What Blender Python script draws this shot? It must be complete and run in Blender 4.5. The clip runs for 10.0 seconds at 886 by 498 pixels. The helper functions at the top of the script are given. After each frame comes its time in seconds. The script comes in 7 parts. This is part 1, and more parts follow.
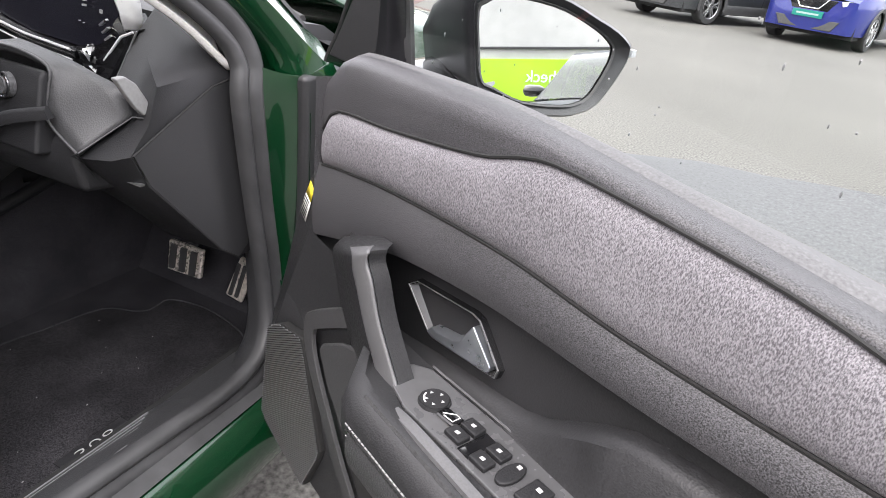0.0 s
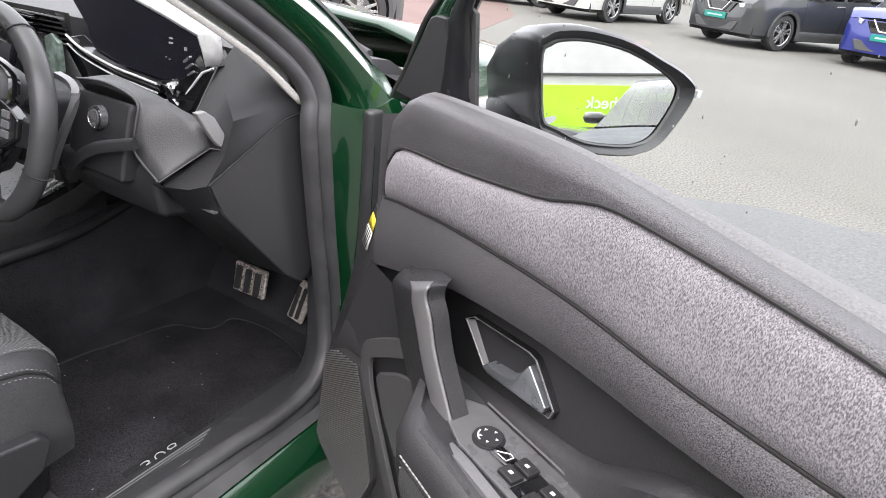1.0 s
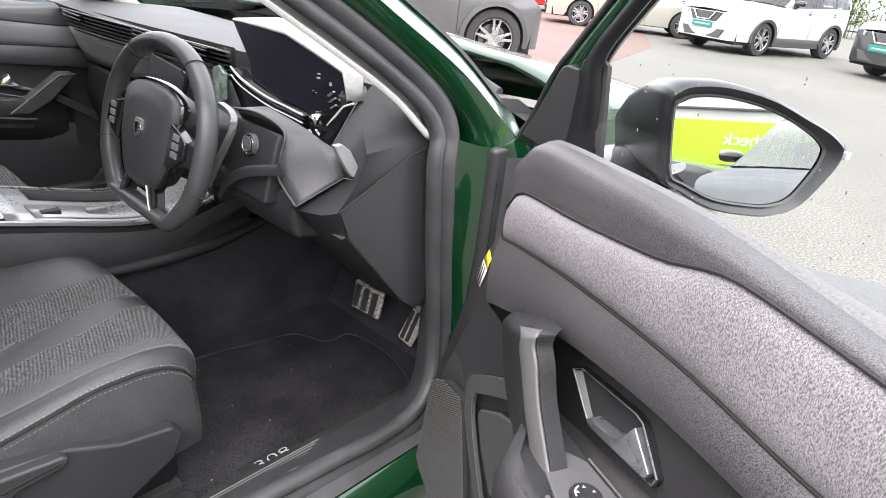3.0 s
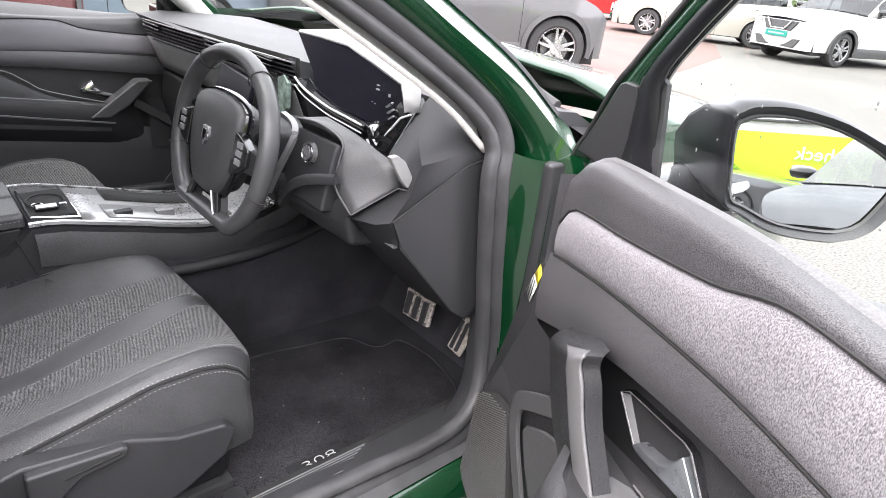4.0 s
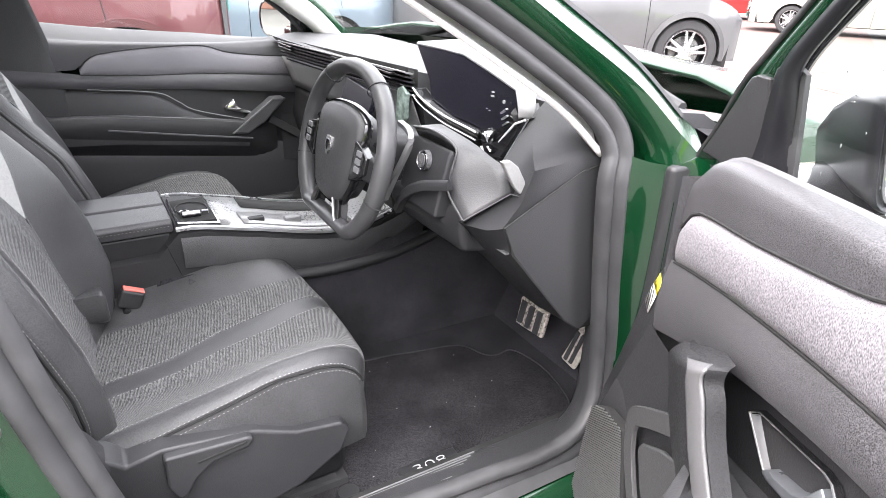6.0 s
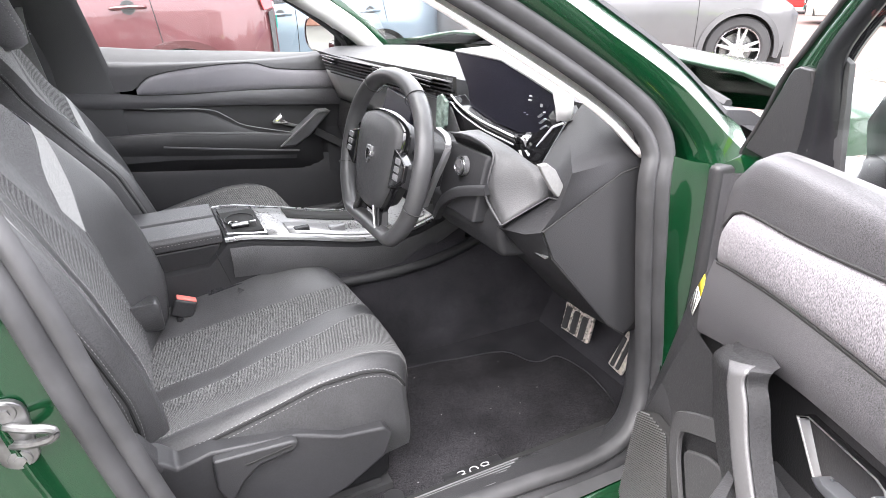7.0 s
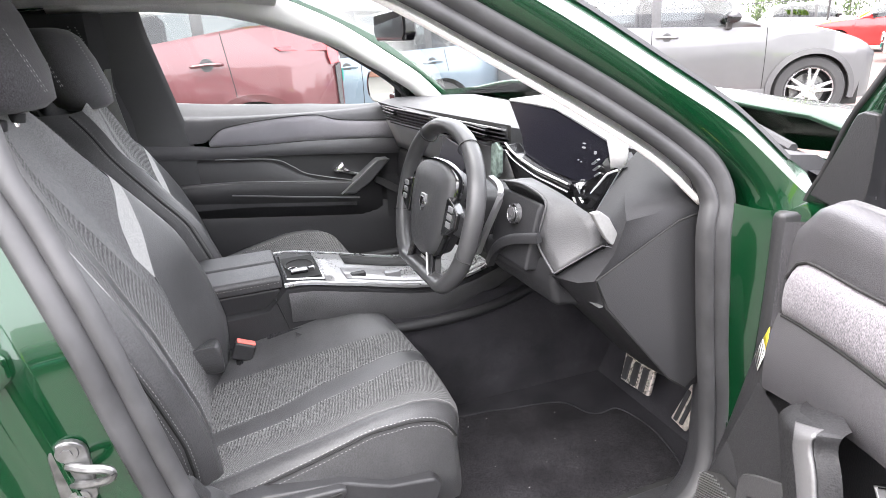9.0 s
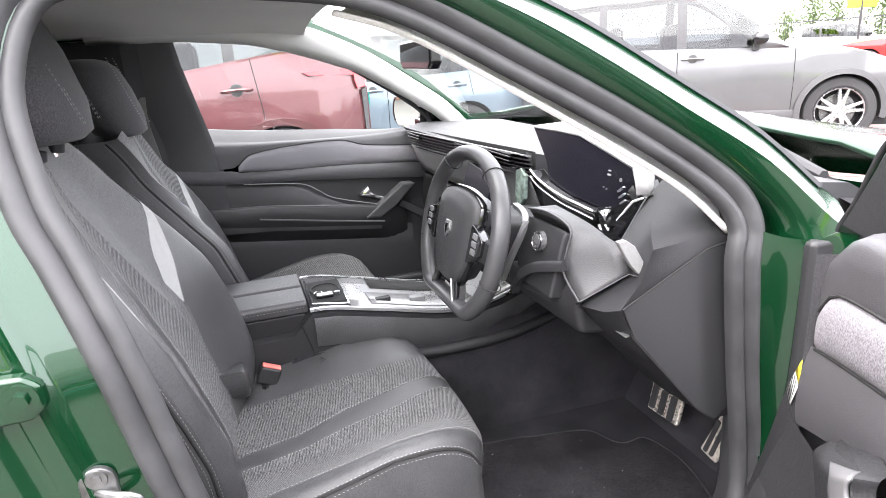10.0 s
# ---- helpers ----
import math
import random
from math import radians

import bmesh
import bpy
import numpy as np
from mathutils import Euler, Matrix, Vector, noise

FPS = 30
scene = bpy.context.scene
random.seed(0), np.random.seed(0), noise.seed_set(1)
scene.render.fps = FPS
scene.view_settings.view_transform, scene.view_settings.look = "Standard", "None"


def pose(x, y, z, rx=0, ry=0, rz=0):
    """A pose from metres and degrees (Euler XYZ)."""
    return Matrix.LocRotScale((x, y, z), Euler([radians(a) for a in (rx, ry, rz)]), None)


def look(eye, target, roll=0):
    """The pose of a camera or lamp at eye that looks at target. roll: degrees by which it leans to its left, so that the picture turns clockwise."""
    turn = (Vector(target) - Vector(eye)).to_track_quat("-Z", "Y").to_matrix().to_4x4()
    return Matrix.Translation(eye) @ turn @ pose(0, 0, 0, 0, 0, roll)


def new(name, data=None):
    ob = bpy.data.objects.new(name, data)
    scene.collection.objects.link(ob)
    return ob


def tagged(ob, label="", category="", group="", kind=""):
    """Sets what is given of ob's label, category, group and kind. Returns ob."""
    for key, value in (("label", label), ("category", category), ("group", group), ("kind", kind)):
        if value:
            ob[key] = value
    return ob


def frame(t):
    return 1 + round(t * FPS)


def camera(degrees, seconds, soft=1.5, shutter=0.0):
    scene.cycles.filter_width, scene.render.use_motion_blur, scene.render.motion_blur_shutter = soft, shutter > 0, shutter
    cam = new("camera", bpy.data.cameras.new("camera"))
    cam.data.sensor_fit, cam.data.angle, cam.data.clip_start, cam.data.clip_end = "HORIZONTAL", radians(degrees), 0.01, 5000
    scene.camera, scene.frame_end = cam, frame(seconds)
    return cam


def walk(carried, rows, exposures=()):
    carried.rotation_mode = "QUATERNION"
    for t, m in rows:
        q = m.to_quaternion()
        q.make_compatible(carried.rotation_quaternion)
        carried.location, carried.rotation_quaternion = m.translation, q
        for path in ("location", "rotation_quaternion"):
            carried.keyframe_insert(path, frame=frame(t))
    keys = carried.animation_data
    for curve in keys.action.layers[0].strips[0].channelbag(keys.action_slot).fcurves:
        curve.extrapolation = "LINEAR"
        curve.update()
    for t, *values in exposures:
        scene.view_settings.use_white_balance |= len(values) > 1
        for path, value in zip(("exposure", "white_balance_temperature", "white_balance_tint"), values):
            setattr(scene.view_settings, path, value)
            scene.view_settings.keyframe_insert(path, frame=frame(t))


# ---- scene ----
cam = camera(71.5, 10.0, soft=0.6)
PATH = [
    (0, (1.415, -0.382, 1.136), (0.72, 1.251, 0.215), 7.6),
    (0.5, (1.41, -0.384, 1.144), (0.638, 1.227, 0.245), 7.1),
    (1, (1.411, -0.388, 1.153), (0.539, 1.185, 0.278), 6.7),
    (1.5, (1.411, -0.392, 1.159), (0.458, 1.14, 0.296), 6.7),
    (2, (1.411, -0.395, 1.167), (0.365, 1.082, 0.316), 6.7),
    (2.5, (1.41, -0.394, 1.172), (0.29, 1.031, 0.326), 6.6),
    (4, (1.414, -0.388, 1.187), (0.095, 0.857, 0.346), 6.2),
    (4.5, (1.414, -0.385, 1.186), (0.034, 0.795, 0.348), 5.7),
    (5, (1.414, -0.384, 1.184), (-0.033, 0.715, 0.349), 4.6),
    (5.5, (1.415, -0.381, 1.18), (-0.092, 0.637, 0.347), 3.3),
    (7, (1.431, -0.365, 1.173), (-0.211, 0.442, 0.366), -1.1),
    (7.5, (1.438, -0.356, 1.173), (-0.245, 0.396, 0.398), -2.4),
    (8, (1.44, -0.352, 1.174), (-0.272, 0.373, 0.437), -2.5),
    (8.5, (1.437, -0.351, 1.175), (-0.302, 0.346, 0.474), -2.4),
    (9, (1.435, -0.35, 1.178), (-0.334, 0.302, 0.51), -3.0),
    (9.5, (1.435, -0.349, 1.185), (-0.361, 0.265, 0.557), -3.6),
    (10, (1.434, -0.35, 1.19), (-0.38, 0.239, 0.589), -3.5),
]
walk(cam, [(t, look(eye, target, roll)) for t, eye, target, roll in PATH], [(0.0, 2.05), (1.0, 2.12), (2.5, 2.28), (4.0, 2.65), (5.5, 3.07), (7.0, 3.19), (10.0, 3.13)])

# ---- light: a bright overcast day ----
world = bpy.data.worlds.new("overcast_sky")
scene.world = world
world.use_nodes = True
_sky = world.node_tree.nodes.new("ShaderNodeTexSky")
_sky.sky_type, _sky.sun_disc = "NISHITA", False
_sky.sun_elevation, _sky.sun_rotation = radians(55), radians(200)
_sky.air_density, _sky.dust_density, _sky.ozone_density = 1.0, 6.0, 1.0
_mix = world.node_tree.nodes.new("ShaderNodeMix")
_mix.data_type = "RGBA"
_mix.inputs[0].default_value = 0.75
_mix.inputs[7].default_value = (10.0, 9.6, 10.2, 1)
_bg = world.node_tree.nodes["Background"]
world.node_tree.links.new(_sky.outputs[0], _mix.inputs[6])
world.node_tree.links.new(_mix.outputs[2], _bg.inputs[0])
_bg.inputs[1].default_value = 0.11
sun = new("sun", bpy.data.lights.new("sun", "SUN"))
sun.data.energy, sun.data.angle, sun.data.color = 1.1, radians(75), (1.0, 0.98, 0.95)
sun.matrix_basis = look((5, -5, 14), (0, 0, 0))

# ---- materials ----


def material(name, colour, rough=0.5, metal=0.0, grain=0, grain_amount=0.15, bump=0.0, bump_scale=400, stain=0.0, stain_scale=4, coat=0.0, spec=0.5, sheen=0.0, detail=3):
    """A Principled surface whose colour varies at two scales, with a fine relief."""
    m = bpy.data.materials.new(name)
    m.use_nodes = True
    nt = m.node_tree
    p = nt.nodes["Principled BSDF"]
    p.inputs["Roughness"].default_value, p.inputs["Metallic"].default_value = rough, metal
    p.inputs["Coat Weight"].default_value, p.inputs["Specular IOR Level"].default_value = coat, spec
    p.inputs["Sheen Weight"].default_value = sheen
    p.inputs["Base Color"].default_value = (*colour, 1)
    co = nt.nodes.new("ShaderNodeTexCoord").outputs["Object"]
    out = None
    for scale, amount in ((grain, grain_amount), (stain_scale if stain else 0, stain)):
        if not scale:
            continue
        n = nt.nodes.new("ShaderNodeTexNoise")
        n.inputs["Scale"].default_value, n.inputs["Detail"].default_value = scale, detail
        nt.links.new(co, n.inputs["Vector"])
        r = nt.nodes.new("ShaderNodeMapRange")
        r.inputs[1].default_value, r.inputs[2].default_value = 0.3, 0.7
        r.inputs[3].default_value, r.inputs[4].default_value = 1 - amount, 1 + amount
        nt.links.new(n.outputs[0], r.inputs[0])
        if out is None:
            out = r.outputs[0]
        else:
            k = nt.nodes.new("ShaderNodeMath")
            k.operation = "MULTIPLY"
            nt.links.new(out, k.inputs[0]), nt.links.new(r.outputs[0], k.inputs[1])
            out = k.outputs[0]
    if out is not None:
        v = nt.nodes.new("ShaderNodeVectorMath")
        v.operation = "SCALE"
        v.inputs[0].default_value = colour
        nt.links.new(out, v.inputs["Scale"])
        nt.links.new(v.outputs[0], p.inputs["Base Color"])
        if stain:
            rr = nt.nodes.new("ShaderNodeMapRange")
            rr.inputs[1].default_value, rr.inputs[2].default_value = 1 - stain, 1 + stain
            rr.inputs[3].default_value, rr.inputs[4].default_value = max(0.02, rough - 0.08), min(1, rough + 0.08)
            nt.links.new(out, rr.inputs[0])
            nt.links.new(rr.outputs[0], p.inputs["Roughness"])
    if bump:
        n = nt.nodes.new("ShaderNodeTexVoronoi" if bump_scale >= 250 else "ShaderNodeTexNoise")
        n.inputs["Scale"].default_value = bump_scale
        nt.links.new(co, n.inputs["Vector"])
        b = nt.nodes.new("ShaderNodeBump")
        b.inputs["Strength"].default_value, b.inputs["Distance"].default_value = bump, 0.3 / bump_scale if bump_scale >= 250 else 0.002
        nt.links.new(n.outputs[0], b.inputs["Height"])
        nt.links.new(b.outputs[0], p.inputs["Normal"])
    return m


def weave(name, dark, light, scale, direction=(1, 1, 1), rough=0.85, stretch=2.5, bump=0.5, sheen=0.2):
    """A melange cloth: light and dark threads, longer along one way."""
    m = material(name, dark, rough, sheen=sheen)
    nt = m.node_tree
    p = nt.nodes["Principled BSDF"]
    co = nt.nodes.new("ShaderNodeTexCoord").outputs["Object"]
    mp = nt.nodes.new("ShaderNodeMapping")
    mp.inputs["Scale"].default_value = tuple(1 / stretch if d else 1 for d in direction)
    nt.links.new(co, mp.inputs[0])
    n = nt.nodes.new("ShaderNodeTexNoise")
    n.inputs["Scale"].default_value, n.inputs["Detail"].default_value = scale, 2
    nt.links.new(mp.outputs[0], n.inputs["Vector"])
    big = nt.nodes.new("ShaderNodeTexNoise")
    big.inputs["Scale"].default_value = 6
    nt.links.new(co, big.inputs["Vector"])
    add = nt.nodes.new("ShaderNodeMath")
    add.operation = "MULTIPLY_ADD"
    add.inputs[1].default_value = 0.15
    nt.links.new(big.outputs[0], add.inputs[0]), nt.links.new(n.outputs[0], add.inputs[2])
    r = nt.nodes.new("ShaderNodeValToRGB")
    r.color_ramp.elements[0].position, r.color_ramp.elements[1].position = 0.42, 0.74
    r.color_ramp.elements[0].color, r.color_ramp.elements[1].color = (*dark, 1), (*light, 1)
    nt.links.new(add.outputs[0], r.inputs[0])
    nt.links.new(r.outputs[0], p.inputs["Base Color"])
    b = nt.nodes.new("ShaderNodeBump")
    b.inputs["Strength"].default_value, b.inputs["Distance"].default_value = bump, 0.0015
    nt.links.new(n.outputs[0], b.inputs["Height"])
    nt.links.new(b.outputs[0], p.inputs["Normal"])
    return m


def ribbed(name, dark, light, pitch):
    """A cloth of fine raised ribs with a little melange in it."""
    m = weave(name, dark, light, 650, (1, 0, 0), stretch=4, sheen=0.08)
    nt = m.node_tree
    p = nt.nodes["Principled BSDF"]
    ramp = [n for n in nt.nodes if n.bl_idname == "ShaderNodeValToRGB"][0]
    co = nt.nodes.new("ShaderNodeTexCoord").outputs["Object"]
    w = nt.nodes.new("ShaderNodeTexWave")
    w.bands_direction = "DIAGONAL"
    w.inputs["Scale"].default_value = 0.314 / pitch
    w.inputs["Distortion"].default_value, w.inputs["Detail Scale"].default_value = 1.2, 2.0
    mp = nt.nodes.new("ShaderNodeMapping")
    mp.inputs["Scale"].default_value = (0.25, 1, 1)
    nt.links.new(co, mp.inputs[0]), nt.links.new(mp.outputs[0], w.inputs[0])
    mix = nt.nodes.new("ShaderNodeMath")
    mix.operation = "MULTIPLY_ADD"
    mix.inputs[1].default_value = 0.17
    feed = ramp.inputs[0].links[0].from_socket
    nt.links.new(w.outputs["Fac"], mix.inputs[0]), nt.links.new(feed, mix.inputs[2])
    nt.links.new(mix.outputs[0], ramp.inputs[0])
    ramp.color_ramp.elements[0].position, ramp.color_ramp.elements[1].position = 0.50, 0.90
    return m


def glass_sheet(name, tint=(1, 1, 1), gloss=0.9):
    """Thin window glass: clear straight through, mirror-like at a slant."""
    m = bpy.data.materials.new(name)
    m.use_nodes = True
    nt = m.node_tree
    nt.nodes.remove(nt.nodes["Principled BSDF"])
    t, g, mx = nt.nodes.new("ShaderNodeBsdfTransparent"), nt.nodes.new("ShaderNodeBsdfGlossy"), nt.nodes.new("ShaderNodeMixShader")
    t.inputs[0].default_value = (*tint, 1)
    g.inputs["Roughness"].default_value = 0.02
    lw = nt.nodes.new("ShaderNodeLayerWeight")
    pw, ma = nt.nodes.new("ShaderNodeMath"), nt.nodes.new("ShaderNodeMath")
    pw.operation, ma.operation = "POWER", "MULTIPLY_ADD"
    pw.inputs[1].default_value, ma.inputs[1].default_value, ma.inputs[2].default_value = 4.0, 0.85, 0.06
    nt.links.new(lw.outputs["Facing"], pw.inputs[0]), nt.links.new(pw.outputs[0], ma.inputs[0])
    nt.links.new(ma.outputs[0], mx.inputs[0]), nt.links.new(t.outputs[0], mx.inputs[1]), nt.links.new(g.outputs[0], mx.inputs[2])
    nt.links.new(mx.outputs[0], nt.nodes["Material Output"].inputs[0])
    return m


def paint(name, colour, metal=0.35, rough=0.32, flake=0.04):
    return material(name, colour, rough, metal, grain=5, grain_amount=flake, coat=1.0)


PLASTIC = material("grained_black_plastic", (0.030, 0.030, 0.032), 0.45, grain=420, grain_amount=0.25, bump=0.45, bump_scale=700, stain=0.14, stain_scale=5)
SOFT = material("soft_black_panel", (0.018, 0.018, 0.0195), 0.55, spec=0.32, grain=420, grain_amount=0.3, bump=0.4, bump_scale=520, stain=0.14, stain_scale=4)
PADDED = material("pinstriped_charcoal_skin", (0.055, 0.054, 0.058), 0.46, grain=900, grain_amount=0.75, bump=0.55, bump_scale=900, stain=0.15, detail=1)
HEADCLOTH = material("black_headrest_cloth", (0.050, 0.049, 0.053), 0.8, grain=420, grain_amount=0.5, bump=0.5, bump_scale=460, stain=0.12, spec=0.25, sheen=0.1)
LEATHER = material("black_leatherette", (0.051, 0.051, 0.053), 0.40, grain=420, grain_amount=0.3, bump=0.6, bump_scale=460, stain=0.14, stain_scale=14)
RUBBER = material("black_rubber_seal", (0.042, 0.042, 0.044), 0.55, grain=40, grain_amount=0.15, stain=0.2, stain_scale=12)
DEEP = material("matt_black_skin", (0.022, 0.022, 0.0235), 0.48, grain=420, grain_amount=0.3, bump=0.35, bump_scale=520, stain=0.15, stain_scale=5)
CARPET = material("black_carpet", (0.037, 0.036, 0.040), 0.95, grain=500, grain_amount=0.7, bump=0.6, bump_scale=600, stain=0.3, stain_scale=9, spec=0.1)
MATCLOTH = material("black_mat_pile", (0.029, 0.0275, 0.030), 0.95, grain=500, grain_amount=0.7, bump=0.6, bump_scale=600, stain=0.35, stain_scale=8, spec=0.1)
LINING = material("light_grey_headlining", (0.66, 0.65, 0.63), 0.9, grain=300, grain_amount=0.1, stain=0.05, spec=0.2)
DASH = material("dash_top_skin", (0.052, 0.052, 0.055), 0.6, grain=420, grain_amount=0.3, bump=0.5, bump_scale=480, stain=0.1, stain_scale=5)
PILLAR = material("grey_pillar_trim", (0.20, 0.20, 0.20), 0.6, grain=200, grain_amount=0.1, stain=0.06)
GREY_TRIM = material("satin_grey_plastic", (0.15, 0.15, 0.155), 0.38, grain=80, grain_amount=0.08, stain=0.08, stain_scale=9)
LEDGE = material("smooth_grey_ledge", (0.115, 0.115, 0.119), 0.75, grain=420, grain_amount=0.25, bump=0.3, bump_scale=520, stain=0.08, spec=0.3)
TRAY = material("mid_grey_moulding", (0.048, 0.048, 0.050), 0.5, grain=420, grain_amount=0.2, bump=0.35, bump_scale=520, stain=0.12)
SILVER = material("satin_silver_trim", (0.55, 0.55, 0.56), 0.3, 0.9, grain=50, grain_amount=0.06, stain=0.08)
CHROME = material("polished_chrome", (0.75, 0.75, 0.76), 0.1, 1.0, grain=20, grain_amount=0.05, stain=0.1)
LEVER = material("satin_metal_lever", (0.36, 0.38, 0.41), 0.28, 0.85, grain=60, grain_amount=0.06, stain=0.08)
CUP = material("satin_black_cup", (0.08, 0.08, 0.083), 0.3, grain=80, grain_amount=0.08, stain=0.1)
DECK = material("pale_satin_deck", (0.34, 0.34, 0.345), 0.32, 0.5, grain=200, grain_amount=0.06, stain=0.08)
AIRBAG = material("grained_airbag_cover", (0.040, 0.040, 0.042), 0.5, grain=300, grain_amount=0.15, bump=0.3, bump_scale=900, stain=0.08, stain_scale=12)
STEEL = material("brushed_steel", (0.62, 0.58, 0.52), 0.32, 0.5, grain=150, grain_amount=0.25, stain=0.15)
ZINC = material("galvanised_striker", (0.19, 0.19, 0.19), 0.42, 0.9, grain=60, grain_amount=0.25, stain=0.25, stain_scale=30)
GLOSS = material("piano_black", (0.008, 0.008, 0.009), 0.06, grain=20, grain_amount=0.1, coat=0.5)
HOUSING = material("satin_black_housing", (0.012, 0.012, 0.014), 0.3, grain=300, grain_amount=0.2)
SCREEN = material("dark_display_glass", (0.007, 0.007, 0.011), 0.22, grain=10, grain_amount=0.1)
FABRIC = weave("grey_melange_cloth", (0.085, 0.081, 0.090), (0.29, 0.28, 0.30), 1150, (0, 0, 1), stretch=2.5, bump=0.3, sheen=0.0)
SEATCLOTH = ribbed("charcoal_ribbed_seat_cloth", (0.008, 0.008, 0.009), (0.17, 0.17, 0.17), 0.0032)
SEATMESH = weave("charcoal_honeycomb_cloth", (0.018, 0.018, 0.019), (0.17, 0.17, 0.175), 520, (0, 0, 0))
FLASH = weave("pale_grey_suede", (0.24, 0.24, 0.24), (0.40, 0.40, 0.39), 500, (0, 0, 0), bump=0.15)
STITCH = material("grey_thread", (0.27, 0.27, 0.27), 0.8, grain=300, grain_amount=0.2)
SATIN = material("satin_light_grey_trim", (0.115, 0.115, 0.119), 0.42, 0.1, grain=420, grain_amount=0.12, stain=0.08)
SEAM = material("dark_seam", (0.01, 0.01, 0.01), 0.8, grain=100, grain_amount=0.1)
GREEN = paint("dark_green_metallic_paint", (0.002, 0.034, 0.011), 0.3, 0.22)
RED_TAB = material("red_plastic", (0.85, 0.20, 0.17), 0.4, grain=80, grain_amount=0.05)
ICON = material("pale_print", (0.48, 0.48, 0.48), 0.5, grain=50, grain_amount=0.05)
WATER = material("rain_water", (0.16, 0.165, 0.17), 0.08, grain=30, grain_amount=0.2, coat=1.0)
BRIGHT = material("bright_silver_edge", (0.72, 0.72, 0.73), 0.22, 0.35, grain=60, grain_amount=0.08)
WHEELSKIN = material("smooth_black_wheel_leather", (0.050, 0.050, 0.052), 0.36, grain=700, grain_amount=0.15, bump=0.25, bump_scale=900, stain=0.12, stain_scale=14)
YELLOW = material("yellow_sticker", (0.85, 0.68, 0.05), 0.5, grain=50, grain_amount=0.05)
WHITE_STICKER = material("white_sticker", (0.75, 0.75, 0.73), 0.5, grain=50, grain_amount=0.05)
INK = material("black_ink", (0.03, 0.03, 0.03), 0.6, grain=50, grain_amount=0.1)
MIRROR = material("mirror_glass", (0.9, 0.92, 0.92), 0.01, 1.0)
GLASS = glass_sheet("clear_window_glass", (0.93, 0.97, 0.95))
TINT = glass_sheet("grey_tinted_glass", (0.26, 0.28, 0.28))
TYRE = material("tyre_rubber", (0.035, 0.035, 0.036), 0.8, grain=80, grain_amount=0.2, bump=0.3, bump_scale=90, stain=0.2, stain_scale=8)
ALLOY = material("machined_alloy", (0.46, 0.46, 0.47), 0.28, 0.85, grain=40, grain_amount=0.08, stain=0.1)
DARKALLOY = material("dark_alloy_pocket", (0.03, 0.03, 0.032), 0.35, 0.5, grain=40, grain_amount=0.1)
CLADDING = material("grey_black_cladding", (0.06, 0.06, 0.062), 0.6, grain=100, grain_amount=0.15, bump=0.3, bump_scale=600, stain=0.12)
LAMP = material("headlamp_lens", (0.55, 0.57, 0.6), 0.08, 0.2, grain=30, grain_amount=0.25, coat=1.0)
TAIL = material("red_tail_lens", (0.35, 0.01, 0.015), 0.1, grain=60, grain_amount=0.2, coat=1.0)
PLATE = material("teal_dealer_plate", (0.005, 0.20, 0.165), 0.45, grain=40, grain_amount=0.06)
PLATE_PRINT = material("pale_plate_print", (0.30, 0.42, 0.40), 0.5, grain=60, grain_amount=0.2)
# also colours the sheet that paints the door pocket's shade
UNDER = material("dark_underbody_and_shade", (0.015, 0.015, 0.015), 0.9, grain=20, grain_amount=0.3)
LIME = material("lime_green_fascia", (0.42, 0.75, 0.02), 0.5, grain=3, grain_amount=0.05, stain=0.05, stain_scale=1)
WALL_WHITE = material("off_white_cladding", (0.55, 0.55, 0.53), 0.6, grain=4, grain_amount=0.06, stain=0.08, stain_scale=0.7)
LETTER = material("white_lettering", (0.85, 0.85, 0.85), 0.5, grain=30, grain_amount=0.04)

# ---- mesh helpers ----


def part(name, bm, mat, parent=None, label="", smooth=35, bevel=0.0, seg=2, solid=0.0):
    """Links a bmesh (or verts, faces) as one mesh object under a thing or a part."""
    me = bpy.data.meshes.new(name)
    if isinstance(bm, tuple):
        me.from_pydata([tuple(v) for v in bm[0]], [], bm[1])
        b2 = bmesh.new()
        b2.from_mesh(me)
        bmesh.ops.remove_doubles(b2, verts=b2.verts, dist=1e-6)
        bmesh.ops.recalc_face_normals(b2, faces=b2.faces)
        b2.to_mesh(me), b2.free()
    else:
        bmesh.ops.recalc_face_normals(bm, faces=bm.faces)
        bm.to_mesh(me), bm.free()
    for p in me.polygons:
        p.use_smooth = True
    me.set_sharp_from_angle(angle=radians(smooth))
    me.materials.append(mat)
    ob = new(name, me)
    if solid:
        s = ob.modifiers.new("thickness", "SOLIDIFY")
        s.thickness, s.offset = abs(solid), -1 if solid > 0 else 1
    if bevel:
        b = ob.modifiers.new("edge", "BEVEL")
        b.width, b.segments, b.limit_method, b.angle_limit = bevel, seg, "ANGLE", radians(32)
        b.harden_normals = True
    if parent:
        ob.parent = parent
    if label:
        ob["label"] = label
    return ob


def box(x0, x1, y0, y1, z0, z1):
    v = [(x, y, z) for x in (x0, x1) for y in (y0, y1) for z in (z0, z1)]
    return v, [(0, 1, 3, 2), (4, 6, 7, 5), (0, 4, 5, 1), (2, 3, 7, 6), (0, 2, 6, 4), (1, 5, 7, 3)]


def joined(*shapes):
    v, f = [], []
    for a, b in shapes:
        k = len(v)
        v += list(a)
        f += [tuple(i + k for i in q) for q in b]
    return v, f


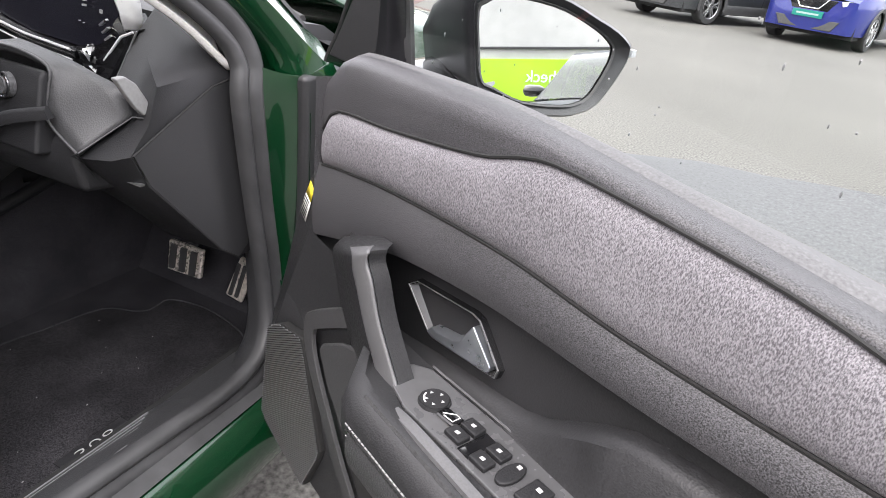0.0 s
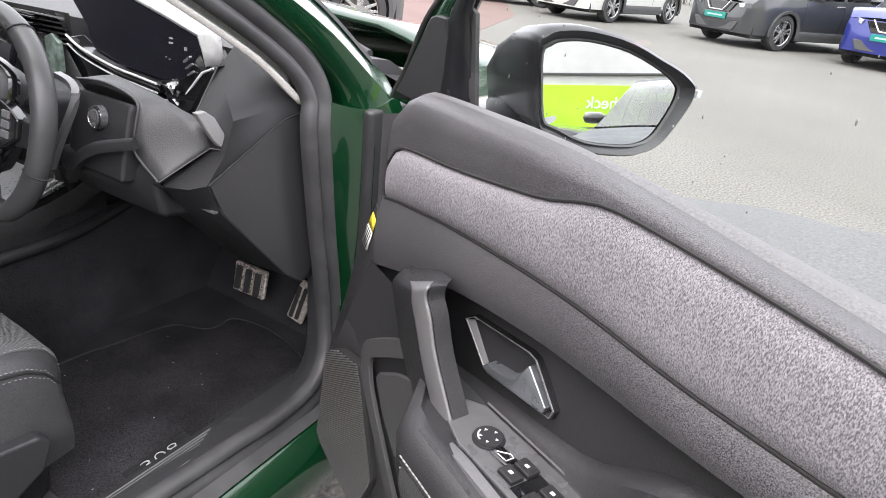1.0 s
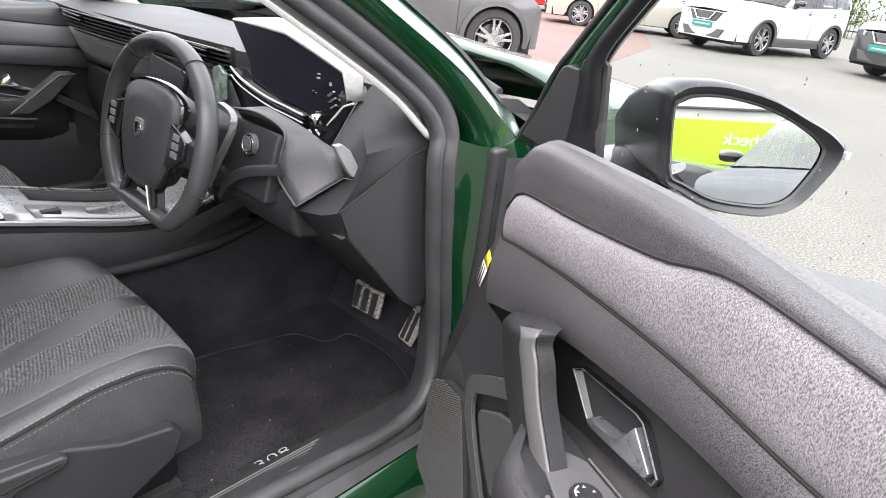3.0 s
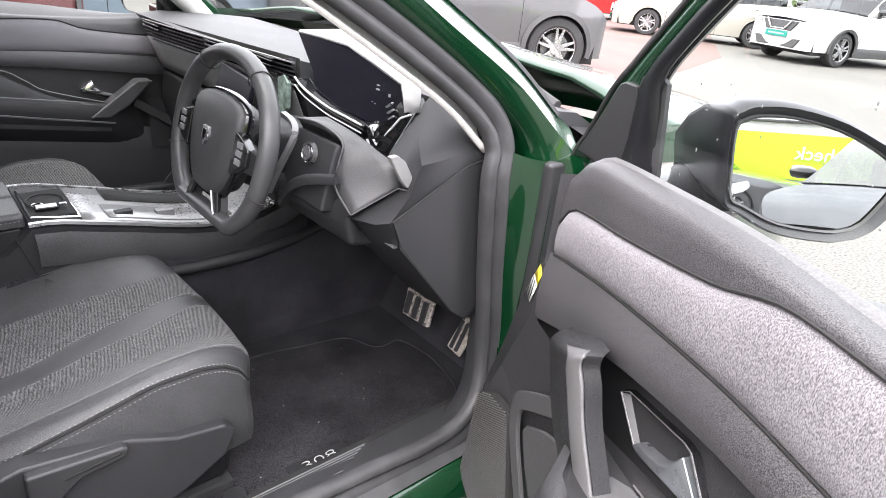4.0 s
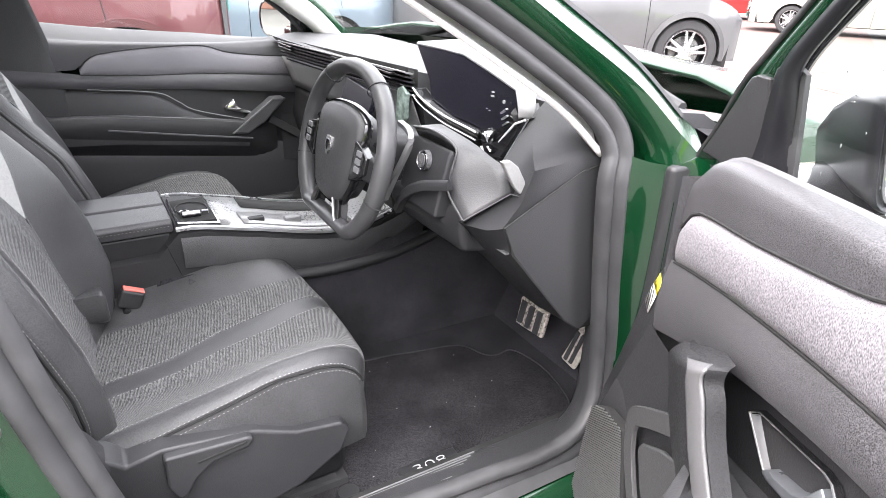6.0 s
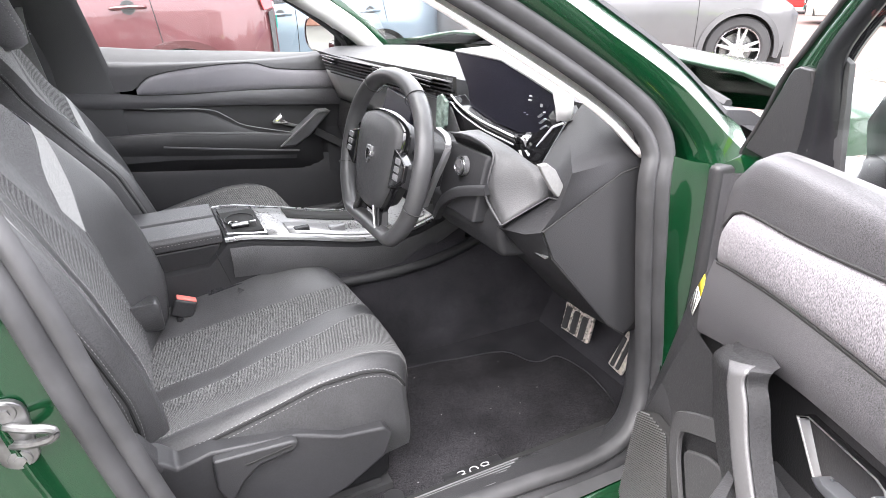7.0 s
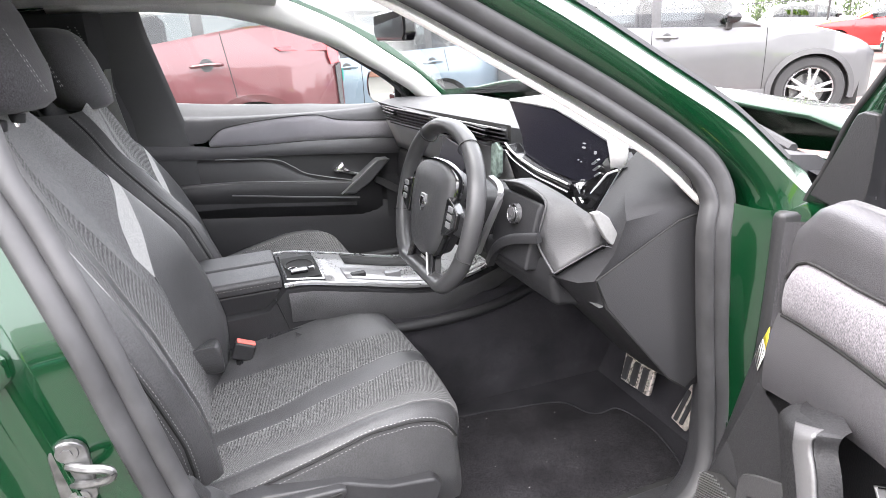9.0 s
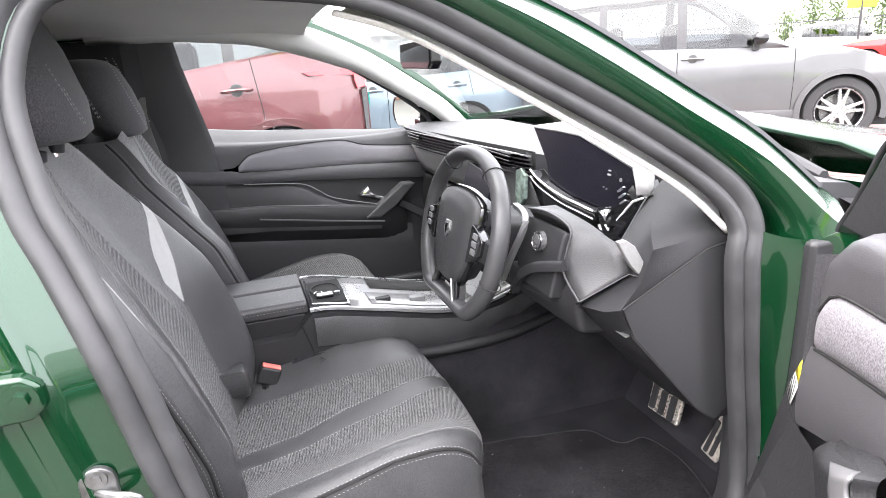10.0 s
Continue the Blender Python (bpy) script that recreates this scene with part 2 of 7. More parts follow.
def prism(pts, axis, a, b, shift=(0, 0)):
    """A polygon drawn in the plane across an axis, pushed from a to b along it; shift moves its far end."""
    def place(p, w, s):
        q = [p[0] + s[0], p[1] + s[1]]
        q.insert("xyz".index(axis), w)
        return tuple(q)
    n = len(pts)
    v = [place(p, a, (0, 0)) for p in pts] + [place(p, b, shift) for p in pts]
    return v, [tuple(range(n)), tuple(range(2 * n - 1, n - 1, -1))] + [(i, (i + 1) % n, n + (i + 1) % n, n + i) for i in range(n)]


def loft(rings, closed=True, caps=True):
    n = len(rings[0])
    v = [tuple(p) for r in rings for p in r]
    f = []
    for i in range(len(rings) - 1):
        for j in range(n if closed else n - 1):
            k = (j + 1) % n
            f.append((i * n + j, i * n + k, (i + 1) * n + k, (i + 1) * n + j))
    if caps and closed:
        f += [tuple(range(n)), tuple(range(len(v) - 1, len(v) - n - 1, -1))]
    return v, f


def grid(us, vs, fn):
    """A sheet of quads: fn(u, v) gives the place."""
    v = [tuple(fn(a, b)) for a in us for b in vs]
    n = len(vs)
    return v, [(i * n + j, i * n + j + 1, (i + 1) * n + j + 1, (i + 1) * n + j) for i in range(len(us) - 1) for j in range(n - 1)]


def span(a, b, n):
    return [a + (b - a) * i / (n - 1) for i in range(n)]


def curve_at(keys, t):
    """Smooth value at t of a list of (t, value...) rows."""
    if t <= keys[0][0]:
        return keys[0][1] if len(keys[0]) == 2 else Vector(keys[0][1:])
    for i in range(len(keys) - 1):
        a, b = keys[i], keys[i + 1]
        if t <= b[0]:
            s = (t - a[0]) / (b[0] - a[0])
            p, q = keys[max(0, i - 1)], keys[min(len(keys) - 1, i + 2)]
            out = []
            for c in range(1, len(a)):
                ma = (b[c] - p[c]) / (b[0] - p[0]) * (b[0] - a[0])
                mb = (q[c] - a[c]) / (q[0] - a[0]) * (b[0] - a[0])
                out.append((2 * s**3 - 3 * s**2 + 1) * a[c] + (s**3 - 2 * s**2 + s) * ma + (-2 * s**3 + 3 * s**2) * b[c] + (s**3 - s**2) * mb)
            return out[0] if len(out) == 1 else Vector(out)
    return keys[-1][1] if len(keys[-1]) == 2 else Vector(keys[-1][1:])


def line_at(keys, t):
    return float(np.interp(t, [k[0] for k in keys], [k[1] for k in keys]))


def smooth_path(pts, n=6, closed=False):
    pts = [Vector(p) for p in pts]
    out = []
    m = len(pts)
    for i in range(m if closed else m - 1):
        a, b = pts[i], pts[(i + 1) % m]
        p = pts[(i - 1) % m] if closed or i else a
        q = pts[(i + 2) % m] if closed or i + 2 < m else b
        for k in range(n):
            s = k / n
            out.append(0.5 * (2 * a + (b - p) * s + (2 * p - 5 * a + 4 * b - q) * s * s + (3 * a - p - 3 * b + q) * s**3))
    if not closed:
        out.append(pts[-1])
    return out


def sweep(path, ring, closed=False, up=(0, 0, 1), scale=None):
    """Pushes a cross-section (points across, up) along a path."""
    rings = []
    m = len(path)
    up = Vector(up)
    for i, p in enumerate(path):
        a = path[i - 1] if closed or i else path[0]
        b = path[(i + 1) % m] if closed or i + 1 < m else path[-1]
        t = (Vector(b) - Vector(a)).normalized()
        side = t.cross(up)
        side = side.normalized() if side.length > 1e-4 else Vector((1, 0, 0))
        top = side.cross(t).normalized()
        k = scale(i / (m - 1)) if scale else 1
        rings.append([Vector(p) + side * (c[0] * k) + top * (c[1] * k) for c in ring])
    v, f = loft(rings, True, not closed)
    if closed:
        n = len(ring)
        f += [((m - 1) * n + j, (m - 1) * n + (j + 1) % n, (j + 1) % n, j) for j in range(n)]
    return v, f


def circle(r, n=10, ry=None):
    return [(r * math.cos(2 * math.pi * i / n), (ry or r) * math.sin(2 * math.pi * i / n)) for i in range(n)]


def disc(centre, axis, r, depth, n=24, r2=None):
    """A round slab or cone from centre along axis."""
    c, a = Vector(centre), Vector(axis).normalized()
    s = a.orthogonal().normalized()
    t = a.cross(s)
    rings = [[c + a * d + (s * math.cos(2 * math.pi * i / n) + t * math.sin(2 * math.pi * i / n)) * q for i in range(n)] for d, q in ((0, r), (depth, r if r2 is None else r2))]
    return loft(rings)


def moved(shape, m):
    return [tuple(m @ Vector(p)) for p in shape[0]], shape[1]


def thing(name, label, category, group="", kind="", at=None):
    e = new(name)
    e.empty_display_size = 0.3
    if at is not None:
        e.matrix_basis = at
    return tagged(e, label, category, group, kind)


def stitches(name, path, parent, step=0.0045, r=0.0005, mat=None):
    """A run of thread dashes along a path, as one seam."""
    shapes = []
    acc, last = 0.0, Vector(path[0])
    for p in path[1:]:
        p = Vector(p)
        d = (p - last).length
        acc += d
        if acc >= step and d > 0:
            t = (p - last).normalized() * step * 0.36
            shapes.append(sweep([p - t, p, p + t], circle(r, 4)))
            acc = 0.0
        last = p
    return part(name, joined(*shapes), mat or STITCH, parent)


def resampled(path, step=0.0036):
    out = [Vector(path[0])]
    for p in path[1:]:
        p = Vector(p)
        d = (p - out[-1]).length
        a = out[-1].copy()
        for k in range(1, int(d / step) + 1):
            out.append(a + (p - a) * (k * step / d))
    return out

# ---- the lot ----


def asphalt():
    m = material("worn_pale_asphalt", (0.118, 0.114, 0.105), 0.9, grain=70, grain_amount=0.6, bump=0.5, bump_scale=120, stain=0.16, stain_scale=0.35, detail=6, spec=0.3)
    return m


ground = part("ground", grid([-300, -60, -20, 0, 20, 60, 300], [-300, -60, -20, 0, 20, 60, 300], lambda a, b: (a, b, 0)), asphalt())
tagged(ground, "pale worn asphalt of an open car lot", "ground", kind="structure")


paving = part("pavement", prism([(-2.3, 4.6), (-4.6, 12.4), (-8.0, 18.5), (-19.0, 22.0), (-22.0, 9.0), (-9.0, 3.2), (-4.2, 3.0)], "z", -0.02, 0.004), material("faded_red_paving", (0.125, 0.086, 0.078), 0.9, grain=50, grain_amount=0.3, bump=0.4, bump_scale=120, stain=0.18, stain_scale=0.6, spec=0.3))
tagged(paving, "faded pinkish red surfacing in front of the parked row", "pavement", kind="structure")


def lathe(profile, n=28, axis_x=0.0):
    """Turns (radius, across) rows about the x axis."""
    return loft([[(a, r * math.cos(2 * math.pi * i / n), r * math.sin(2 * math.pi * i / n)) for i in range(n)] for r, a in profile], True, False)


def road_wheel(parent, x, y, r, rim, side, spokes=5, width=0.21, split=0.5):
    """A tyre with a spoked alloy rim, its face turned outwards."""
    hub = part("wheel", lathe([(0.001, 0.01), (0.075, 0.012), (0.085, -0.02), (0.001, -0.02)]), ALLOY, parent)
    hub.matrix_basis = pose(x, y, r, 0, 0, 0 if side > 0 else 180)
    w = width
    part("tyre", lathe([(rim, -w), (r * 0.94, -w), (r * 0.985, -w * 0.9), (r, -w * 0.8), (r, -w * 0.2), (r * 0.985, -0.02), (r * 0.94, 0.0), (rim * 1.09, 0.005), (rim, -0.01)], 40), TYRE, hub)
    part("brake_disc", lathe([(0.05, -0.07), (rim * 0.72, -0.07), (rim * 0.72, -0.09), (0.05, -0.09)], 24), ZINC, hub)
    part("barrel", lathe([(rim, -0.012), (rim * 0.97, 0.0), (rim * 0.93, -0.012), (rim * 0.9, -w)], 32), DARKALLOY, hub)
    part("rim_edge", lathe([(rim * 1.005, -0.005), (rim * 0.985, 0.006), (rim * 0.945, -0.002)], 40), ALLOY, hub)
    for k in range(spokes):
        a = 2 * math.pi * k / spokes + 0.2
        blades = []
        for s in (-1, 1):
            b0, b1 = a + s * 0.22, a + s * split * 2 * math.pi / spokes * 0.30
            pts = []
            for rad, ang, half in ((0.05, b0, 0.024), (rim * 0.95, b1, 0.014)):
                c, t = Vector((math.cos(ang) * rad, math.sin(ang) * rad)), Vector((-math.sin(ang), math.cos(ang)))
                pts.append((c - t * half, c + t * half))
            q = [pts[0][0], pts[0][1], pts[1][1], pts[1][0]]
            blades.append(prism([(p.x, p.y) for p in q], "x", -0.025, 0.004))
        part("spoke", joined(*blades), ALLOY, hub, bevel=0.004, seg=1)
    return hub


def vehicle(name, label, colour, at, W=1.84, wb=2.66, fo=0.86, ro=0.78, sill=0.27, belt=0.98, roof=1.62, wheel=0.345, rim=0.235, cowl=0.78, roof_f=0.0, roof_r=-1.55, tail=1.1, nose=0.86,
            clad=True, spokes=5, group="cars parked in the lot", tail_lamps=True, plate=PLATE, category="car", arch=0.4, glazing=TINT, c_off=0.0, fogs=True, rising=False):
    """A parked road car, nose along local +y, standing on its wheels at the origin."""
    car_ = thing(name, label, category, group)
    yf, yr, fa, ra = wb / 2 + fo, -wb / 2 - ro, wb / 2, -wb / 2
    half = W / 2

    def wid(y):
        k = max(0.0, (y - (yf - 0.75)) / 0.75) if y > 0 else max(0.0, ((yr + 0.6) - y) / 0.6)
        return half * (1 - 0.2 * k**2.6)

    top_keys = [(yr, tail - 0.1), (yr + 0.08, tail), (yr + 0.5, belt + 0.07), (0, belt), (cowl, belt), (fa + 0.1, (belt + nose) / 2 + 0.03), (yf - 0.15, nose), (yf, nose - 0.13)]
    if rising:
        top_keys = [(yr, 1.03), (yr + 0.08, 1.13), (yr + 0.31, 1.225), (yr + 0.61, 1.27), (yr + 0.96, 1.23), (yr + 1.38, 1.165), (yr + 1.76, 1.12), (0.2, belt), (cowl, belt)] + top_keys[-3:]
    roof_keys = [(yr + 0.12, tail), (yr + 0.3, tail + (roof - tail) * 0.55), (roof_r, roof - 0.05), ((roof_r + roof_f) / 2, roof), (roof_f, roof - 0.03), (cowl, belt + 0.02)]

    def top(y):
        return curve_at(top_keys, y)

    def low(y):
        z = sill
        for a in (fa, ra):
            if abs(y - a) < arch:
                z = max(z, wheel + math.sqrt(arch * arch - (y - a) ** 2) * 0.98)
        return z

    def shape(z):
        return float(np.interp(z, [0.2, 0.42, 0.58, 0.74, belt - 0.06, belt + 0.15], [0.955, 0.985, 0.992, 1.0, 0.975, 0.93]))

    ys = sorted(set([round(y, 3) for y in span(yr, yf, 40)] + [round(a + arch * math.sin(q), 3) for a in (fa, ra) for q in span(-math.pi / 2, math.pi / 2, 19)]))
    sides = []
    for s in (-1, 1):
        sides.append(grid(ys, span(0, 1, 9), lambda y, v, s=s: (s * wid(y) * shape(low(y) + v * (top(y) - low(y))), y, low(y) + v * (top(y) - low(y)))))
    ends = []
    for y, d in ((yf, 1), (yr, -1)):
        ends.append(grid(span(-1, 1, 13), span(0, 1, 9), lambda u, v, y=y, d=d: (u * wid(y) * shape(sill + v * (top(y) - sill)), y + d * 0.10 * (1 - u * u) * (1 - 0.35 * abs(v - 0.45) * 2), sill + v * (top(y) - sill))))
    deck = []
    for a, b in ((yr, yr + 0.12), (cowl, yf)):
        deck.append(grid(span(a, b, 14), span(-1, 1, 13), lambda y, u: (u * wid(y) * shape(top(y)), y + (0.10 * (1 - u * u) * 0.65 if y == yf else (-0.065 * (1 - u * u) if y == yr else 0)), top(y) + 0.05 * (1 - u * u) * (1 if y > 0 else 0.3))))
    part("body", joined(*sides, *ends, deck[0]), colour, car_, smooth=50)
    part("bonnet", deck[1], colour, car_, smooth=50)
    part("underbody", box(-half * 0.86, half * 0.86, yr + 0.15, yf - 0.12, 0.2, belt - 0.25), UNDER, car_)

    def edge(y):
        return wid(y) * shape(top(y))

    def side_at(y, v, s, out=0.0):
        h = max(0.002, curve_at(roof_keys, y) - top(y))
        return (s * (edge(y) - 0.34 * h * v + 0.035 * math.sin(math.pi * v) + out), y, top(y) + h * v)

    g0, g1 = yr + 0.12, cowl
    b_pillar = g1 - 1.08
    c_pillar = g0 + c_off if c_off else b_pillar - 0.85
    posts = [(g0, g0 + 0.16), (c_pillar - 0.04, c_pillar + 0.04), (b_pillar - 0.05, b_pillar + 0.05), (g1 - 0.3, g1)]
    gy = sorted(set([round(q, 3) for q in span(g0, g1, 36)] + [round(v, 3) for p in posts for v in p]))
    vs = [0, 0.05, 0.2, 0.4, 0.6, 0.8, 0.9, 1.0]
    frame_, pillars, panes = [], {}, {}
    for s in (-1, 1):
        for i in range(len(gy) - 1):
            mid = (gy[i] + gy[i + 1]) / 2
            solid = any(a <= mid <= b for a, b in posts)
            bay = sum(mid > b for a, b in posts)
            for j in range(len(vs) - 1):
                quad = ([side_at(gy[i], vs[j], s), side_at(gy[i + 1], vs[j], s), side_at(gy[i + 1], vs[j + 1], s), side_at(gy[i], vs[j + 1], s)], [(0, 1, 2, 3)])
                if solid and 1 <= bay <= 2 and 0 < j < len(vs) - 2:
                    pillars.setdefault((s, bay), []).append(quad)
                elif solid or j in (0, len(vs) - 2):
                    frame_.append(quad)
                else:
                    panes.setdefault((s, bay), []).append(quad)
    for k in (0, 1):
        part("window_frame", joined(*frame_[k * len(frame_) // 2:(k + 1) * len(frame_) // 2]), colour, car_, smooth=60)
    for q in pillars.values():
        part("door_pillar", joined(*q), RUBBER, car_, smooth=60)
    for q in panes.values():
        part("side_window", joined(*q), glazing, car_, smooth=60)

    def over(y, u):
        h = max(0.002, curve_at(roof_keys, y) - top(y))
        e = edge(y) - 0.34 * h
        return (u * e, y, top(y) + h + 0.045 * (1 - u * u))

    part("roof", joined(grid(span(roof_r - 0.05, roof_f, 12), span(-1, 1, 11), over)), colour, car_, smooth=60)
    part("windscreen", grid(span(roof_f, g1, 10), span(-1, 1, 11), over), glazing, car_, smooth=60)
    part("rear_window", grid(span(g0, roof_r - 0.05, 8), span(-1, 1, 11), over), glazing, car_, smooth=60)
    part("cabin", box(-half * 0.75, half * 0.75, g0 + 0.25, g1 - 0.1, belt - 0.3, belt + 0.02), UNDER, car_)
    for y in (-0.35, roof_r + 0.55):
        for s in (-1, 1):
            part("seat_back", box(s * 0.36 - 0.22, s * 0.36 + 0.22, y - 0.08, y + 0.08, belt - 0.1, belt + 0.32), SOFT, car_, bevel=0.05)
    for a in (fa, ra):
        for s in (-1, 1):
            x = s * (wid(a) * 0.985 - 0.012)
            road_wheel(car_, x, a, wheel, rim, s, spokes)
            if clad:
                arc = [Vector((s * (wid(a + arch * math.cos(q)) * shape(0.74) * 0.997), a + arch * math.cos(q), max(sill, wheel + arch * 0.98 * math.sin(q)))) for q in span(-0.2, math.pi + 0.2, 26)]
                part("arch_cladding", sweep(arc, [(-0.028, -0.004), (0.028, -0.004), (0.028, 0.016), (-0.028, 0.03)], up=(s, 0, 0)), colour if rising else CLADDING, car_)
    if clad:
        for s in (-1, 1):
            part("sill_cladding", grid(span(ra + arch, fa - arch, 12), [sill - 0.05, sill + 0.02, sill + 0.1, sill + 0.13], lambda y, z, s=s: (s * (wid(y) * shape(z) + (0.018 if z < sill + 0.12 else 0.001)), y, z)), CLADDING, car_)
    for s in (-1, 1):
        for y, z0 in ((fa - arch - 0.06, sill), (b_pillar - 0.04, sill), (c_pillar - 0.2, 0.74)):
            pts = [Vector((s * (wid(y) * shape(z) + 0.0005), y + (0.12 * (z - 0.8) if y < -0.6 else 0), z)) for z in span(z0, top(y), 8)]
            part("door_seam", sweep(pts, circle(0.004, 4)), SEAM, car_)
        for y in (b_pillar + 0.12, c_pillar - 0.02):
            z, x = belt - 0.07, s * wid(y) * shape(belt - 0.07)
            h = part("door_handle", sweep(smooth_path([(x, y - 0.11, z), (x + s * 0.035, y - 0.08, z + 0.004), (x + s * 0.04, y, z + 0.006), (x + s * 0.035, y + 0.08, z), (x, y + 0.11, z - 0.004)], 4), circle(0.016, 8, 0.012)), colour, car_)
            part("handle_recess", disc((x - s * 0.004, y, z), (s, 0, 0), 0.05, 0.008, 20, 0.048), CLADDING, h)
        m = part("wing_mirror", loft([[Vector((s * (half * 0.95 + q), cowl - 0.32 + c[0] * k, belt + 0.11 + c[1] * k)) for c in circle(0.085, 12, 0.065)] for q, k in ((0.0, 0.35), (0.06, 0.9), (0.16, 1.0), (0.22, 0.85), (0.24, 0.4))]), GLOSS, car_)
        part("mirror_foot", box(s * half * 0.9, s * (half * 0.9 + 0.12), cowl - 0.36, cowl - 0.3, belt - 0.01, belt + 0.06), CLADDING, m, bevel=0.01)
        x0 = wid(yf) * 0.62
        lam = [(s * (x0 + 0.02), nose - 0.14), (s * (x0 + 0.3), nose - 0.07), (s * (x0 + 0.3), nose - 0.15), (s * (x0 + 0.05), nose - 0.22)]
        part("headlight", loft([[(p[0], yf + 0.085 - 0.62 * max(0, abs(p[0]) - x0) + d, p[1]) for p in lam] for d in (-0.1, 0.012)]), LAMP, car_, bevel=0.01)
        if fogs:
            part("fog_lamp_pocket", loft([[(s * (x0 - 0.14 + a), yf + 0.055 - 0.1 * max(0, a) + d, b) for a, b in ((0.0, 0.5), (0.16, 0.54), (0.18, 0.4), (0.02, 0.38))] for d in (-0.05, 0.012)]), CLADDING, car_, bevel=0.008)
        if rising:
            for nm, rim_, mat in (("lamp_blade", ((0.12, 1.135), (0.12, 1.075), (0.50, 1.092), (0.545, 1.122)), TAIL), ("lamp_corner", ((0.02, 1.10), (0.02, 0.98), (0.10, 0.965), (0.12, 1.04), (0.12, 1.135)), TAIL), ("bumper_fold", ((0.015, 0.97), (0.015, 0.62), (0.05, 0.60), (0.06, 0.95)), CLADDING)):
                part(nm, loft([[(s * (wid(yr + q) * shape(z) + o), yr + q, z) for q, z in rim_] for o in (-0.03, 0.022)]), mat, car_, bevel=0.004)
        if tail_lamps:
            part("tail_light", loft([[(s * (wid(yr) * q), yr - 0.06 + (0.22 if q > 0.95 else 0.03) - d, z) for q, z in ((0.45, tail - 0.13), (1.0, tail - 0.06), (1.02, tail - 0.2), (0.5, tail - 0.2))] for d in (-0.05, 0.03)]), TAIL, car_, bevel=0.01)
    part("grille", loft([[(a, yf + 0.095 - 0.06 * abs(a) + d, b) for a, b in ((-0.42, nose - 0.14), (0.42, nose - 0.14), (0.3, nose - 0.33), (-0.3, nose - 0.33))] for d in (-0.08, 0.012)]), GLOSS, car_, bevel=0.01)
    part("grille_bar", sweep([Vector((-0.3, yf + 0.11, nose - 0.12)), Vector((-0.16, yf + 0.12, nose - 0.3)), Vector((0.16, yf + 0.12, nose - 0.3)), Vector((0.3, yf + 0.11, nose - 0.12))], circle(0.012, 6)), CHROME, car_)
    part("lower_grille", loft([[(a, yf + 0.085 - 0.06 * abs(a) + d, b) for a, b in ((-0.55, sill + 0.2), (0.55, sill + 0.2), (0.45, sill + 0.03), (-0.45, sill + 0.03))] for d in (-0.06, 0.014)]), CLADDING, car_, bevel=0.01)
    for y, z, d in ((yf + 0.108, nose - 0.4, 1), (yr - 0.108, tail - 0.32, -1)):
        p = part("number_plate", box(-0.26, 0.26, y - 0.008, y + 0.008, z - 0.056, z + 0.056), plate, car_, bevel=0.004)
        part("plate_bar", box(-0.19, 0.19, y + d * 0.008 - 0.002, y + d * 0.008 + 0.002, z - 0.015, z + 0.015), PLATE_PRINT, p)
    car_.matrix_basis = at
    return car_


SILVERGREY = paint("silver_grey_paint", (0.12, 0.12, 0.125), 0.45, 0.3)
CHERRY = paint("cherry_red_paint", (0.115, 0.038, 0.042), 0.3, 0.3)
WHITE = paint("white_paint", (0.48, 0.48, 0.47), 0.0, 0.3, 0.02)
CHARCOAL = paint("charcoal_paint", (0.05, 0.053, 0.058), 0.4, 0.3)
BLUE = paint("deep_blue_paint", (0.02, 0.03, 0.22), 0.35, 0.3)
BEIGE = paint("champagne_paint", (0.46, 0.44, 0.39), 0.4, 0.3)
SCARLET = paint("bright_red_paint", (0.55, 0.02, 0.02), 0.2, 0.3)


def along(hub, heading, local):
    """The pose that brings a local point of a car to a place on the ground, its nose along heading."""
    a = math.atan2(-heading[0], heading[1])
    x = hub[0] - (math.cos(a) * local[0] - math.sin(a) * local[1])
    y = hub[1] - (math.sin(a) * local[0] + math.cos(a) * local[1])
    return pose(x, y, 0, 0, 0, math.degrees(a))


vehicle("suv", "silver-grey family crossover with grey wheel-arch cladding and alloy wheels", SILVERGREY, along((-3.60, 5.86), (0.55, 0.835), (0.87, 1.33)), W=1.84, fogs=False, fo=0.64, wheel=0.365, rim=0.245, arch=0.425, spokes=5, tail=1.2, belt=1.05, roof=1.69)
vehicle("suv", "cherry red compact crossover parked tail first", CHERRY, along((-3.65, 0.02), (0, -1), (-0.92, -1.3)), wb=2.6, ro=0.76, c_off=0.95, belt=1.09, roof=1.66, wheel=0.35, arch=0.42, cowl=0.62, tail=1.17, nose=0.95, roof_r=-1.2, rising=True)
vehicle("hatchback", "pale blue hatchback parked beyond the red crossover", paint("pale_blue_paint", (0.13, 0.17, 0.21), 0.3), along((-7.2, 2.3), (0, -1), (0.9, -1.3)), W=1.78, wb=2.58, sill=0.22, belt=0.92, roof=1.47, wheel=0.31, rim=0.21, clad=False, nose=0.76, tail=1.0, arch=0.36)
vehicle("suv", "white compact crossover with black lower bumper", WHITE, along((-3.98, 14.73), (-0.29, -0.957), (0, 1.27)), W=1.76, wb=2.53, belt=1.02, roof=1.56, nose=0.94)
vehicle("suv", "charcoal crossover with black grille", CHARCOAL, along((-0.31, 14.45), (-0.537, -0.843), (0, 1.33)), W=1.82, nose=0.94)
vehicle("suv", "deep blue crossover with chrome grille bar", BLUE, along((2.45, 13.98), (-0.35, -0.937), (0, 1.33)), W=1.82, nose=0.94)
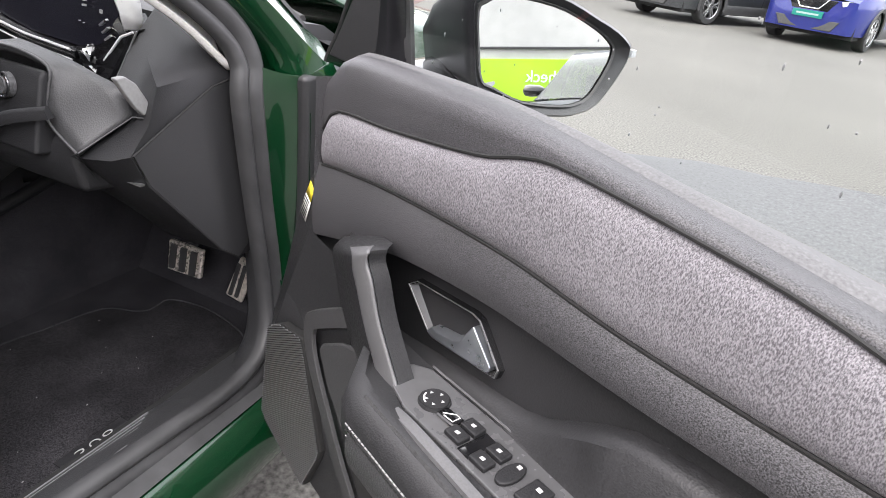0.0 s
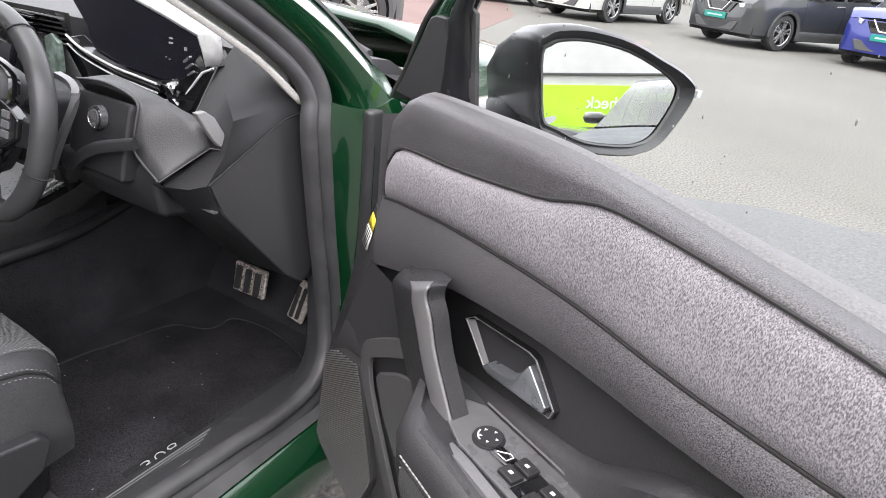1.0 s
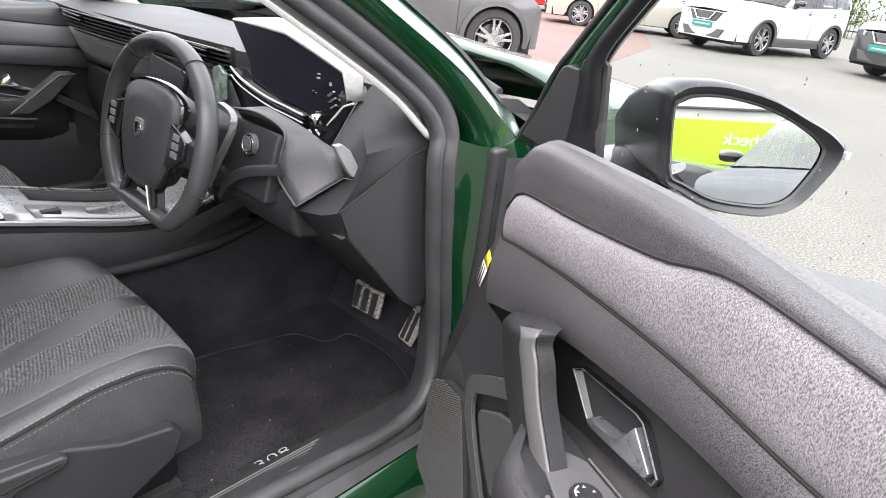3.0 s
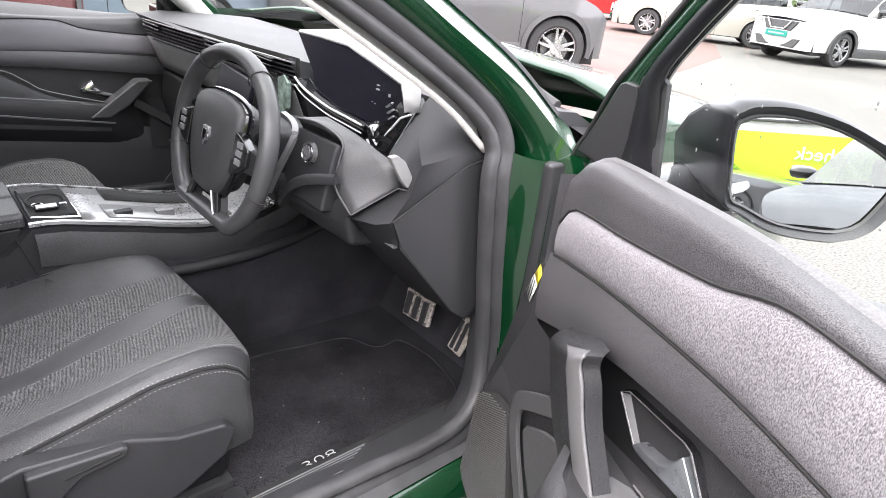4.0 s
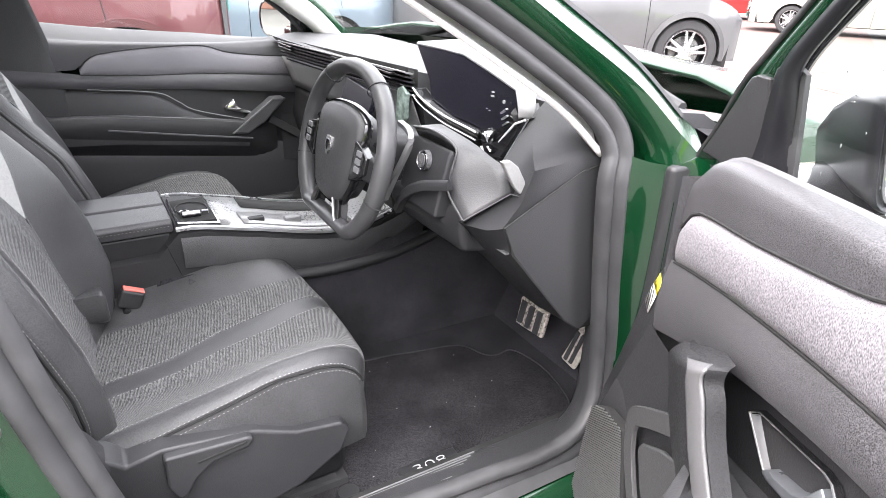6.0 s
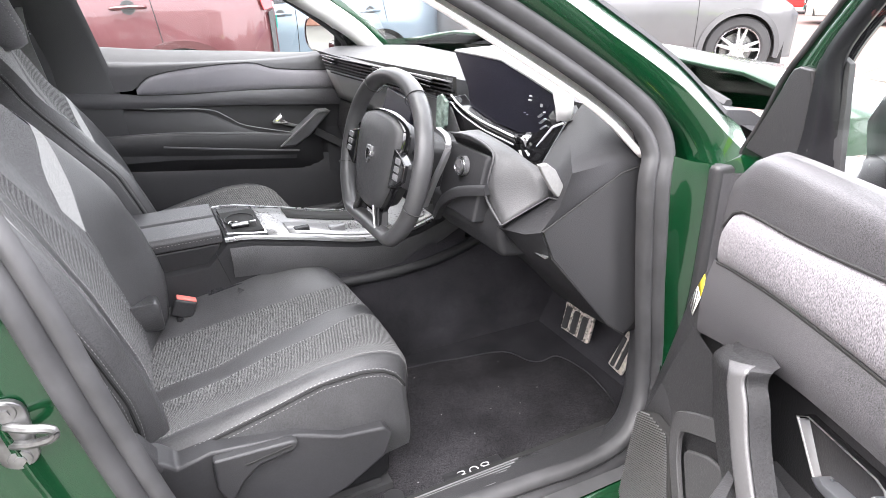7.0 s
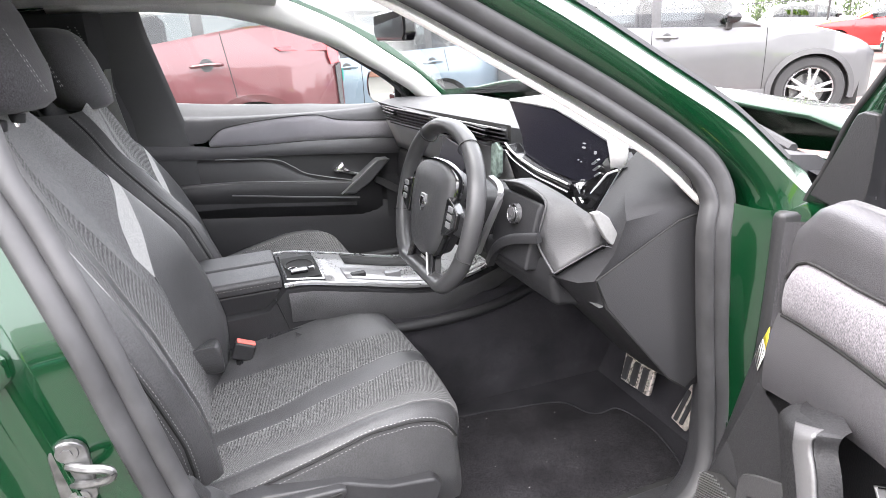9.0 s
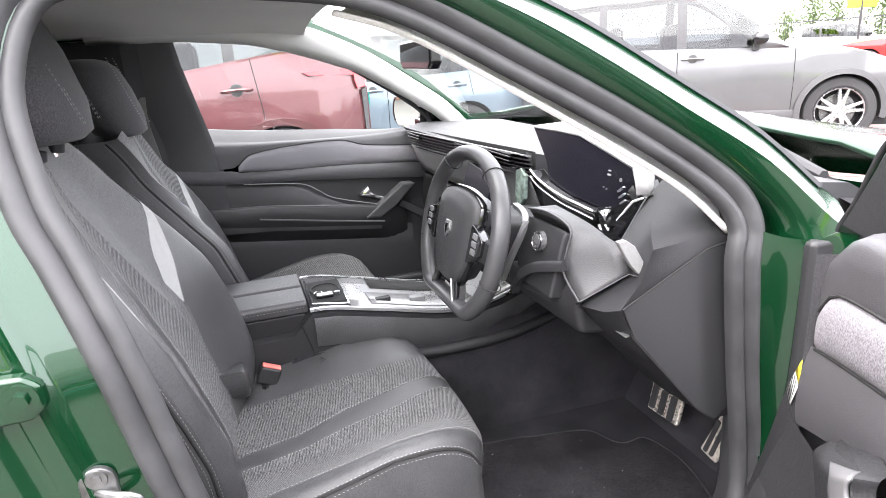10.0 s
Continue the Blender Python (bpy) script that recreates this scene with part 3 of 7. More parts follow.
vehicle("hatchback", "champagne beige hatchback parked at an angle", BEIGE, along((-7.75, 14.5), (-0.85, -0.53), (-0.86, 1.3)), W=1.78, wb=2.6, sill=0.22, belt=0.92, roof=1.46, wheel=0.31, rim=0.21, clad=False, nose=0.76, tail=1.0, arch=0.36)
vehicle("hatchback", "bright red hatchback parked beyond the others", SCARLET, along((-11.2, 17.6), (-0.75, -0.66), (-0.7, 0.3)), W=1.78, wb=2.58, sill=0.22, belt=0.92, roof=1.47, wheel=0.31, rim=0.21, clad=False, nose=0.76, tail=1.0, arch=0.36)

# ---- what stands behind the camera: a lime-fronted sales cabin and a dark saloon, seen in the mirror ----
cabin = thing("sales_cabin", "white cabin with a lime green lettered fascia", "building")
part("wall", box(15, 21, -16, 6.5, 0.0, 4.2), WALL_WHITE, cabin, bevel=0.03)
part("fascia", box(14.94, 15, -16, 6.5, 0.85, 1.8), LIME, cabin, "lime green fascia band", bevel=0.01)
part("trim_rail", box(14.92, 15, -16, 6.5, 2.02, 2.07), CLADDING, cabin, bevel=0.01)
SIGN = bpy.data.curves.new("sign_text", "FONT")
SIGN.body, SIGN.size, SIGN.extrude, SIGN.align_x, SIGN.align_y = "check", 0.38, 0.01, "CENTER", "CENTER"
sign = new("sign_lettering", SIGN)
sign.data.materials.append(LETTER)
sign.parent = cabin
sign.matrix_basis = pose(14.92, -3.1, 1.40, 90, 0, -90)
vehicle("saloon", "dark grey saloon parked nose out beside the cabin", material("dull_grey_paint", (0.045, 0.048, 0.055), 0.6, spec=0.3, grain=20, grain_amount=0.05, stain=0.08), along((7.6, -0.28), (-1, 0), (0, 0)), W=1.80, sill=0.22, belt=0.92, roof=1.45, wheel=0.32, rim=0.22, clad=False, nose=0.76, tail=1.0, arch=0.37)

vehicle("hatchback", "charcoal hatchback parked along the cabin", CHARCOAL, along((12.4, -4.7), (0, 1), (0, 0)), W=1.78, wb=2.58, sill=0.22, belt=0.90, roof=1.42, wheel=0.31, rim=0.21, clad=False, nose=0.76, tail=1.0, arch=0.36)

# unseen building, added to darken what the green paint reflects
added_depot = thing("added_brick_building", "unseen red-brown brick building, added behind the lot to darken reflections", "building")
BRICK = material("red_brown_brickwork", (0.20, 0.10, 0.07), 0.85, grain=6, grain_amount=0.25, bump=0.4, bump_scale=40, stain=0.2, stain_scale=0.6)
part("wall", box(-30, 14, -22, -14, 0, 5.5), BRICK, added_depot, bevel=0.03)
part("roof", prism([(-22.4, 5.5), (-13.6, 5.5), (-18, 7.6)], "x", -30.4, 14.4), CLADDING, added_depot)
for k in range(9):
    w = part("window", box(-28 + 4.6 * k, -26 + 4.6 * k, -14.06, -13.98, 1.2, 3.2), TINT, added_depot)
    part("frame", joined(box(-28.08 + 4.6 * k, -25.92 + 4.6 * k, -14.04, -13.96, 1.1, 1.2), box(-28.08 + 4.6 * k, -25.92 + 4.6 * k, -14.04, -13.96, 3.2, 3.3), box(-27.04 + 4.6 * k, -26.96 + 4.6 * k, -14.04, -13.96, 1.2, 3.2)), WALL_WHITE, w)

# ---- edge of the lot: railings and shrubs ----
rail_mat = material("black_painted_railing", (0.03, 0.03, 0.03), 0.5, grain=20, grain_amount=0.2)
LEAF = material("shrub_leaf", (0.07, 0.11, 0.03), 0.6, grain=3, grain_amount=0.5, stain=0.3, stain_scale=0.5)
BARK = material("shrub_bark", (0.10, 0.08, 0.06), 0.9, grain=10, grain_amount=0.3)
rnd = random.Random(4)


def shrub(at, h, w):
    t = thing("shrub", "leafy green shrub behind the railings", "shrub", "shrubs along the edge of the lot")
    part("trunk", sweep(smooth_path([(0, 0, 0), (0.05, 0.02, h * 0.3), (-0.03, 0.05, h * 0.7)], 4), circle(0.06, 7), scale=lambda q: 1 - 0.7 * q), BARK, t)
    v, f = [], []
    for k in range(900):
        q, r, z = rnd.random() * 6.28, w * math.sqrt(rnd.random()) * (0.6 + 0.4 * math.sin(7 * k)), h * (0.15 + 0.85 * rnd.random())
        c = Vector((r * math.cos(q), r * math.sin(q) * 0.7, z * (1 - 0.25 * (r / w) ** 2)))
        a, b = Vector((rnd.gauss(0, 1), rnd.gauss(0, 1), rnd.gauss(0, 1))).normalized() * 0.11, Vector((rnd.gauss(0, 1), rnd.gauss(0, 1), rnd.gauss(0, 1))).normalized() * 0.06
        n = len(v)
        v += [c - a, c + b, c + a, c - b]
        f.append((n, n + 1, n + 2, n + 3))
    tagged(part("crown", (v, f), LEAF, t), kind="stuff")
    t.matrix_basis = at
    return t


for k in range(22):
    shrub(pose(-34 + 2.6 * k + rnd.random(), 33 + rnd.random() * 2 - 0.25 * k, 0, 0, 0, rnd.random() * 360), 2.2 + 1.6 * rnd.random(), 1.4 + 0.5 * rnd.random())
fence = thing("railings", "black vertical bar railings along the edge of the lot", "fence")
for z in (0.25, 1.75):
    part("rail", box(-40, 26, 30.98, 31.02, z, z + 0.05), rail_mat, fence)
bars = [box(-40 + 0.16 * k, -39.98 + 0.16 * k, 30.99, 31.01, 0, 1.9) for k in range(412)]
tagged(part("bar", joined(*bars), rail_mat, fence), kind="stuff")
flag = thing("feather_sign", "yellow-green advertising board on a dark post", "sign")
part("post", sweep([Vector((0, 0, 0)), Vector((0, 0, 3.4))], circle(0.04, 8)), rail_mat, flag)
part("board", box(-0.45, 0.45, -0.03, 0.03, 1.9, 3.3), LIME, flag, bevel=0.01)
flag.matrix_basis = pose(-15.5, 21.0, 0, 0, 0, 35)
vehicle("hatchback", "silver hatchback parked by the railings", paint("silver_paint", (0.5, 0.5, 0.5), 0.5), along((-17.5, 23.0), (0.6, 0.8), (0, 0)), W=1.78, wb=2.58, sill=0.22, belt=0.92, roof=1.47, wheel=0.31, rim=0.21, clad=False, nose=0.76, tail=1.0, arch=0.36)

# ---- the green hatchback: body ----
car = thing("hatchback", "dark green hatchback with black interior and its driver's door wide open", "car", "cars parked in the lot")
HALF, AXLE_F, AXLE_R = 0.905, 0.98, -1.70


def body_low(y):
    z = 0.24
    for a in (AXLE_F, AXLE_R):
        if abs(y - a) < 0.37:
            z = max(z, 0.33 + math.sqrt(0.37**2 - (y - a) ** 2))
    return z


def body_wid(y):
    k = max(0.0, (y - 1.2) / 0.66) if y > 0 else max(0.0, (-1.9 - y) / 0.6)
    return HALF * (1 - 0.22 * k**2.4)


def body_shape(z):
    return float(np.interp(z, [0.2, 0.4, 0.62, 0.72, 0.95, 1.1], [0.94, 0.965, 0.985, 1.0, 0.955, 0.90]))


BONNET = [(0.46, 0.965), (0.75, 0.955), (1.3, 0.87), (1.72, 0.76), (1.86, 0.62)]
BELT = [(-2.5, 1.0), (-2.3, 1.03), (-1.2, 1.01), (-0.5, 0.985), (0.46, 0.965)]


def body_top(y):
    return curve_at(BONNET, y) if y > 0.46 else curve_at(BELT, y)


def side_sheet(y0, y1, n, s, z0=None):
    ys = sorted(set([round(q, 3) for q in span(y0, y1, n)] + [round(a + 0.37 * math.sin(q), 3) for a in (AXLE_F, AXLE_R) for q in span(-1.57, 1.57, 15) if y0 < a + 0.37 * math.sin(q) < y1]))
    return grid(ys, span(0, 1, 8), lambda y, v: (s * body_wid(y) * body_shape(body_low(y) + v * (body_top(y) - body_low(y))), y, body_low(y) + v * (body_top(y) - body_low(y))))


for s in (-1, 1):
    part("front_wing", side_sheet(0.49, 1.86, 16, s), GREEN, car, smooth=50)
    part("rear_quarter", side_sheet(-2.5, -0.78, 18, s), GREEN, car, smooth=50)
    for a in (AXLE_F, AXLE_R):
        road_wheel(car, s * (body_wid(a) * 0.985), a, 0.33, 0.225, s, 5)
part("front_bumper", grid(span(-1, 1, 13), span(0, 1, 7), lambda u, v: (u * body_wid(1.86) * 0.98, 1.86 + 0.1 * (1 - u * u), 0.24 + v * 0.38)), GREEN, car)
part("rear_bumper", grid(span(-1, 1, 13), span(0, 1, 7), lambda u, v: (u * body_wid(-2.5) * 0.95, -2.5 - 0.1 * (1 - u * u), 0.24 + v * 0.76)), GREEN, car)


def bonnet_at(y, u):
    w = body_wid(y) * body_shape(body_top(y))
    yy = y + (0.14 * (1 - u * u) if y < 0.8 else 0.06 * (1 - u * u))
    return (u * w, yy, body_top(y) + 0.055 * (1 - u * u) + 0.012 * math.exp(-((abs(u) - 0.72) / 0.12) ** 2))


part("bonnet", grid(span(0.62, 1.86, 18), span(-1, 1, 21), bonnet_at), GREEN, car, smooth=50, solid=0.012)
part("cowl", grid([0, 0.5, 1], span(-1, 1, 17), lambda v, u: (u * 0.80, 0.55 + 0.14 * (1 - u * u) + 0.10 * v, 0.915 + 0.05 * (1 - u * u) - 0.015 * v)), PLASTIC, car, "black slatted plastic cowl below the windscreen")
part("wiper", sweep(smooth_path([(0.62, 0.64, 0.945), (0.3, 0.735, 0.985), (-0.1, 0.76, 1.0)], 6), circle(0.009, 6)), RUBBER, car)
part("underbody", box(-0.70, 0.70, -2.3, 1.7, 0.17, 0.245), UNDER, car)
part("sill_beam", box(0.66, 0.80, -1.3, 0.45, 0.19, 0.33), UNDER, car)

# roof, windscreen and rails
RAIL = [(0.80, 0.515, 0.86), (0.79, 0.50, 0.915), (0.774, 0.468, 0.944), (0.745, 0.375, 1.03), (0.715, 0.255, 1.11), (0.685, 0.12, 1.195), (0.665, 0.01, 1.25), (0.652, -0.10, 1.292), (0.645, -0.25, 1.322), (0.64, -0.45, 1.332), (0.63, -0.8, 1.31), (0.60, -1.3, 1.28), (0.56, -1.8, 1.19), (0.54, -2.15, 1.06)]
INNER = [(0.77, 0.41, 0.81), (0.765, 0.405, 0.87), (0.748, 0.39, 0.93), (0.73, 0.335, 0.99), (0.695, 0.212, 1.08), (0.66, 0.052, 1.175), (0.636, -0.10, 1.256), (0.628, -0.20, 1.288), (0.624, -0.3, 1.298), (0.622, -0.45, 1.302), (0.61, -0.8, 1.28), (0.58, -1.3, 1.25), (0.54, -1.8, 1.16), (0.52, -2.15, 1.03)]


def rail_sections(s):
    rings = []
    a, b = smooth_path(RAIL, 4), smooth_path(INNER, 4)
    for p, q in zip(a, b):
        d = p - q
        out = Vector((1, 0, 0)) - d * (d.x / max(1e-6, d.length_squared))
        out.normalize()
        w = p + Vector((-0.05, 0.018, 0.028))
        ring = [q + Vector((-0.03, 0, -0.002)), q, q + d * 0.2 + out * 0.012, q + d * 0.5 + out * 0.02, q + d * 0.82 + out * 0.018, p, p + (w - p) * 0.5 + Vector((0, 0, 0.006)), w, w + Vector((-0.01, -0.01, -0.03))]
        rings.append([Vector((s * c.x, c.y, c.z)) for c in ring])
    return rings


for s in (-1, 1):
    part("roof_pillar", loft(rail_sections(s)[5:], True, True), GREEN, car, "dark green windscreen pillar and roof rail", smooth=38)
    rail = [Vector((s * (p.x - 0.035), p.y + 0.012, p.z + 0.021)) for p in smooth_path(RAIL[2:9], 4)]
    part("windscreen_moulding", sweep(rail, [(-0.012, 0), (0.012, 0), (0.01, 0.006), (-0.01, 0.006)]), RUBBER, car)


def screen_at(v, u):
    a, b = Vector((0.735 * u, 0.47 + 0.25 * (1 - u * u), 0.955 + 0.03 * (1 - u * u))), Vector((0.612 * u, -0.09 + 0.07 * (1 - u * u), 1.30 + 0.03 * (1 - u * u)))
    p = a + (b - a) * v
    return p + Vector((0, 0, 0.03 * math.sin(math.pi * v)))


part("windscreen", grid(span(0, 1, 12), span(-1, 1, 21), screen_at), GLASS, car, smooth=60).visible_shadow = False
part("roof_skin", grid([-0.09, -0.3, -0.6, -1.0, -1.4, -1.8, -2.15], span(-1, 1, 17), lambda y, u: (u * 0.60, y + 0.05 * (1 - u * u) * (1 if y > -0.2 else 0), float(np.interp(-y, [0.09, 0.3, 0.6, 1.0, 1.4, 1.8, 2.15], [1.305, 1.333, 1.336, 1.33, 1.29, 1.205, 1.085])) + 0.035 * (1 - u * u))), GREEN, car, smooth=60)
part("headlining", grid([-0.10, -0.2, -0.4, -0.7, -1.0, -1.4, -1.8], span(-1, 1, 17), lambda y, u: (u * 0.605, y, float(np.interp(-y, [0.10, 0.2, 0.4, 0.7, 1.0, 1.4, 1.8], [1.285, 1.295, 1.30, 1.302, 1.295, 1.26, 1.18])) + 0.03 * (1 - u * u) - 0.02 * abs(u) ** 6)), LINING, car, "pale grey cloth headlining")
part("tailgate", grid(span(0, 1, 8), span(-1, 1, 11), lambda v, u: (u * (0.78 - 0.2 * v), -2.5 + 0.36 * v - 0.05 * (1 - u * u), 1.0 + 0.12 * v)), GREEN, car)
COVER_A, COVER_B = smooth_path(INNER, 4), smooth_path(RAIL, 4)


def far_cover(i, v):
    """Inner lining of the far windscreen pillar, from the door seal to the glass."""
    q, p = COVER_A[i], COVER_B[i]
    low = Vector((line_at([(-0.9, 0.59), (-0.3, 0.60), (0.05, 0.635), (0.25, 0.668), (0.41, 0.71)], q.y), q.y, line_at([(-0.9, 1.265), (-0.474, 1.274), (-0.327, 1.261), (-0.255, 1.253), (-0.16, 1.230), (-0.064, 1.2), (0.068, 1.153), (0.244, 1.051), (0.336, 0.992), (0.41, 0.93)], q.y)))
    c = low + (p + Vector((-0.072, 0.0, 0.006)) - low) * v
    return (-(c.x - 0.016 * math.sin(math.pi * v)), c.y, c.z)


for s in (-1, 1):
    part("rear_side_window", grid(span(-2.1, -0.72, 12), span(0, 1, 6), lambda y, v, s=s: (s * (body_wid(y) * 0.945 - v * (body_wid(y) * 0.945 - line_at([(-2.15, 0.54), (-1.8, 0.56), (-1.3, 0.60), (-0.7, 0.635)], y))), y, body_top(y) + v * (line_at([(-2.15, 1.06), (-1.8, 1.19), (-1.3, 1.28), (-0.7, 1.30)], y) - body_top(y)))), TINT, car, smooth=60).visible_shadow = False
    part("pillar_trim", loft([[Vector((s * (line_at([(0.3, 0.72), (0.9, 0.72), (1.27, 0.60)], z) + a), line_at([(0.3, -0.60), (0.69, -0.575), (0.89, -0.60), (1.07, -0.64), (1.27, -0.63)], z) + b, z)) for a, b in ((0.02, 0.055), (-0.005, 0.06), (-0.045, 0.02), (-0.05, -0.1 if s > 0 else -0.34), (0.02, -0.1 if s > 0 else -0.34))] for z in (0.3, 0.5, 0.69, 0.89, 1.0, 1.07, 1.18, 1.27)]), SOFT, car, "black inner trim of the centre pillar")
    strip = smooth_path([(s * x, y, z) for x, y, z in ((0.722, 0.345, 0.915), (0.70, 0.275, 0.985), (0.672, 0.165, 1.06), (0.64, 0.02, 1.15), (0.612, -0.11, 1.225), (0.60, -0.2, 1.255))], 5)
    part("pillar_cover", grid(range(4, 40), [0, 0.35, 0.75, 1], lambda i, v: far_cover(i, v)), LINING, car, "pale grey windscreen pillar trim", smooth=70, solid=0.004) if s < 0 else part("pillar_cover", loft([[p + Vector((s * a, b, c)) for a, b, c in ((0.006, -0.006, -0.002), (-0.002, -0.008, -0.006), (-0.02, 0.0, -0.006), (-0.035, 0.04, 0.012), (-0.02, 0.07, 0.03))] for p in strip], False, False), LINING, car, "pale grey windscreen pillar trim", solid=0.004)

part("centre_pillar_cover", grid(span(0.45, 1.285, 12), [0, 0.04, 0.5, 1], lambda z, v: (-line_at([(0.45, 0.70), (0.95, 0.70), (1.285, 0.60)], z) - (0.02 if v == 0 else 0), line_at([(0.45, -0.32), (0.509, -0.332), (0.638, -0.37), (0.855, -0.391), (0.987, -0.419), (1.087, -0.440), (1.2, -0.465), (1.285, -0.476)], z) - 0.42 * v, z)), DEEP, car, "black trim and belt panel of the far centre pillar", smooth=60)

# near side door opening: hinge pillar, centre pillar, sill
APERTURE = [(0.775, -0.36, 0.40), (0.778, -0.1, 0.39), (0.785, 0.1, 0.385), (0.79, 0.22, 0.382), (0.785, 0.31, 0.395), (0.768, 0.362, 0.44), (0.752, 0.375, 0.53), (0.75, 0.354, 0.69), (0.75, 0.334, 0.86), (0.740, 0.342, 0.925), (0.721, 0.305, 0.985), (0.688, 0.186, 1.072), (0.654, 0.028, 1.166), (0.630, -0.11, 1.243), (0.620, -0.215, 1.276), (0.617, -0.395, 1.288), (0.618, -0.52, 1.284), (0.645, -0.570, 1.19), (0.688, -0.558, 1.072), (0.714, -0.533, 1.0), (0.75, -0.497, 0.89), (0.755, -0.458, 0.69), (0.765, -0.41, 0.50)]
loop = smooth_path(APERTURE, 6, True)
for s in (1, -1):
    path = [Vector((s * p.x, p.y, p.z + (0.0 if s > 0 or p.z < 0.95 else 0.012))) for p in loop]
    seal = part("door_seal", sweep(path, [(-0.016, -0.012), (-0.02, 0.006), (-0.010, 0.015), (0.000, 0.011), (0.003, 0.006), (0.008, 0.013), (0.018, 0.020), (0.029, 0.014), (0.032, 0.0), (0.026, -0.014)] if s > 0 else circle(0.008, 8), True, (s, 0, 0)), RUBBER, car, "black rubber door seal", smooth=70)


POST = [(0.0, 0.0, 0.0), (0.2, 0.010, 0.020), (0.45, 0.026, 0.062), (0.62, 0.040, 0.092), (0.75, 0.056, 0.112), (1.0, 0.088, 0.150)]


FOOT = rail_sections(1)[5]
FOOT_AT = [(v, *FOOT[k]) for v, k in ((0.0, 1), (0.25, 2), (0.5, 3), (0.8, 4), (1.0, 5))]


def hinge_post(t, v):
    """The post rises from the sill and runs into the foot of the windscreen pillar."""
    z = 0.33 + 0.585 * t
    a = curve_at([(0.33, 0.785, 0.335), (0.42, 0.79, 0.37), (0.55, 0.768, 0.392), (0.7, 0.765, 0.374), (0.9, 0.762, 0.362), (0.95, 0.758, 0.375)], z)
    p = curve_at(POST, v)
    w = min(1.0, max(0.0, (t - 0.55) / 0.45))
    w = w * w * (3 - 2 * w) * min(1.0, 2.2 * v)
    return Vector((a.x + p.x, a.y + p.y, z)) * (1 - w) + curve_at(FOOT_AT, v) * w


part("hinge_pillar", grid(span(0, 1, 34), span(0, 1, 21), hinge_post), GREEN, car, "green painted door hinge pillar", smooth=89)
part("pillar_bead", sweep([Vector((0.797, 0.434 + 0.03 * (z < 0.6) * (0.6 - z), z)) for z in span(0.45, 0.84, 14)], circle(0.0035, 6)), GREEN, car)


def centre_post(z, v):
    e = line_at([(0.36, -0.44), (0.50, -0.435), (0.69, -0.483), (0.89, -0.522), (1.0, -0.558), (1.07, -0.583), (1.19, -0.58), (1.27, -0.52)], z)
    x = line_at([(0.36, 0.775), (0.5, 0.77), (0.69, 0.762), (0.89, 0.756), (1.0, 0.722), (1.07, 0.696), (1.19, 0.652), (1.27, 0.625)], z)
    prof = [(0, 0), (0.25, 0.014), (0.42, 0.018), (0.5, 0.032), (0.62, 0.048), (0.78, 0.058), (1, 0.055)]
    bead = 0.009 * math.exp(-((v - 0.17) / 0.02) ** 2) + 0.012 * math.exp(-((v - 0.50) / 0.05) ** 2) - 0.008 * math.exp(-((v - 0.30) / 0.05) ** 2)
    return (x + line_at(prof, v) + bead, e - 0.36 * v * 0.9, z)


part("centre_pillar", grid(span(0.36, 1.27, 26), span(0, 1, 61), centre_post), GREEN, car, "green painted centre door pillar", smooth=60)
striker = part("door_striker", prism([(c[0], c[1]) for c in [(-0.545 + 0.019 * math.cos(q), 0.745 + (0.024 if math.sin(q) > -1e-6 else -0.024) + 0.019 * math.sin(q)) for q in span(0, 2 * math.pi * 19 / 20, 20)]], "x", 0.767, 0.776), ZINC, car, "zinc-plated striker loop with two screws", bevel=0.002)
for z in (0.775, 0.715):
    part("screw", joined(disc((0.775, -0.545, z), (1, 0, 0), 0.012, 0.003, 16, 0.011), disc((0.777, -0.545, z), (1, 0, 0), 0.006, 0.003, 6)), ZINC, striker)
part("loop", sweep(smooth_path([(0.774, -0.548, 0.734), (0.786, -0.530, 0.737), (0.792, -0.510, 0.741), (0.793, -0.505, 0.748), (0.792, -0.510, 0.754), (0.786, -0.530, 0.757), (0.774, -0.548, 0.758)], 5), circle(0.0050, 8)), ZINC, striker)
hinge = part("rear_door_hinge", prism([(-0.66, 0.860), (-0.582, 0.862), (-0.567, 0.875), (-0.568, 0.900), (-0.583, 0.912), (-0.66, 0.914)], "x", 0.765, 0.785), GREEN, car, bevel=0.006)
part("hinge_bolt", joined(disc((0.784, -0.588, 0.888), (1, 0, 0), 0.017, 0.003, 20), disc((0.786, -0.588, 0.888), (1, 0, 0), 0.009, 0.007, 6)), GREEN, hinge)

part("sill_panel", grid(span(-1.28, 0.46, 16), [0, 0.25, 0.4, 0.55, 0.7, 0.85, 1], lambda y, v: (float(np.interp(v, [0, 0.25, 0.4, 0.55, 0.7, 0.85, 1], [0.79, 0.83, 0.852, 0.868, 0.872, 0.862, 0.83])), y, float(np.interp(v, [0, 0.25, 0.4, 0.55, 0.7, 0.85, 1], [0.362, 0.362, 0.35, 0.325, 0.29, 0.24, 0.19])))), GREEN, car, "glossy green outer sill", smooth=50)
part("sill_gutter", grid(span(-0.75, 0.36, 10), [0, 0.5, 1], lambda y, v: (0.785 + 0.045 * v, y, 0.372 - 0.006 * v)), RUBBER, car)
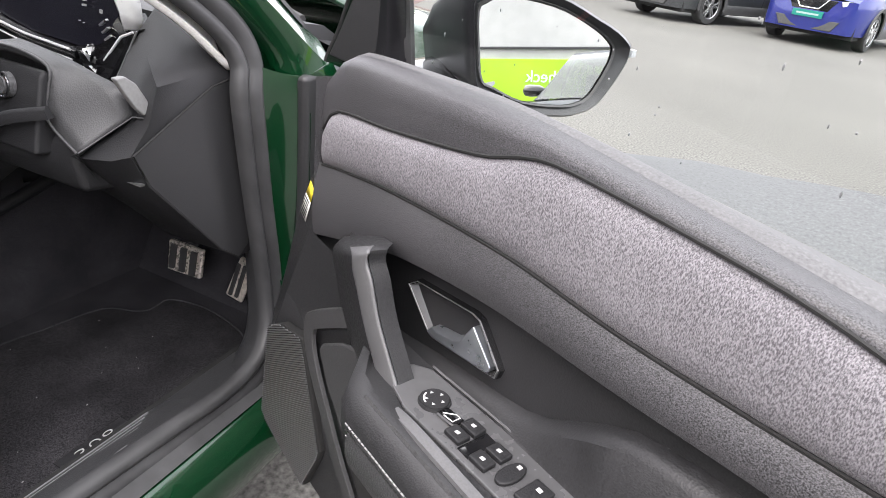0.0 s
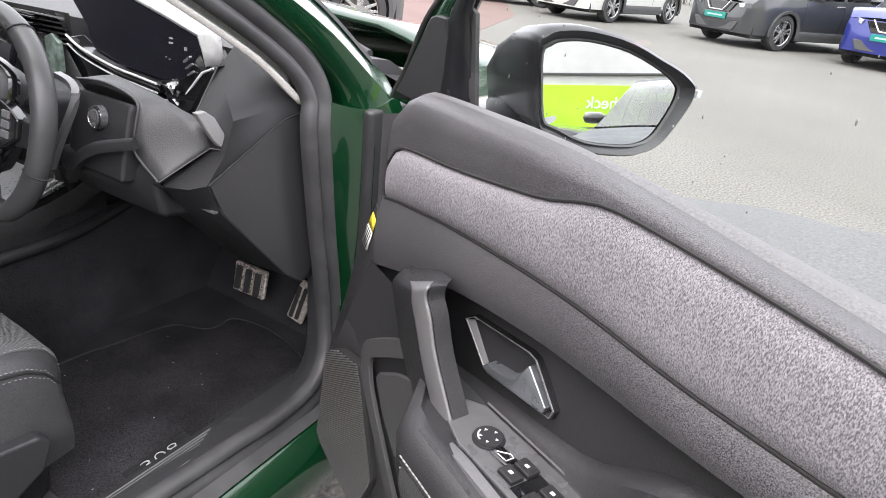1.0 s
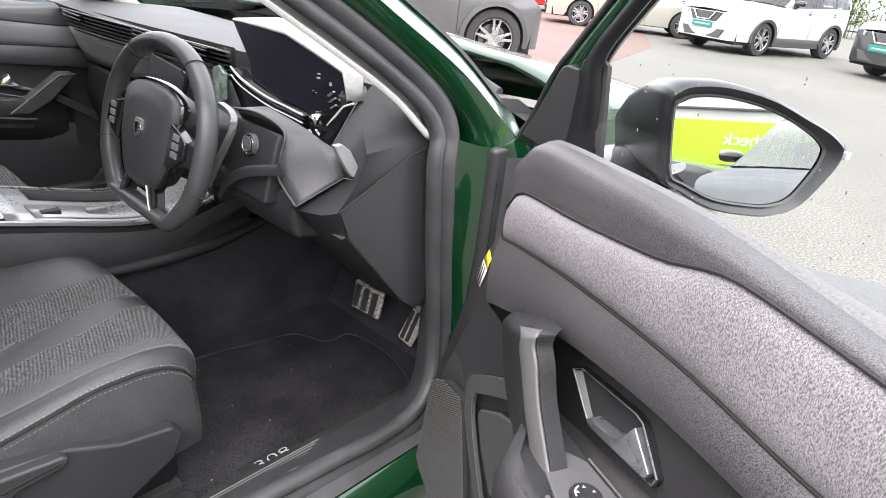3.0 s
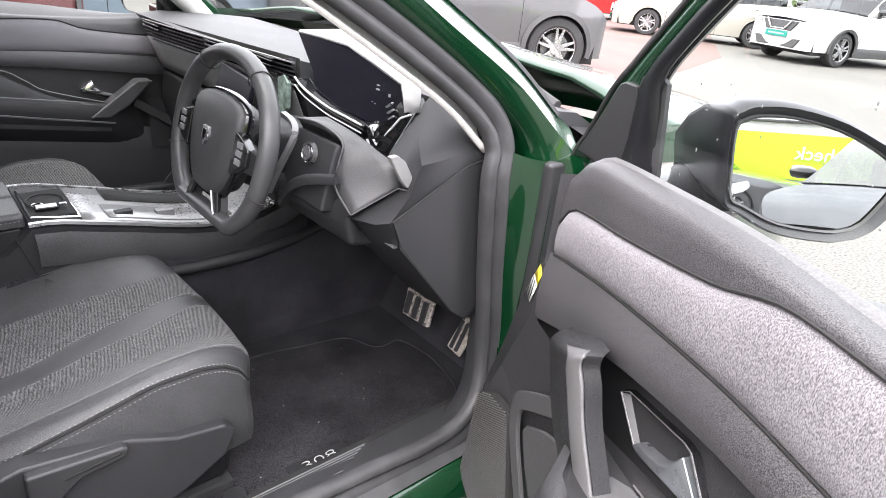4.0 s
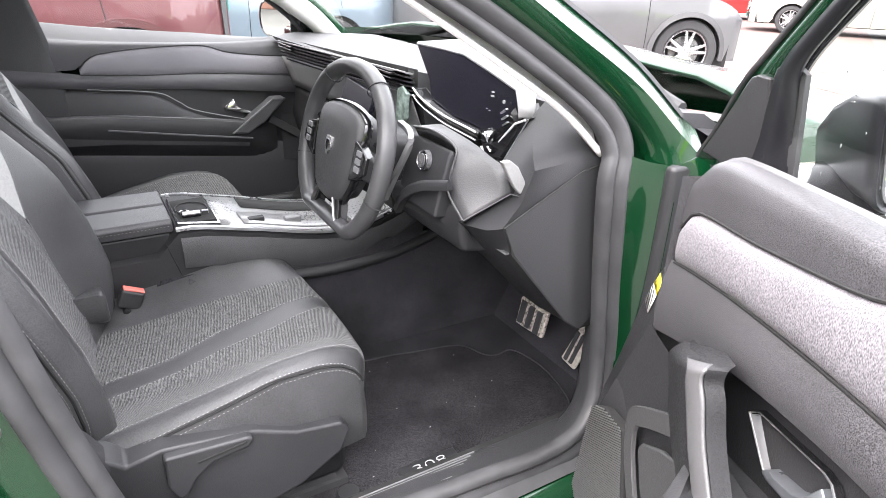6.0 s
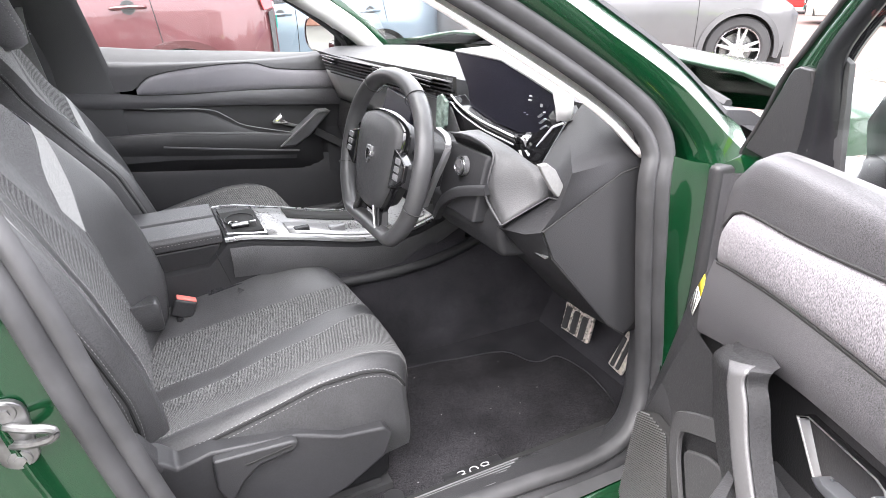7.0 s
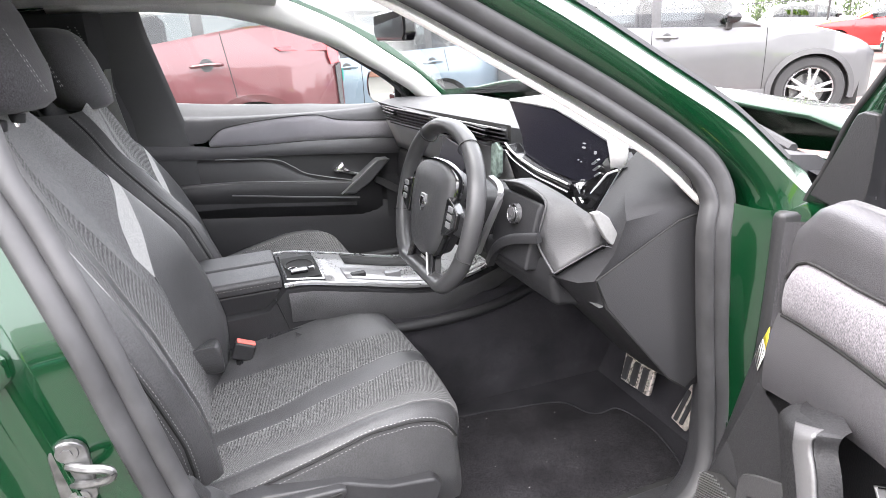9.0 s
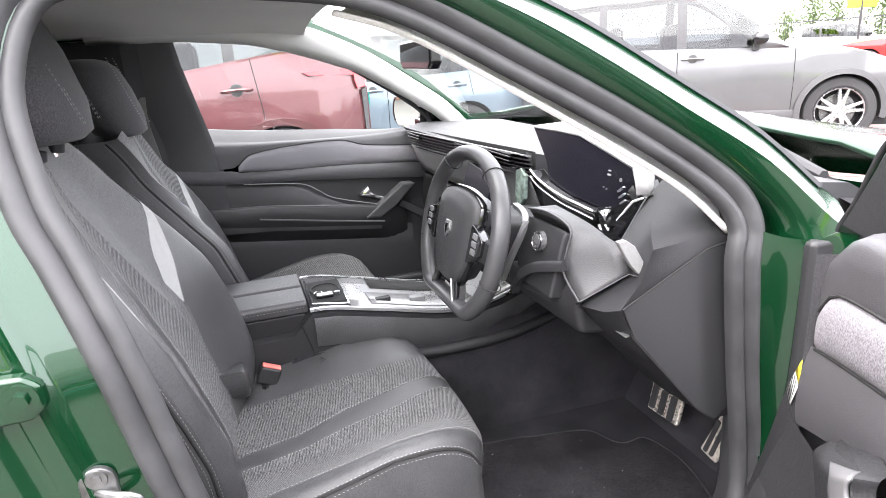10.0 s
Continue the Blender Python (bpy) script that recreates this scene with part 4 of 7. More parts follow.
part("sill_inner", grid(span(-0.75, 0.34, 12), [0, 0.15, 0.5, 0.8, 1], lambda y, v: (float(np.interp(v, [0, 0.15, 0.5, 0.8, 1], [0.685, 0.70, 0.73, 0.762, 0.785])), y, float(np.interp(v, [0, 0.15, 0.5, 0.8, 1], [0.26, 0.362, 0.370, 0.378, 0.382])))), PLASTIC, car, "black grained plastic sill trim")
tread = part("tread_plate", grid(span(-0.42, 0.14, 8), [0, 0.5, 1], lambda y, v: (0.702 + 0.055 * v, y, 0.3665 + 0.0125 * v)), PLASTIC, car)
# ribs lighter than their plate: their highlights are put into the colour
for k in range(8):
    part("highlit_tread_rib", sweep([Vector((0.706 + 0.0068 * k, -0.42, 0.3675 + 0.00155 * k)), Vector((0.706 + 0.0068 * k, 0.135 - 0.012 * k, 0.3675 + 0.00155 * k))], [(-0.0013, 0), (0.0013, 0), (0.0009, 0.003), (-0.0009, 0.003)]), GREY_TRIM, tread)
part("kick_panel", grid(span(0.26, 0.92, 12), [0, 0.3, 0.7, 1], lambda z, v: (float(np.interp(v, [0, 0.3, 0.7, 1], [0.752, 0.725, 0.70, 0.69])), float(np.interp(v, [0, 0.3, 0.7, 1], [0.362, 0.385, 0.44, 0.6])) + 0.012 * math.sin(z * 6), z)), PLASTIC, car)

KO = smooth_path([(0.778, -0.1, 0.383), (0.788, 0.12, 0.379), (0.790, 0.22, 0.377), (0.785, 0.31, 0.390), (0.768, 0.364, 0.44), (0.752, 0.376, 0.53), (0.748, 0.356, 0.69), (0.748, 0.338, 0.80)], 6)
KI = smooth_path([(0.702, -0.1, 0.3675), (0.702, 0.122, 0.3665), (0.700, 0.215, 0.356), (0.700, 0.285, 0.348), (0.700, 0.352, 0.365), (0.700, 0.378, 0.42), (0.700, 0.38, 0.52), (0.700, 0.376, 0.75)], 6)
KJ = smooth_path([(0.692, -0.1, 0.27), (0.692, 0.122, 0.27), (0.69, 0.23, 0.27), (0.688, 0.34, 0.265), (0.686, 0.44, 0.30), (0.686, 0.50, 0.40), (0.686, 0.52, 0.52), (0.686, 0.52, 0.75)], 6)


def kick_at(i, v):
    a, b, c = KO[i], KI[i], KJ[i]
    return a + (b - a) * v + Vector((0, 0, 0.006)) * math.sin(math.pi * v) if v <= 1 else b + (c - b) * (v - 1)


part("kick_trim", grid(range(len(KO)), [0, 0.3, 0.6, 0.9, 1, 1.06, 1.5, 2], kick_at), PLASTIC, car, "smooth black plastic trim round the sill corner", smooth=75)

# floor, firewall, mat
part("floor_pan", grid(span(-0.9, 0.57, 10), span(0.1, 0.74, 10), lambda y, x: (x, y, 0.262)), CARPET, car, "black carpeted floor")
part("floor_pan", grid(span(-0.9, 0.57, 10), span(-0.72, -0.1, 10), lambda y, x: (x, y, 0.262)), CARPET, car, "black carpeted floor")
part("firewall", grid(span(-0.74, 0.76, 16), span(0, 1, 8), lambda x, v: (x, 0.56 + 0.24 * min(1, v * 1.3), 0.262 + 0.55 * v)), CARPET, car)
part("far_sill_trim", box(-0.80, -0.66, -0.8, 0.4, 0.2, 0.42), PLASTIC, car, bevel=0.02)
part("inner_side", box(-0.82, -0.72, 0.36, 0.75, 0.2, 0.92), PLASTIC, car, bevel=0.01)
part("wheel_well", box(0.72, 0.80, 0.42, 0.8, 0.3, 0.9), PLASTIC, car, bevel=0.01)
mat_ = thing("floor_mat", "black carpet footwell mat with stitched edge and small badge", "mat")
EDGE = smooth_path([(0.655, -0.16, 0), (0.66, 0.0, 0), (0.662, 0.14, 0), (0.668, 0.28, 0), (0.655, 0.40, 0), (0.60, 0.475, 0), (0.50, 0.507, 0), (0.42, 0.510, 0), (0.352, 0.488, 0), (0.352, 0.44, 0), (0.335, 0.412, 0), (0.268, 0.375, 0), (0.24, 0.25, 0), (0.222, 0.146, 0), (0.22, -0.16, 0)], 4, True)
part("mat_carpet", prism([(p.x, p.y) for p in EDGE], "z", 0.2625, 0.271), MATCLOTH, mat_, bevel=0.002)
part("mat_binding", sweep([Vector((p.x, p.y, 0.271)) for p in EDGE], circle(0.003, 6), True), CARPET, mat_)
part("mat_clip", disc((0.60, -0.07, 0.271), (0, 0, 1), 0.024, 0.006, 24, 0.02), PLASTIC, mat_)
litter = random.Random(9)
tagged(part("speck", joined(*[box(x, x + 0.0015, y, y + 0.001 + 0.0025 * litter.random(), 0.271, 0.2718) for x, y in [(litter.uniform(0.25, 0.62), litter.uniform(-0.05, 0.40)) for k in range(15)]]), STITCH, mat_), kind="stuff")
badge = part("mat_badge", box(0.588, 0.630, 0.035, 0.165, 0.271, 0.2735), SOFT, mat_, bevel=0.002)
BADGE = bpy.data.curves.new("badge_text", "FONT")
BADGE.offset = -0.0011
BADGE.body, BADGE.size, BADGE.extrude, BADGE.align_x, BADGE.align_y = "308", 0.042, 0.0008, "CENTER", "CENTER"
digits = new("badge_digits", BADGE)
digits.data.materials.append(ICON)
digits.parent = badge
digits.matrix_basis = pose(0.609, 0.10, 0.2742, 0, 0, 90) @ Matrix.Diagonal((1.25, 0.72, 1, 1))

# ---- doors ----
CARD_TOP = [(-0.06, 0.955), (-0.05, 0.972), (-0.035, 0.985), (-0.01, 0.996), (0.11, 1.003), (0.24, 1.006), (0.33, 1.0), (0.45, 0.988), (0.56, 0.976), (0.8, 0.955), (1.0, 0.94)]
FAB_TOP = [(-0.04, 0.90), (-0.025, 0.922), (0.0, 0.933), (0.1, 0.943), (0.2, 0.957), (0.25, 0.966), (0.29, 0.979), (0.318, 0.985), (0.36, 0.985), (0.434, 0.981), (0.511, 0.975), (0.565, 0.966), (0.62, 0.95), (0.68, 0.93), (0.72, 0.905)]
FAB_LOW = [(-0.045, 0.855), (0.0, 0.864), (0.115, 0.88), (0.293, 0.892), (0.418, 0.888), (0.507, 0.890), (0.595, 0.894), (0.72, 0.898)]
PAD_LOW = [(-0.05, 0.755), (0.0, 0.772), (0.125, 0.812), (0.22, 0.83), (0.305, 0.84), (0.431, 0.845), (0.557, 0.853), (0.72, 0.855), (1.0, 0.85)]
WAVE = [(0.0, 0.69), (0.15, 0.715), (0.22, 0.73), (0.29, 0.742), (0.36, 0.757), (0.41, 0.79), (0.45, 0.812), (0.53, 0.823), (0.65, 0.825), (1.0, 0.82)]


# the passenger door's own lines
CARD_TOP_P = [(-0.05, 1.0), (0.078, 1.006), (0.192, 0.988), (0.353, 0.968), (0.633, 0.945), (0.763, 0.94), (1.0, 0.93)]
FAB_TOP_P = [(0.02, 0.955), (0.155, 0.948), (0.276, 0.948), (0.343, 0.961), (0.506, 0.94), (0.641, 0.909), (0.672, 0.89), (0.695, 0.862)]
FAB_LOW_P = [(0.02, 0.893), (0.16, 0.888), (0.362, 0.876), (0.554, 0.857), (0.695, 0.848)]
PAD_LOW_P = [(-0.05, 0.838), (0.069, 0.837), (0.465, 0.824), (0.696, 0.81), (1.0, 0.80)]
WAVE_P = [(0.0, 0.69), (0.2, 0.712), (0.357, 0.738), (0.423, 0.76), (0.505, 0.80), (0.6, 0.802), (1.0, 0.795)]


def front_edge(z):
    return line_at([(0.3, -0.21), (0.33, -0.20), (0.55, -0.155), (0.653, -0.11), (0.755, -0.055), (0.86, -0.052), (0.98, -0.055), (1.02, -0.055)], z)


def shut_face(v, z):
    """The door's front end, from the trim's edge round to the outer skin."""
    a, f = front_edge(z), line_at([(0.3, -0.30), (0.47, -0.28), (0.565, -0.237), (0.755, -0.165), (0.83, -0.115), (0.88, -0.082), (0.92, -0.064), (1.0, -0.058)], z)
    if v <= 1:
        return (a + (f - a) * v, -0.030 + 0.03 * v, z)
    return (f + 0.02, 0.10, z)


def drop(u):
    """How far the ledge falls away towards the glass."""
    return line_at([(-0.1, -0.034), (0.1, -0.034), (0.25, -0.028), (0.36, -0.012), (0.5, -0.005), (1.0, -0.004)], u)


def build_door(m, near):
    """A front door, drawn along its own length, across and up, then set in place by m; near: the one that stands open."""
    card_top, fab_top, fab_base, pad_base, wave_line = (CARD_TOP, FAB_TOP, FAB_LOW, PAD_LOW, WAVE) if near else (CARD_TOP_P, FAB_TOP_P, FAB_LOW_P, PAD_LOW_P, WAVE_P)
    fall = drop if near else (lambda u: line_at([(0.09, 0.0), (0.35, 0.026), (0.756, 0.040), (1.0, 0.048)], u))
    d = part("driver_door" if near else "passenger_door", moved(grid(span(-0.13, 1.0, 16), span(0, 1, 10), lambda u, v: (u, 0.085 + 0.065 * float(np.interp(0.30 + 0.68 * v, [0.3, 0.45, 0.72, 0.9, 0.98], [0.2, 0.6, 1.0, 0.75, 0.3])), 0.30 + (0.655 + 0.9 * drop(u)) * v)), m), GREEN, car,
             "open driver's door with grey cloth insert and black trim" if near else "closed passenger door with grey insert and black trim", smooth=50)

    def add(name, shape, mat, label="", **k):
        return part(name, moved(shape, m), mat, d, label, **k)

    add("inner_shell", joined(grid([0, 0.5, 1, 1.3], span(0.3, 0.95, 14), lambda v, z: shut_face(v, z - (0.02 * v + 0.5 * max(0.0, v - 1.0)) * (z - 0.3) / 0.65)), grid(span(-0.1, 1.0, 6), [0, 1], lambda u, v: (u, -0.02 + 0.11 * v, 0.30)), grid([0, 1], span(0.3, 0.98, 4), lambda v, z: (1.0, -0.02 + 0.11 * v, z))), PLASTIC, smooth=40)
    # upper pad, rolled over into the ledge below the window
    us = span(-0.055, 1.0, 44)
    roll = [(0, -0.034), (0.5, -0.033), (0.8, -0.029), (0.93, -0.021), (1.0, -0.008)]

    def lower_of_pad(u):
        return curve_at(fab_top, u) if u < 0.70 else curve_at([(0.70, 0.918 if near else 0.862), (0.75, 0.90 if near else 0.855), (1.0, 0.9 if near else 0.85)], u)
    add("upper_pad", grid(us, [r[0] for r in roll], lambda u, v: (u, line_at(roll, v) + 0.004, lower_of_pad(u) + (curve_at(card_top, u) - lower_of_pad(u)) * v)), PADDED, "charcoal fine-textured upper door pad", smooth=60)
    add("ledge", grid(us, [0, 0.12, 0.3, 0.6, 1.0], lambda u, v: (u, -0.004 + 0.052 * v, curve_at(card_top, u) + float(np.interp(v, [0, 0.12, 0.3, 1.0], [0, 0.0035, 0.005, -0.002])) + fall(u) * max(0.0, v - 0.1) / 0.9)), LEDGE, "smooth grey window ledge", smooth=60)
    # outer belt, widened and raised to stand in for the ledge mirrored in the pane
    add("belt_and_reflection", grid(us, [0, 0.4, 1.0], lambda u, v: (u, 0.054 + line_at([(0.0, 0.004), (0.2, 0.006), (0.3, 0.03), (0.36, 0.06), (0.45, 0.09), (0.6, 0.105), (1.0, 0.105)], u) * v, curve_at(card_top, u) - 0.004 + fall(u) - (0.02 if u < 0.3 else 0.008) * v * v + (line_at([(0.2, 0.0), (0.3, 0.004), (0.41, 0.016), (0.5, 0.034), (0.6, 0.045), (1.0, 0.045)], u) * v if near else 0))), LEDGE, smooth=60)
    # cloth insert
    fu = span(-0.042, 0.715, 42) if near else span(0.022, 0.694, 42)
    add("cloth_insert", grid(fu, span(0, 1, 9), lambda u, v: (u, -0.033 - 0.009 * math.sin(math.pi * min(1, max(0, v))) ** 0.45 * (1 if u > -0.035 else 0.4), curve_at(fab_base, u) + (curve_at(fab_top, u) - curve_at(fab_base, u)) * v)), FABRIC, "grey melange cloth door insert", smooth=70)
    for keys, off in ((fab_top, 0.0012), (fab_base, -0.0012)):
        add("insert_piping", sweep([Vector((u, -0.0345, curve_at(keys, u) + off)) for u in fu], circle(0.0018, 6), up=(0, 1, 0)), SEAM)
    # lower pad, recess panel
    pu = span(-0.05, 1.0, 42)

    def fab_low(u):
        return curve_at(fab_base, u) if u < 0.70 else curve_at([(0.70, 0.898 if near else 0.85), (1.0, 0.9 if near else 0.85)], u)
    add("lower_pad", grid(pu, span(0, 1, 9), lambda u, v: (u, -0.030 - 0.010 * math.sin(math.pi * (0.10 + 0.8 * v)) ** 0.7 - 0.006 * (1 - v), curve_at(pad_base, u) + (fab_low(u) - curve_at(pad_base, u)) * v)), PADDED, "charcoal fine-textured padded band", smooth=70)
    add("pad_end", grid(span(0, 1, 6), [0, 1], lambda v, w: (-0.053 + 0.0 * w, -0.040 + 0.030 * w, 0.757 + 0.205 * v)), PADDED)
    add("pad_seam", sweep([Vector((u, -0.0375, curve_at(pad_base, u) - 0.0006)) for u in pu], circle(0.0010, 5), up=(0, 1, 0)), SATIN)
    add("recess_panel", grid(span(-0.09, 1.0, 34), span(0, 1, 8), lambda u, v: (u, -0.018 - 0.006 * math.sin(math.pi * v), 0.60 + (curve_at(pad_base, u) - 0.60) * v)), DEEP, "smooth black recessed panel", smooth=60)
    # armrest
    au = span(0.135, 1.0, 34)

    def arm(u, k):
        w = curve_at(wave_line, u)
        f = min(1.0, max(0.0, (u - 0.13) / 0.09))
        g = min(1.0, max(0.0, (u - 0.62) / 0.3))
        prof = [(-0.018, w), (-0.030, w - 0.002), (-0.041, w - 0.010), (-0.047, min(w - 0.02, 0.742 - 0.002)), (-0.05 - 0.0 * f, 0.7335 - 0.02 * g), (-0.115 * f - 0.05 * (1 - f), 0.732 - 0.02 * g), (-0.122 * f - 0.05 * (1 - f), 0.737 - 0.02 * g), (-0.14 * f - 0.055 * (1 - f), 0.733 - 0.02 * g), (-0.15 * f - 0.055 * (1 - f), 0.715), (-0.147 * f - 0.055 * (1 - f), 0.675), (-0.115 * f - 0.05 * (1 - f), 0.64), (-0.06, 0.60), (-0.018, 0.585)]
        return (prof[k][0] if near else -0.018 + 0.5 * (prof[k][0] + 0.018), prof[k][1])
    add("armrest", grid(au, list(range(13)), lambda u, k: (u, *arm(u, k))), DEEP, "soft black armrest", smooth=50)
    add("armrest_bolster", grid(au[4:], [0, 0.2, 0.4, 0.6, 0.8, 1.0], lambda u, v: (u, (1 if near else 0.52) * (-0.1265 - 0.026 * math.sin(math.pi * (0.08 + 0.62 * v))), 0.738 - 0.02 * min(1.0, max(0.0, (u - 0.62) / 0.3)) - 0.085 * v)), LEATHER, "black stitched leatherette armrest side", smooth=70)
    ek = 1 if near else 0.56
    edge = smooth_path([(0.236, -0.108, 0.712), (0.262, -0.116, 0.728), (0.30, -0.1195, 0.737), (0.38, -0.121, 0.7385), (0.5, -0.1215, 0.7385), (0.62, -0.121, 0.738), (0.75, -0.11, 0.728)], 6)
    edge = [Vector((p.x, p.y * ek, p.z)) for p in edge]
    add("armrest_trim", sweep(edge, [(-0.007, -0.002), (0.006, -0.002), (0.005, 0.002), (-0.005, 0.003)] if near else circle(0.0015, 5)), SATIN, "satin grey armrest edging")
    if near:
        for k, z in ((0, 0.708), (1, 0.700), (2, 0.692)):
            s = part("stitching", joined(*[moved(sweep([Vector((u - 0.0022, -0.1515 + 0.0006 * k, z)), Vector((u + 0.0022, -0.1515 + 0.0006 * k, z))], circle(0.0009, 4)), m) for u in span(0.24, 0.7, 78)]), STITCH if k != 1 else SEAM, d)
    # pull grip
    face_l = smooth_path([(0.118, -0.085, 0.826), (0.146, -0.099, 0.833), (0.150, -0.100, 0.819), (0.160, -0.1, 0.802), (0.180, -0.1, 0.766), (0.211, -0.1, 0.722), (0.229, -0.102, 0.702)], 4)
    face_r = smooth_path([(0.164, -0.085, 0.850), (0.176, -0.099, 0.852), (0.176, -0.100, 0.839), (0.187, -0.1, 0.823), (0.204, -0.1, 0.788), (0.239, -0.1, 0.742), (0.258, -0.102, 0.724)], 4)
    rear_l = smooth_path([(0.050, -0.052, 0.800), (0.040, -0.06, 0.782), (0.040, -0.06, 0.765), (0.050, -0.06, 0.746), (0.071, -0.06, 0.700), (0.116, -0.06, 0.644), (0.137, -0.06, 0.602)], 4)
    if near:
        add("pull_grip", loft([[l + Vector((0, 0.003, 0)), r + Vector((0, 0.003, 0)), r + Vector((0.001, 0.022, -0.002)), (r + b_) / 2 + Vector((0, 0.03, 0)), b_, l + (b_ - l) * 0.35 + Vector((-0.003, -0.002, 0))] for l, r, b_ in zip(face_l, face_r, rear_l)]), DEEP, "black door pull with satin face", smooth=40)
        add("grip_face", grid(range(len(face_l)), [0, 0.1, 0.5, 0.9, 1], lambda i, v: face_l[i] + (face_r[i] - face_l[i]) * v + Vector((0, -0.002 * math.sin(math.pi * v) ** 0.5, 0))), SATIN, "satin silver face of the door pull", smooth=60, solid=0.003)
        add("grip_cap", loft([[Vector((0.060, -0.05, 0.806)), Vector((0.116, -0.05, 0.822)), Vector((0.090, -0.03, 0.806)), Vector((0.040, -0.03, 0.80))], [face_l[0], face_r[0], Vector((0.112, -0.045, 0.812)), Vector((0.060, -0.045, 0.80))]]), DEEP, smooth=60)
    # inner handle in its bezel
    hz = [(0.155, 0.786), (0.170, 0.797), (0.261, 0.810), (0.272, 0.808), (0.307, 0.772), (0.304, 0.761), (0.206, 0.746), (0.195, 0.751)]
    hc = Vector((0.232, 0.779))

    def ringed(k, y):
        return [Vector((hc.x + (a - hc.x) * k, y, hc.y + (b - hc.y) * k)) for a, b in hz]
    if near:
        add("handle_bezel", loft([ringed(1.03, -0.022), ringed(1.02, -0.029), ringed(0.96, -0.029), ringed(0.95, -0.026)], True, False), GLOSS, "gloss black handle surround", smooth=30)
        add("bezel_line", loft([ringed(1.005, -0.028), ringed(1.0, -0.0305), ringed(0.985, -0.0305), ringed(0.98, -0.028)], True, False), SILVER)
        add("handle_cup", loft([ringed(0.96, -0.029), ringed(0.84, -0.008), ringed(0.55, 0.004), ringed(0.1, 0.008)], True, False), CUP, smooth=70)
    lever = [(0.199, 0.752), (0.208, 0.762), (0.242, 0.770), (0.256, 0.779), (0.269, 0.801), (0.300, 0.772), (0.297, 0.764), (0.208, 0.750)]
    add("handle_lever", loft([[Vector((a, -0.020, b)) for a, b in lever], [Vector((a, -0.034, b)) for a, b in lever], [Vector((a + (0.26 - a) * 0.25, -0.038, b + (0.772 - b) * 0.25)) for a, b in lever]]), LEVER if near else CHROME, "satin metal door release lever", bevel=0.0012)
    # lower trim, pocket, loudspeaker
    add("lower_panel", grid(span(0, 1, 14), span(0.30, 0.66, 10), lambda t, z: (front_edge(z) + (1.0 - front_edge(z)) * t, -0.045 - 0.012 * math.sin(math.pi * min(1, (z - 0.3) / 0.3)) + (0.02 if z > 0.64 else 0), z)), PLASTIC, "black grained lower door panel", smooth=60)
    add("front_panel", grid(span(0.60, 0.76, 6), [0, 0.5, 1], lambda z, v: (front_edge(z) + (0.12 - front_edge(z)) * v, -0.044 - 0.008 * v, z)), PLASTIC, smooth=60)
    add("pocket_rim", sweep(smooth_path([(0.16, -0.060, 0.745), (0.075, -0.062, 0.700), (0.008, -0.064, 0.658), (-0.010, -0.065, 0.640), (-0.010, -0.066, 0.612), (0.012, -0.068, 0.572), (0.084, -0.07, 0.478), (0.126, -0.07, 0.429), (0.17, -0.07, 0.36), (0.25, -0.068, 0.325), (0.8, -0.066, 0.32)], 5), [(-0.013, -0.006), (0.013, -0.006), (0.013, -0.001), (0.012, 0.0), (-0.012, 0.0), (-0.013, -0.001)], up=(0, -1, 0)), TRAY, "satin grey door pocket rim", smooth=25)
    if near:
        # flat near-black sheet painting the shade of the open pocket
        add("pocket_shade", prism([(0.04, 0.58), (0.085, 0.535), (0.16, 0.58), (0.6, 0.60), (0.6, 0.345), (0.20, 0.345), (0.135, 0.44)], "y", -0.0595, -0.0575), UNDER)
        add("pocket_front", prism([(0.020, 0.618), (0.028, 0.632), (0.075, 0.664), (0.20, 0.715), (0.20, 0.60), (0.14, 0.556), (0.086, 0.532), (0.044, 0.575)], "y", -0.066, -0.058), TRAY, "satin dark grey pocket panel", bevel=0.004)
    sp = [(-0.147, 0.552), (-0.10, 0.585), (-0.03, 0.604), (-0.018, 0.58), (0.033, 0.438), (0.028, 0.42), (-0.021, 0.316), (-0.10, 0.33), (-0.182, 0.345)]
    # near-black backing and pale ribs paint in gap shade and rib highlights
    grille = add("speaker_grille", prism(sp, "y", -0.066, -0.050), SEAM, "ribbed black loudspeaker grille", bevel=0.004)
    ribs = []
    for k in range(110):
        c = 0.30 + 0.0042 * k
        seg = []
        for i in range(len(sp)):
            (a, b), (e, f) = sp[i], sp[(i + 1) % len(sp)]
            fa, fb = b - 0.62 * a - c, f - 0.62 * e - c
            if fa * fb < 0:
                q = fa / (fa - fb)
                seg.append(Vector((a + (e - a) * q, -0.0665, b + (f - b) * q)))
        if len(seg) == 2 and (seg[0] - seg[1]).length > 0.014:
            w = (seg[1] - seg[0]).normalized() * 0.004
            ribs.append(sweep([seg[0] + w, seg[1] - w], [(-0.0011, 0), (0.0011, 0), (0.0007, 0.0018), (-0.0007, 0.0018)], up=(0, -1, 0)))
    tagged(part("highlit_grille_rib", moved(joined(*ribs), m), SATIN, grille), kind="stuff")
    # window surround and pane
    outer = [(-0.185, 0.952), (-0.172, 0.972), (-0.093, 1.060), (-0.037, 1.105), (0.018, 1.149), (0.09, 1.205), (0.18, 1.26), (0.28, 1.30), (0.4, 1.325), (0.6, 1.33), (0.9, 1.32)]
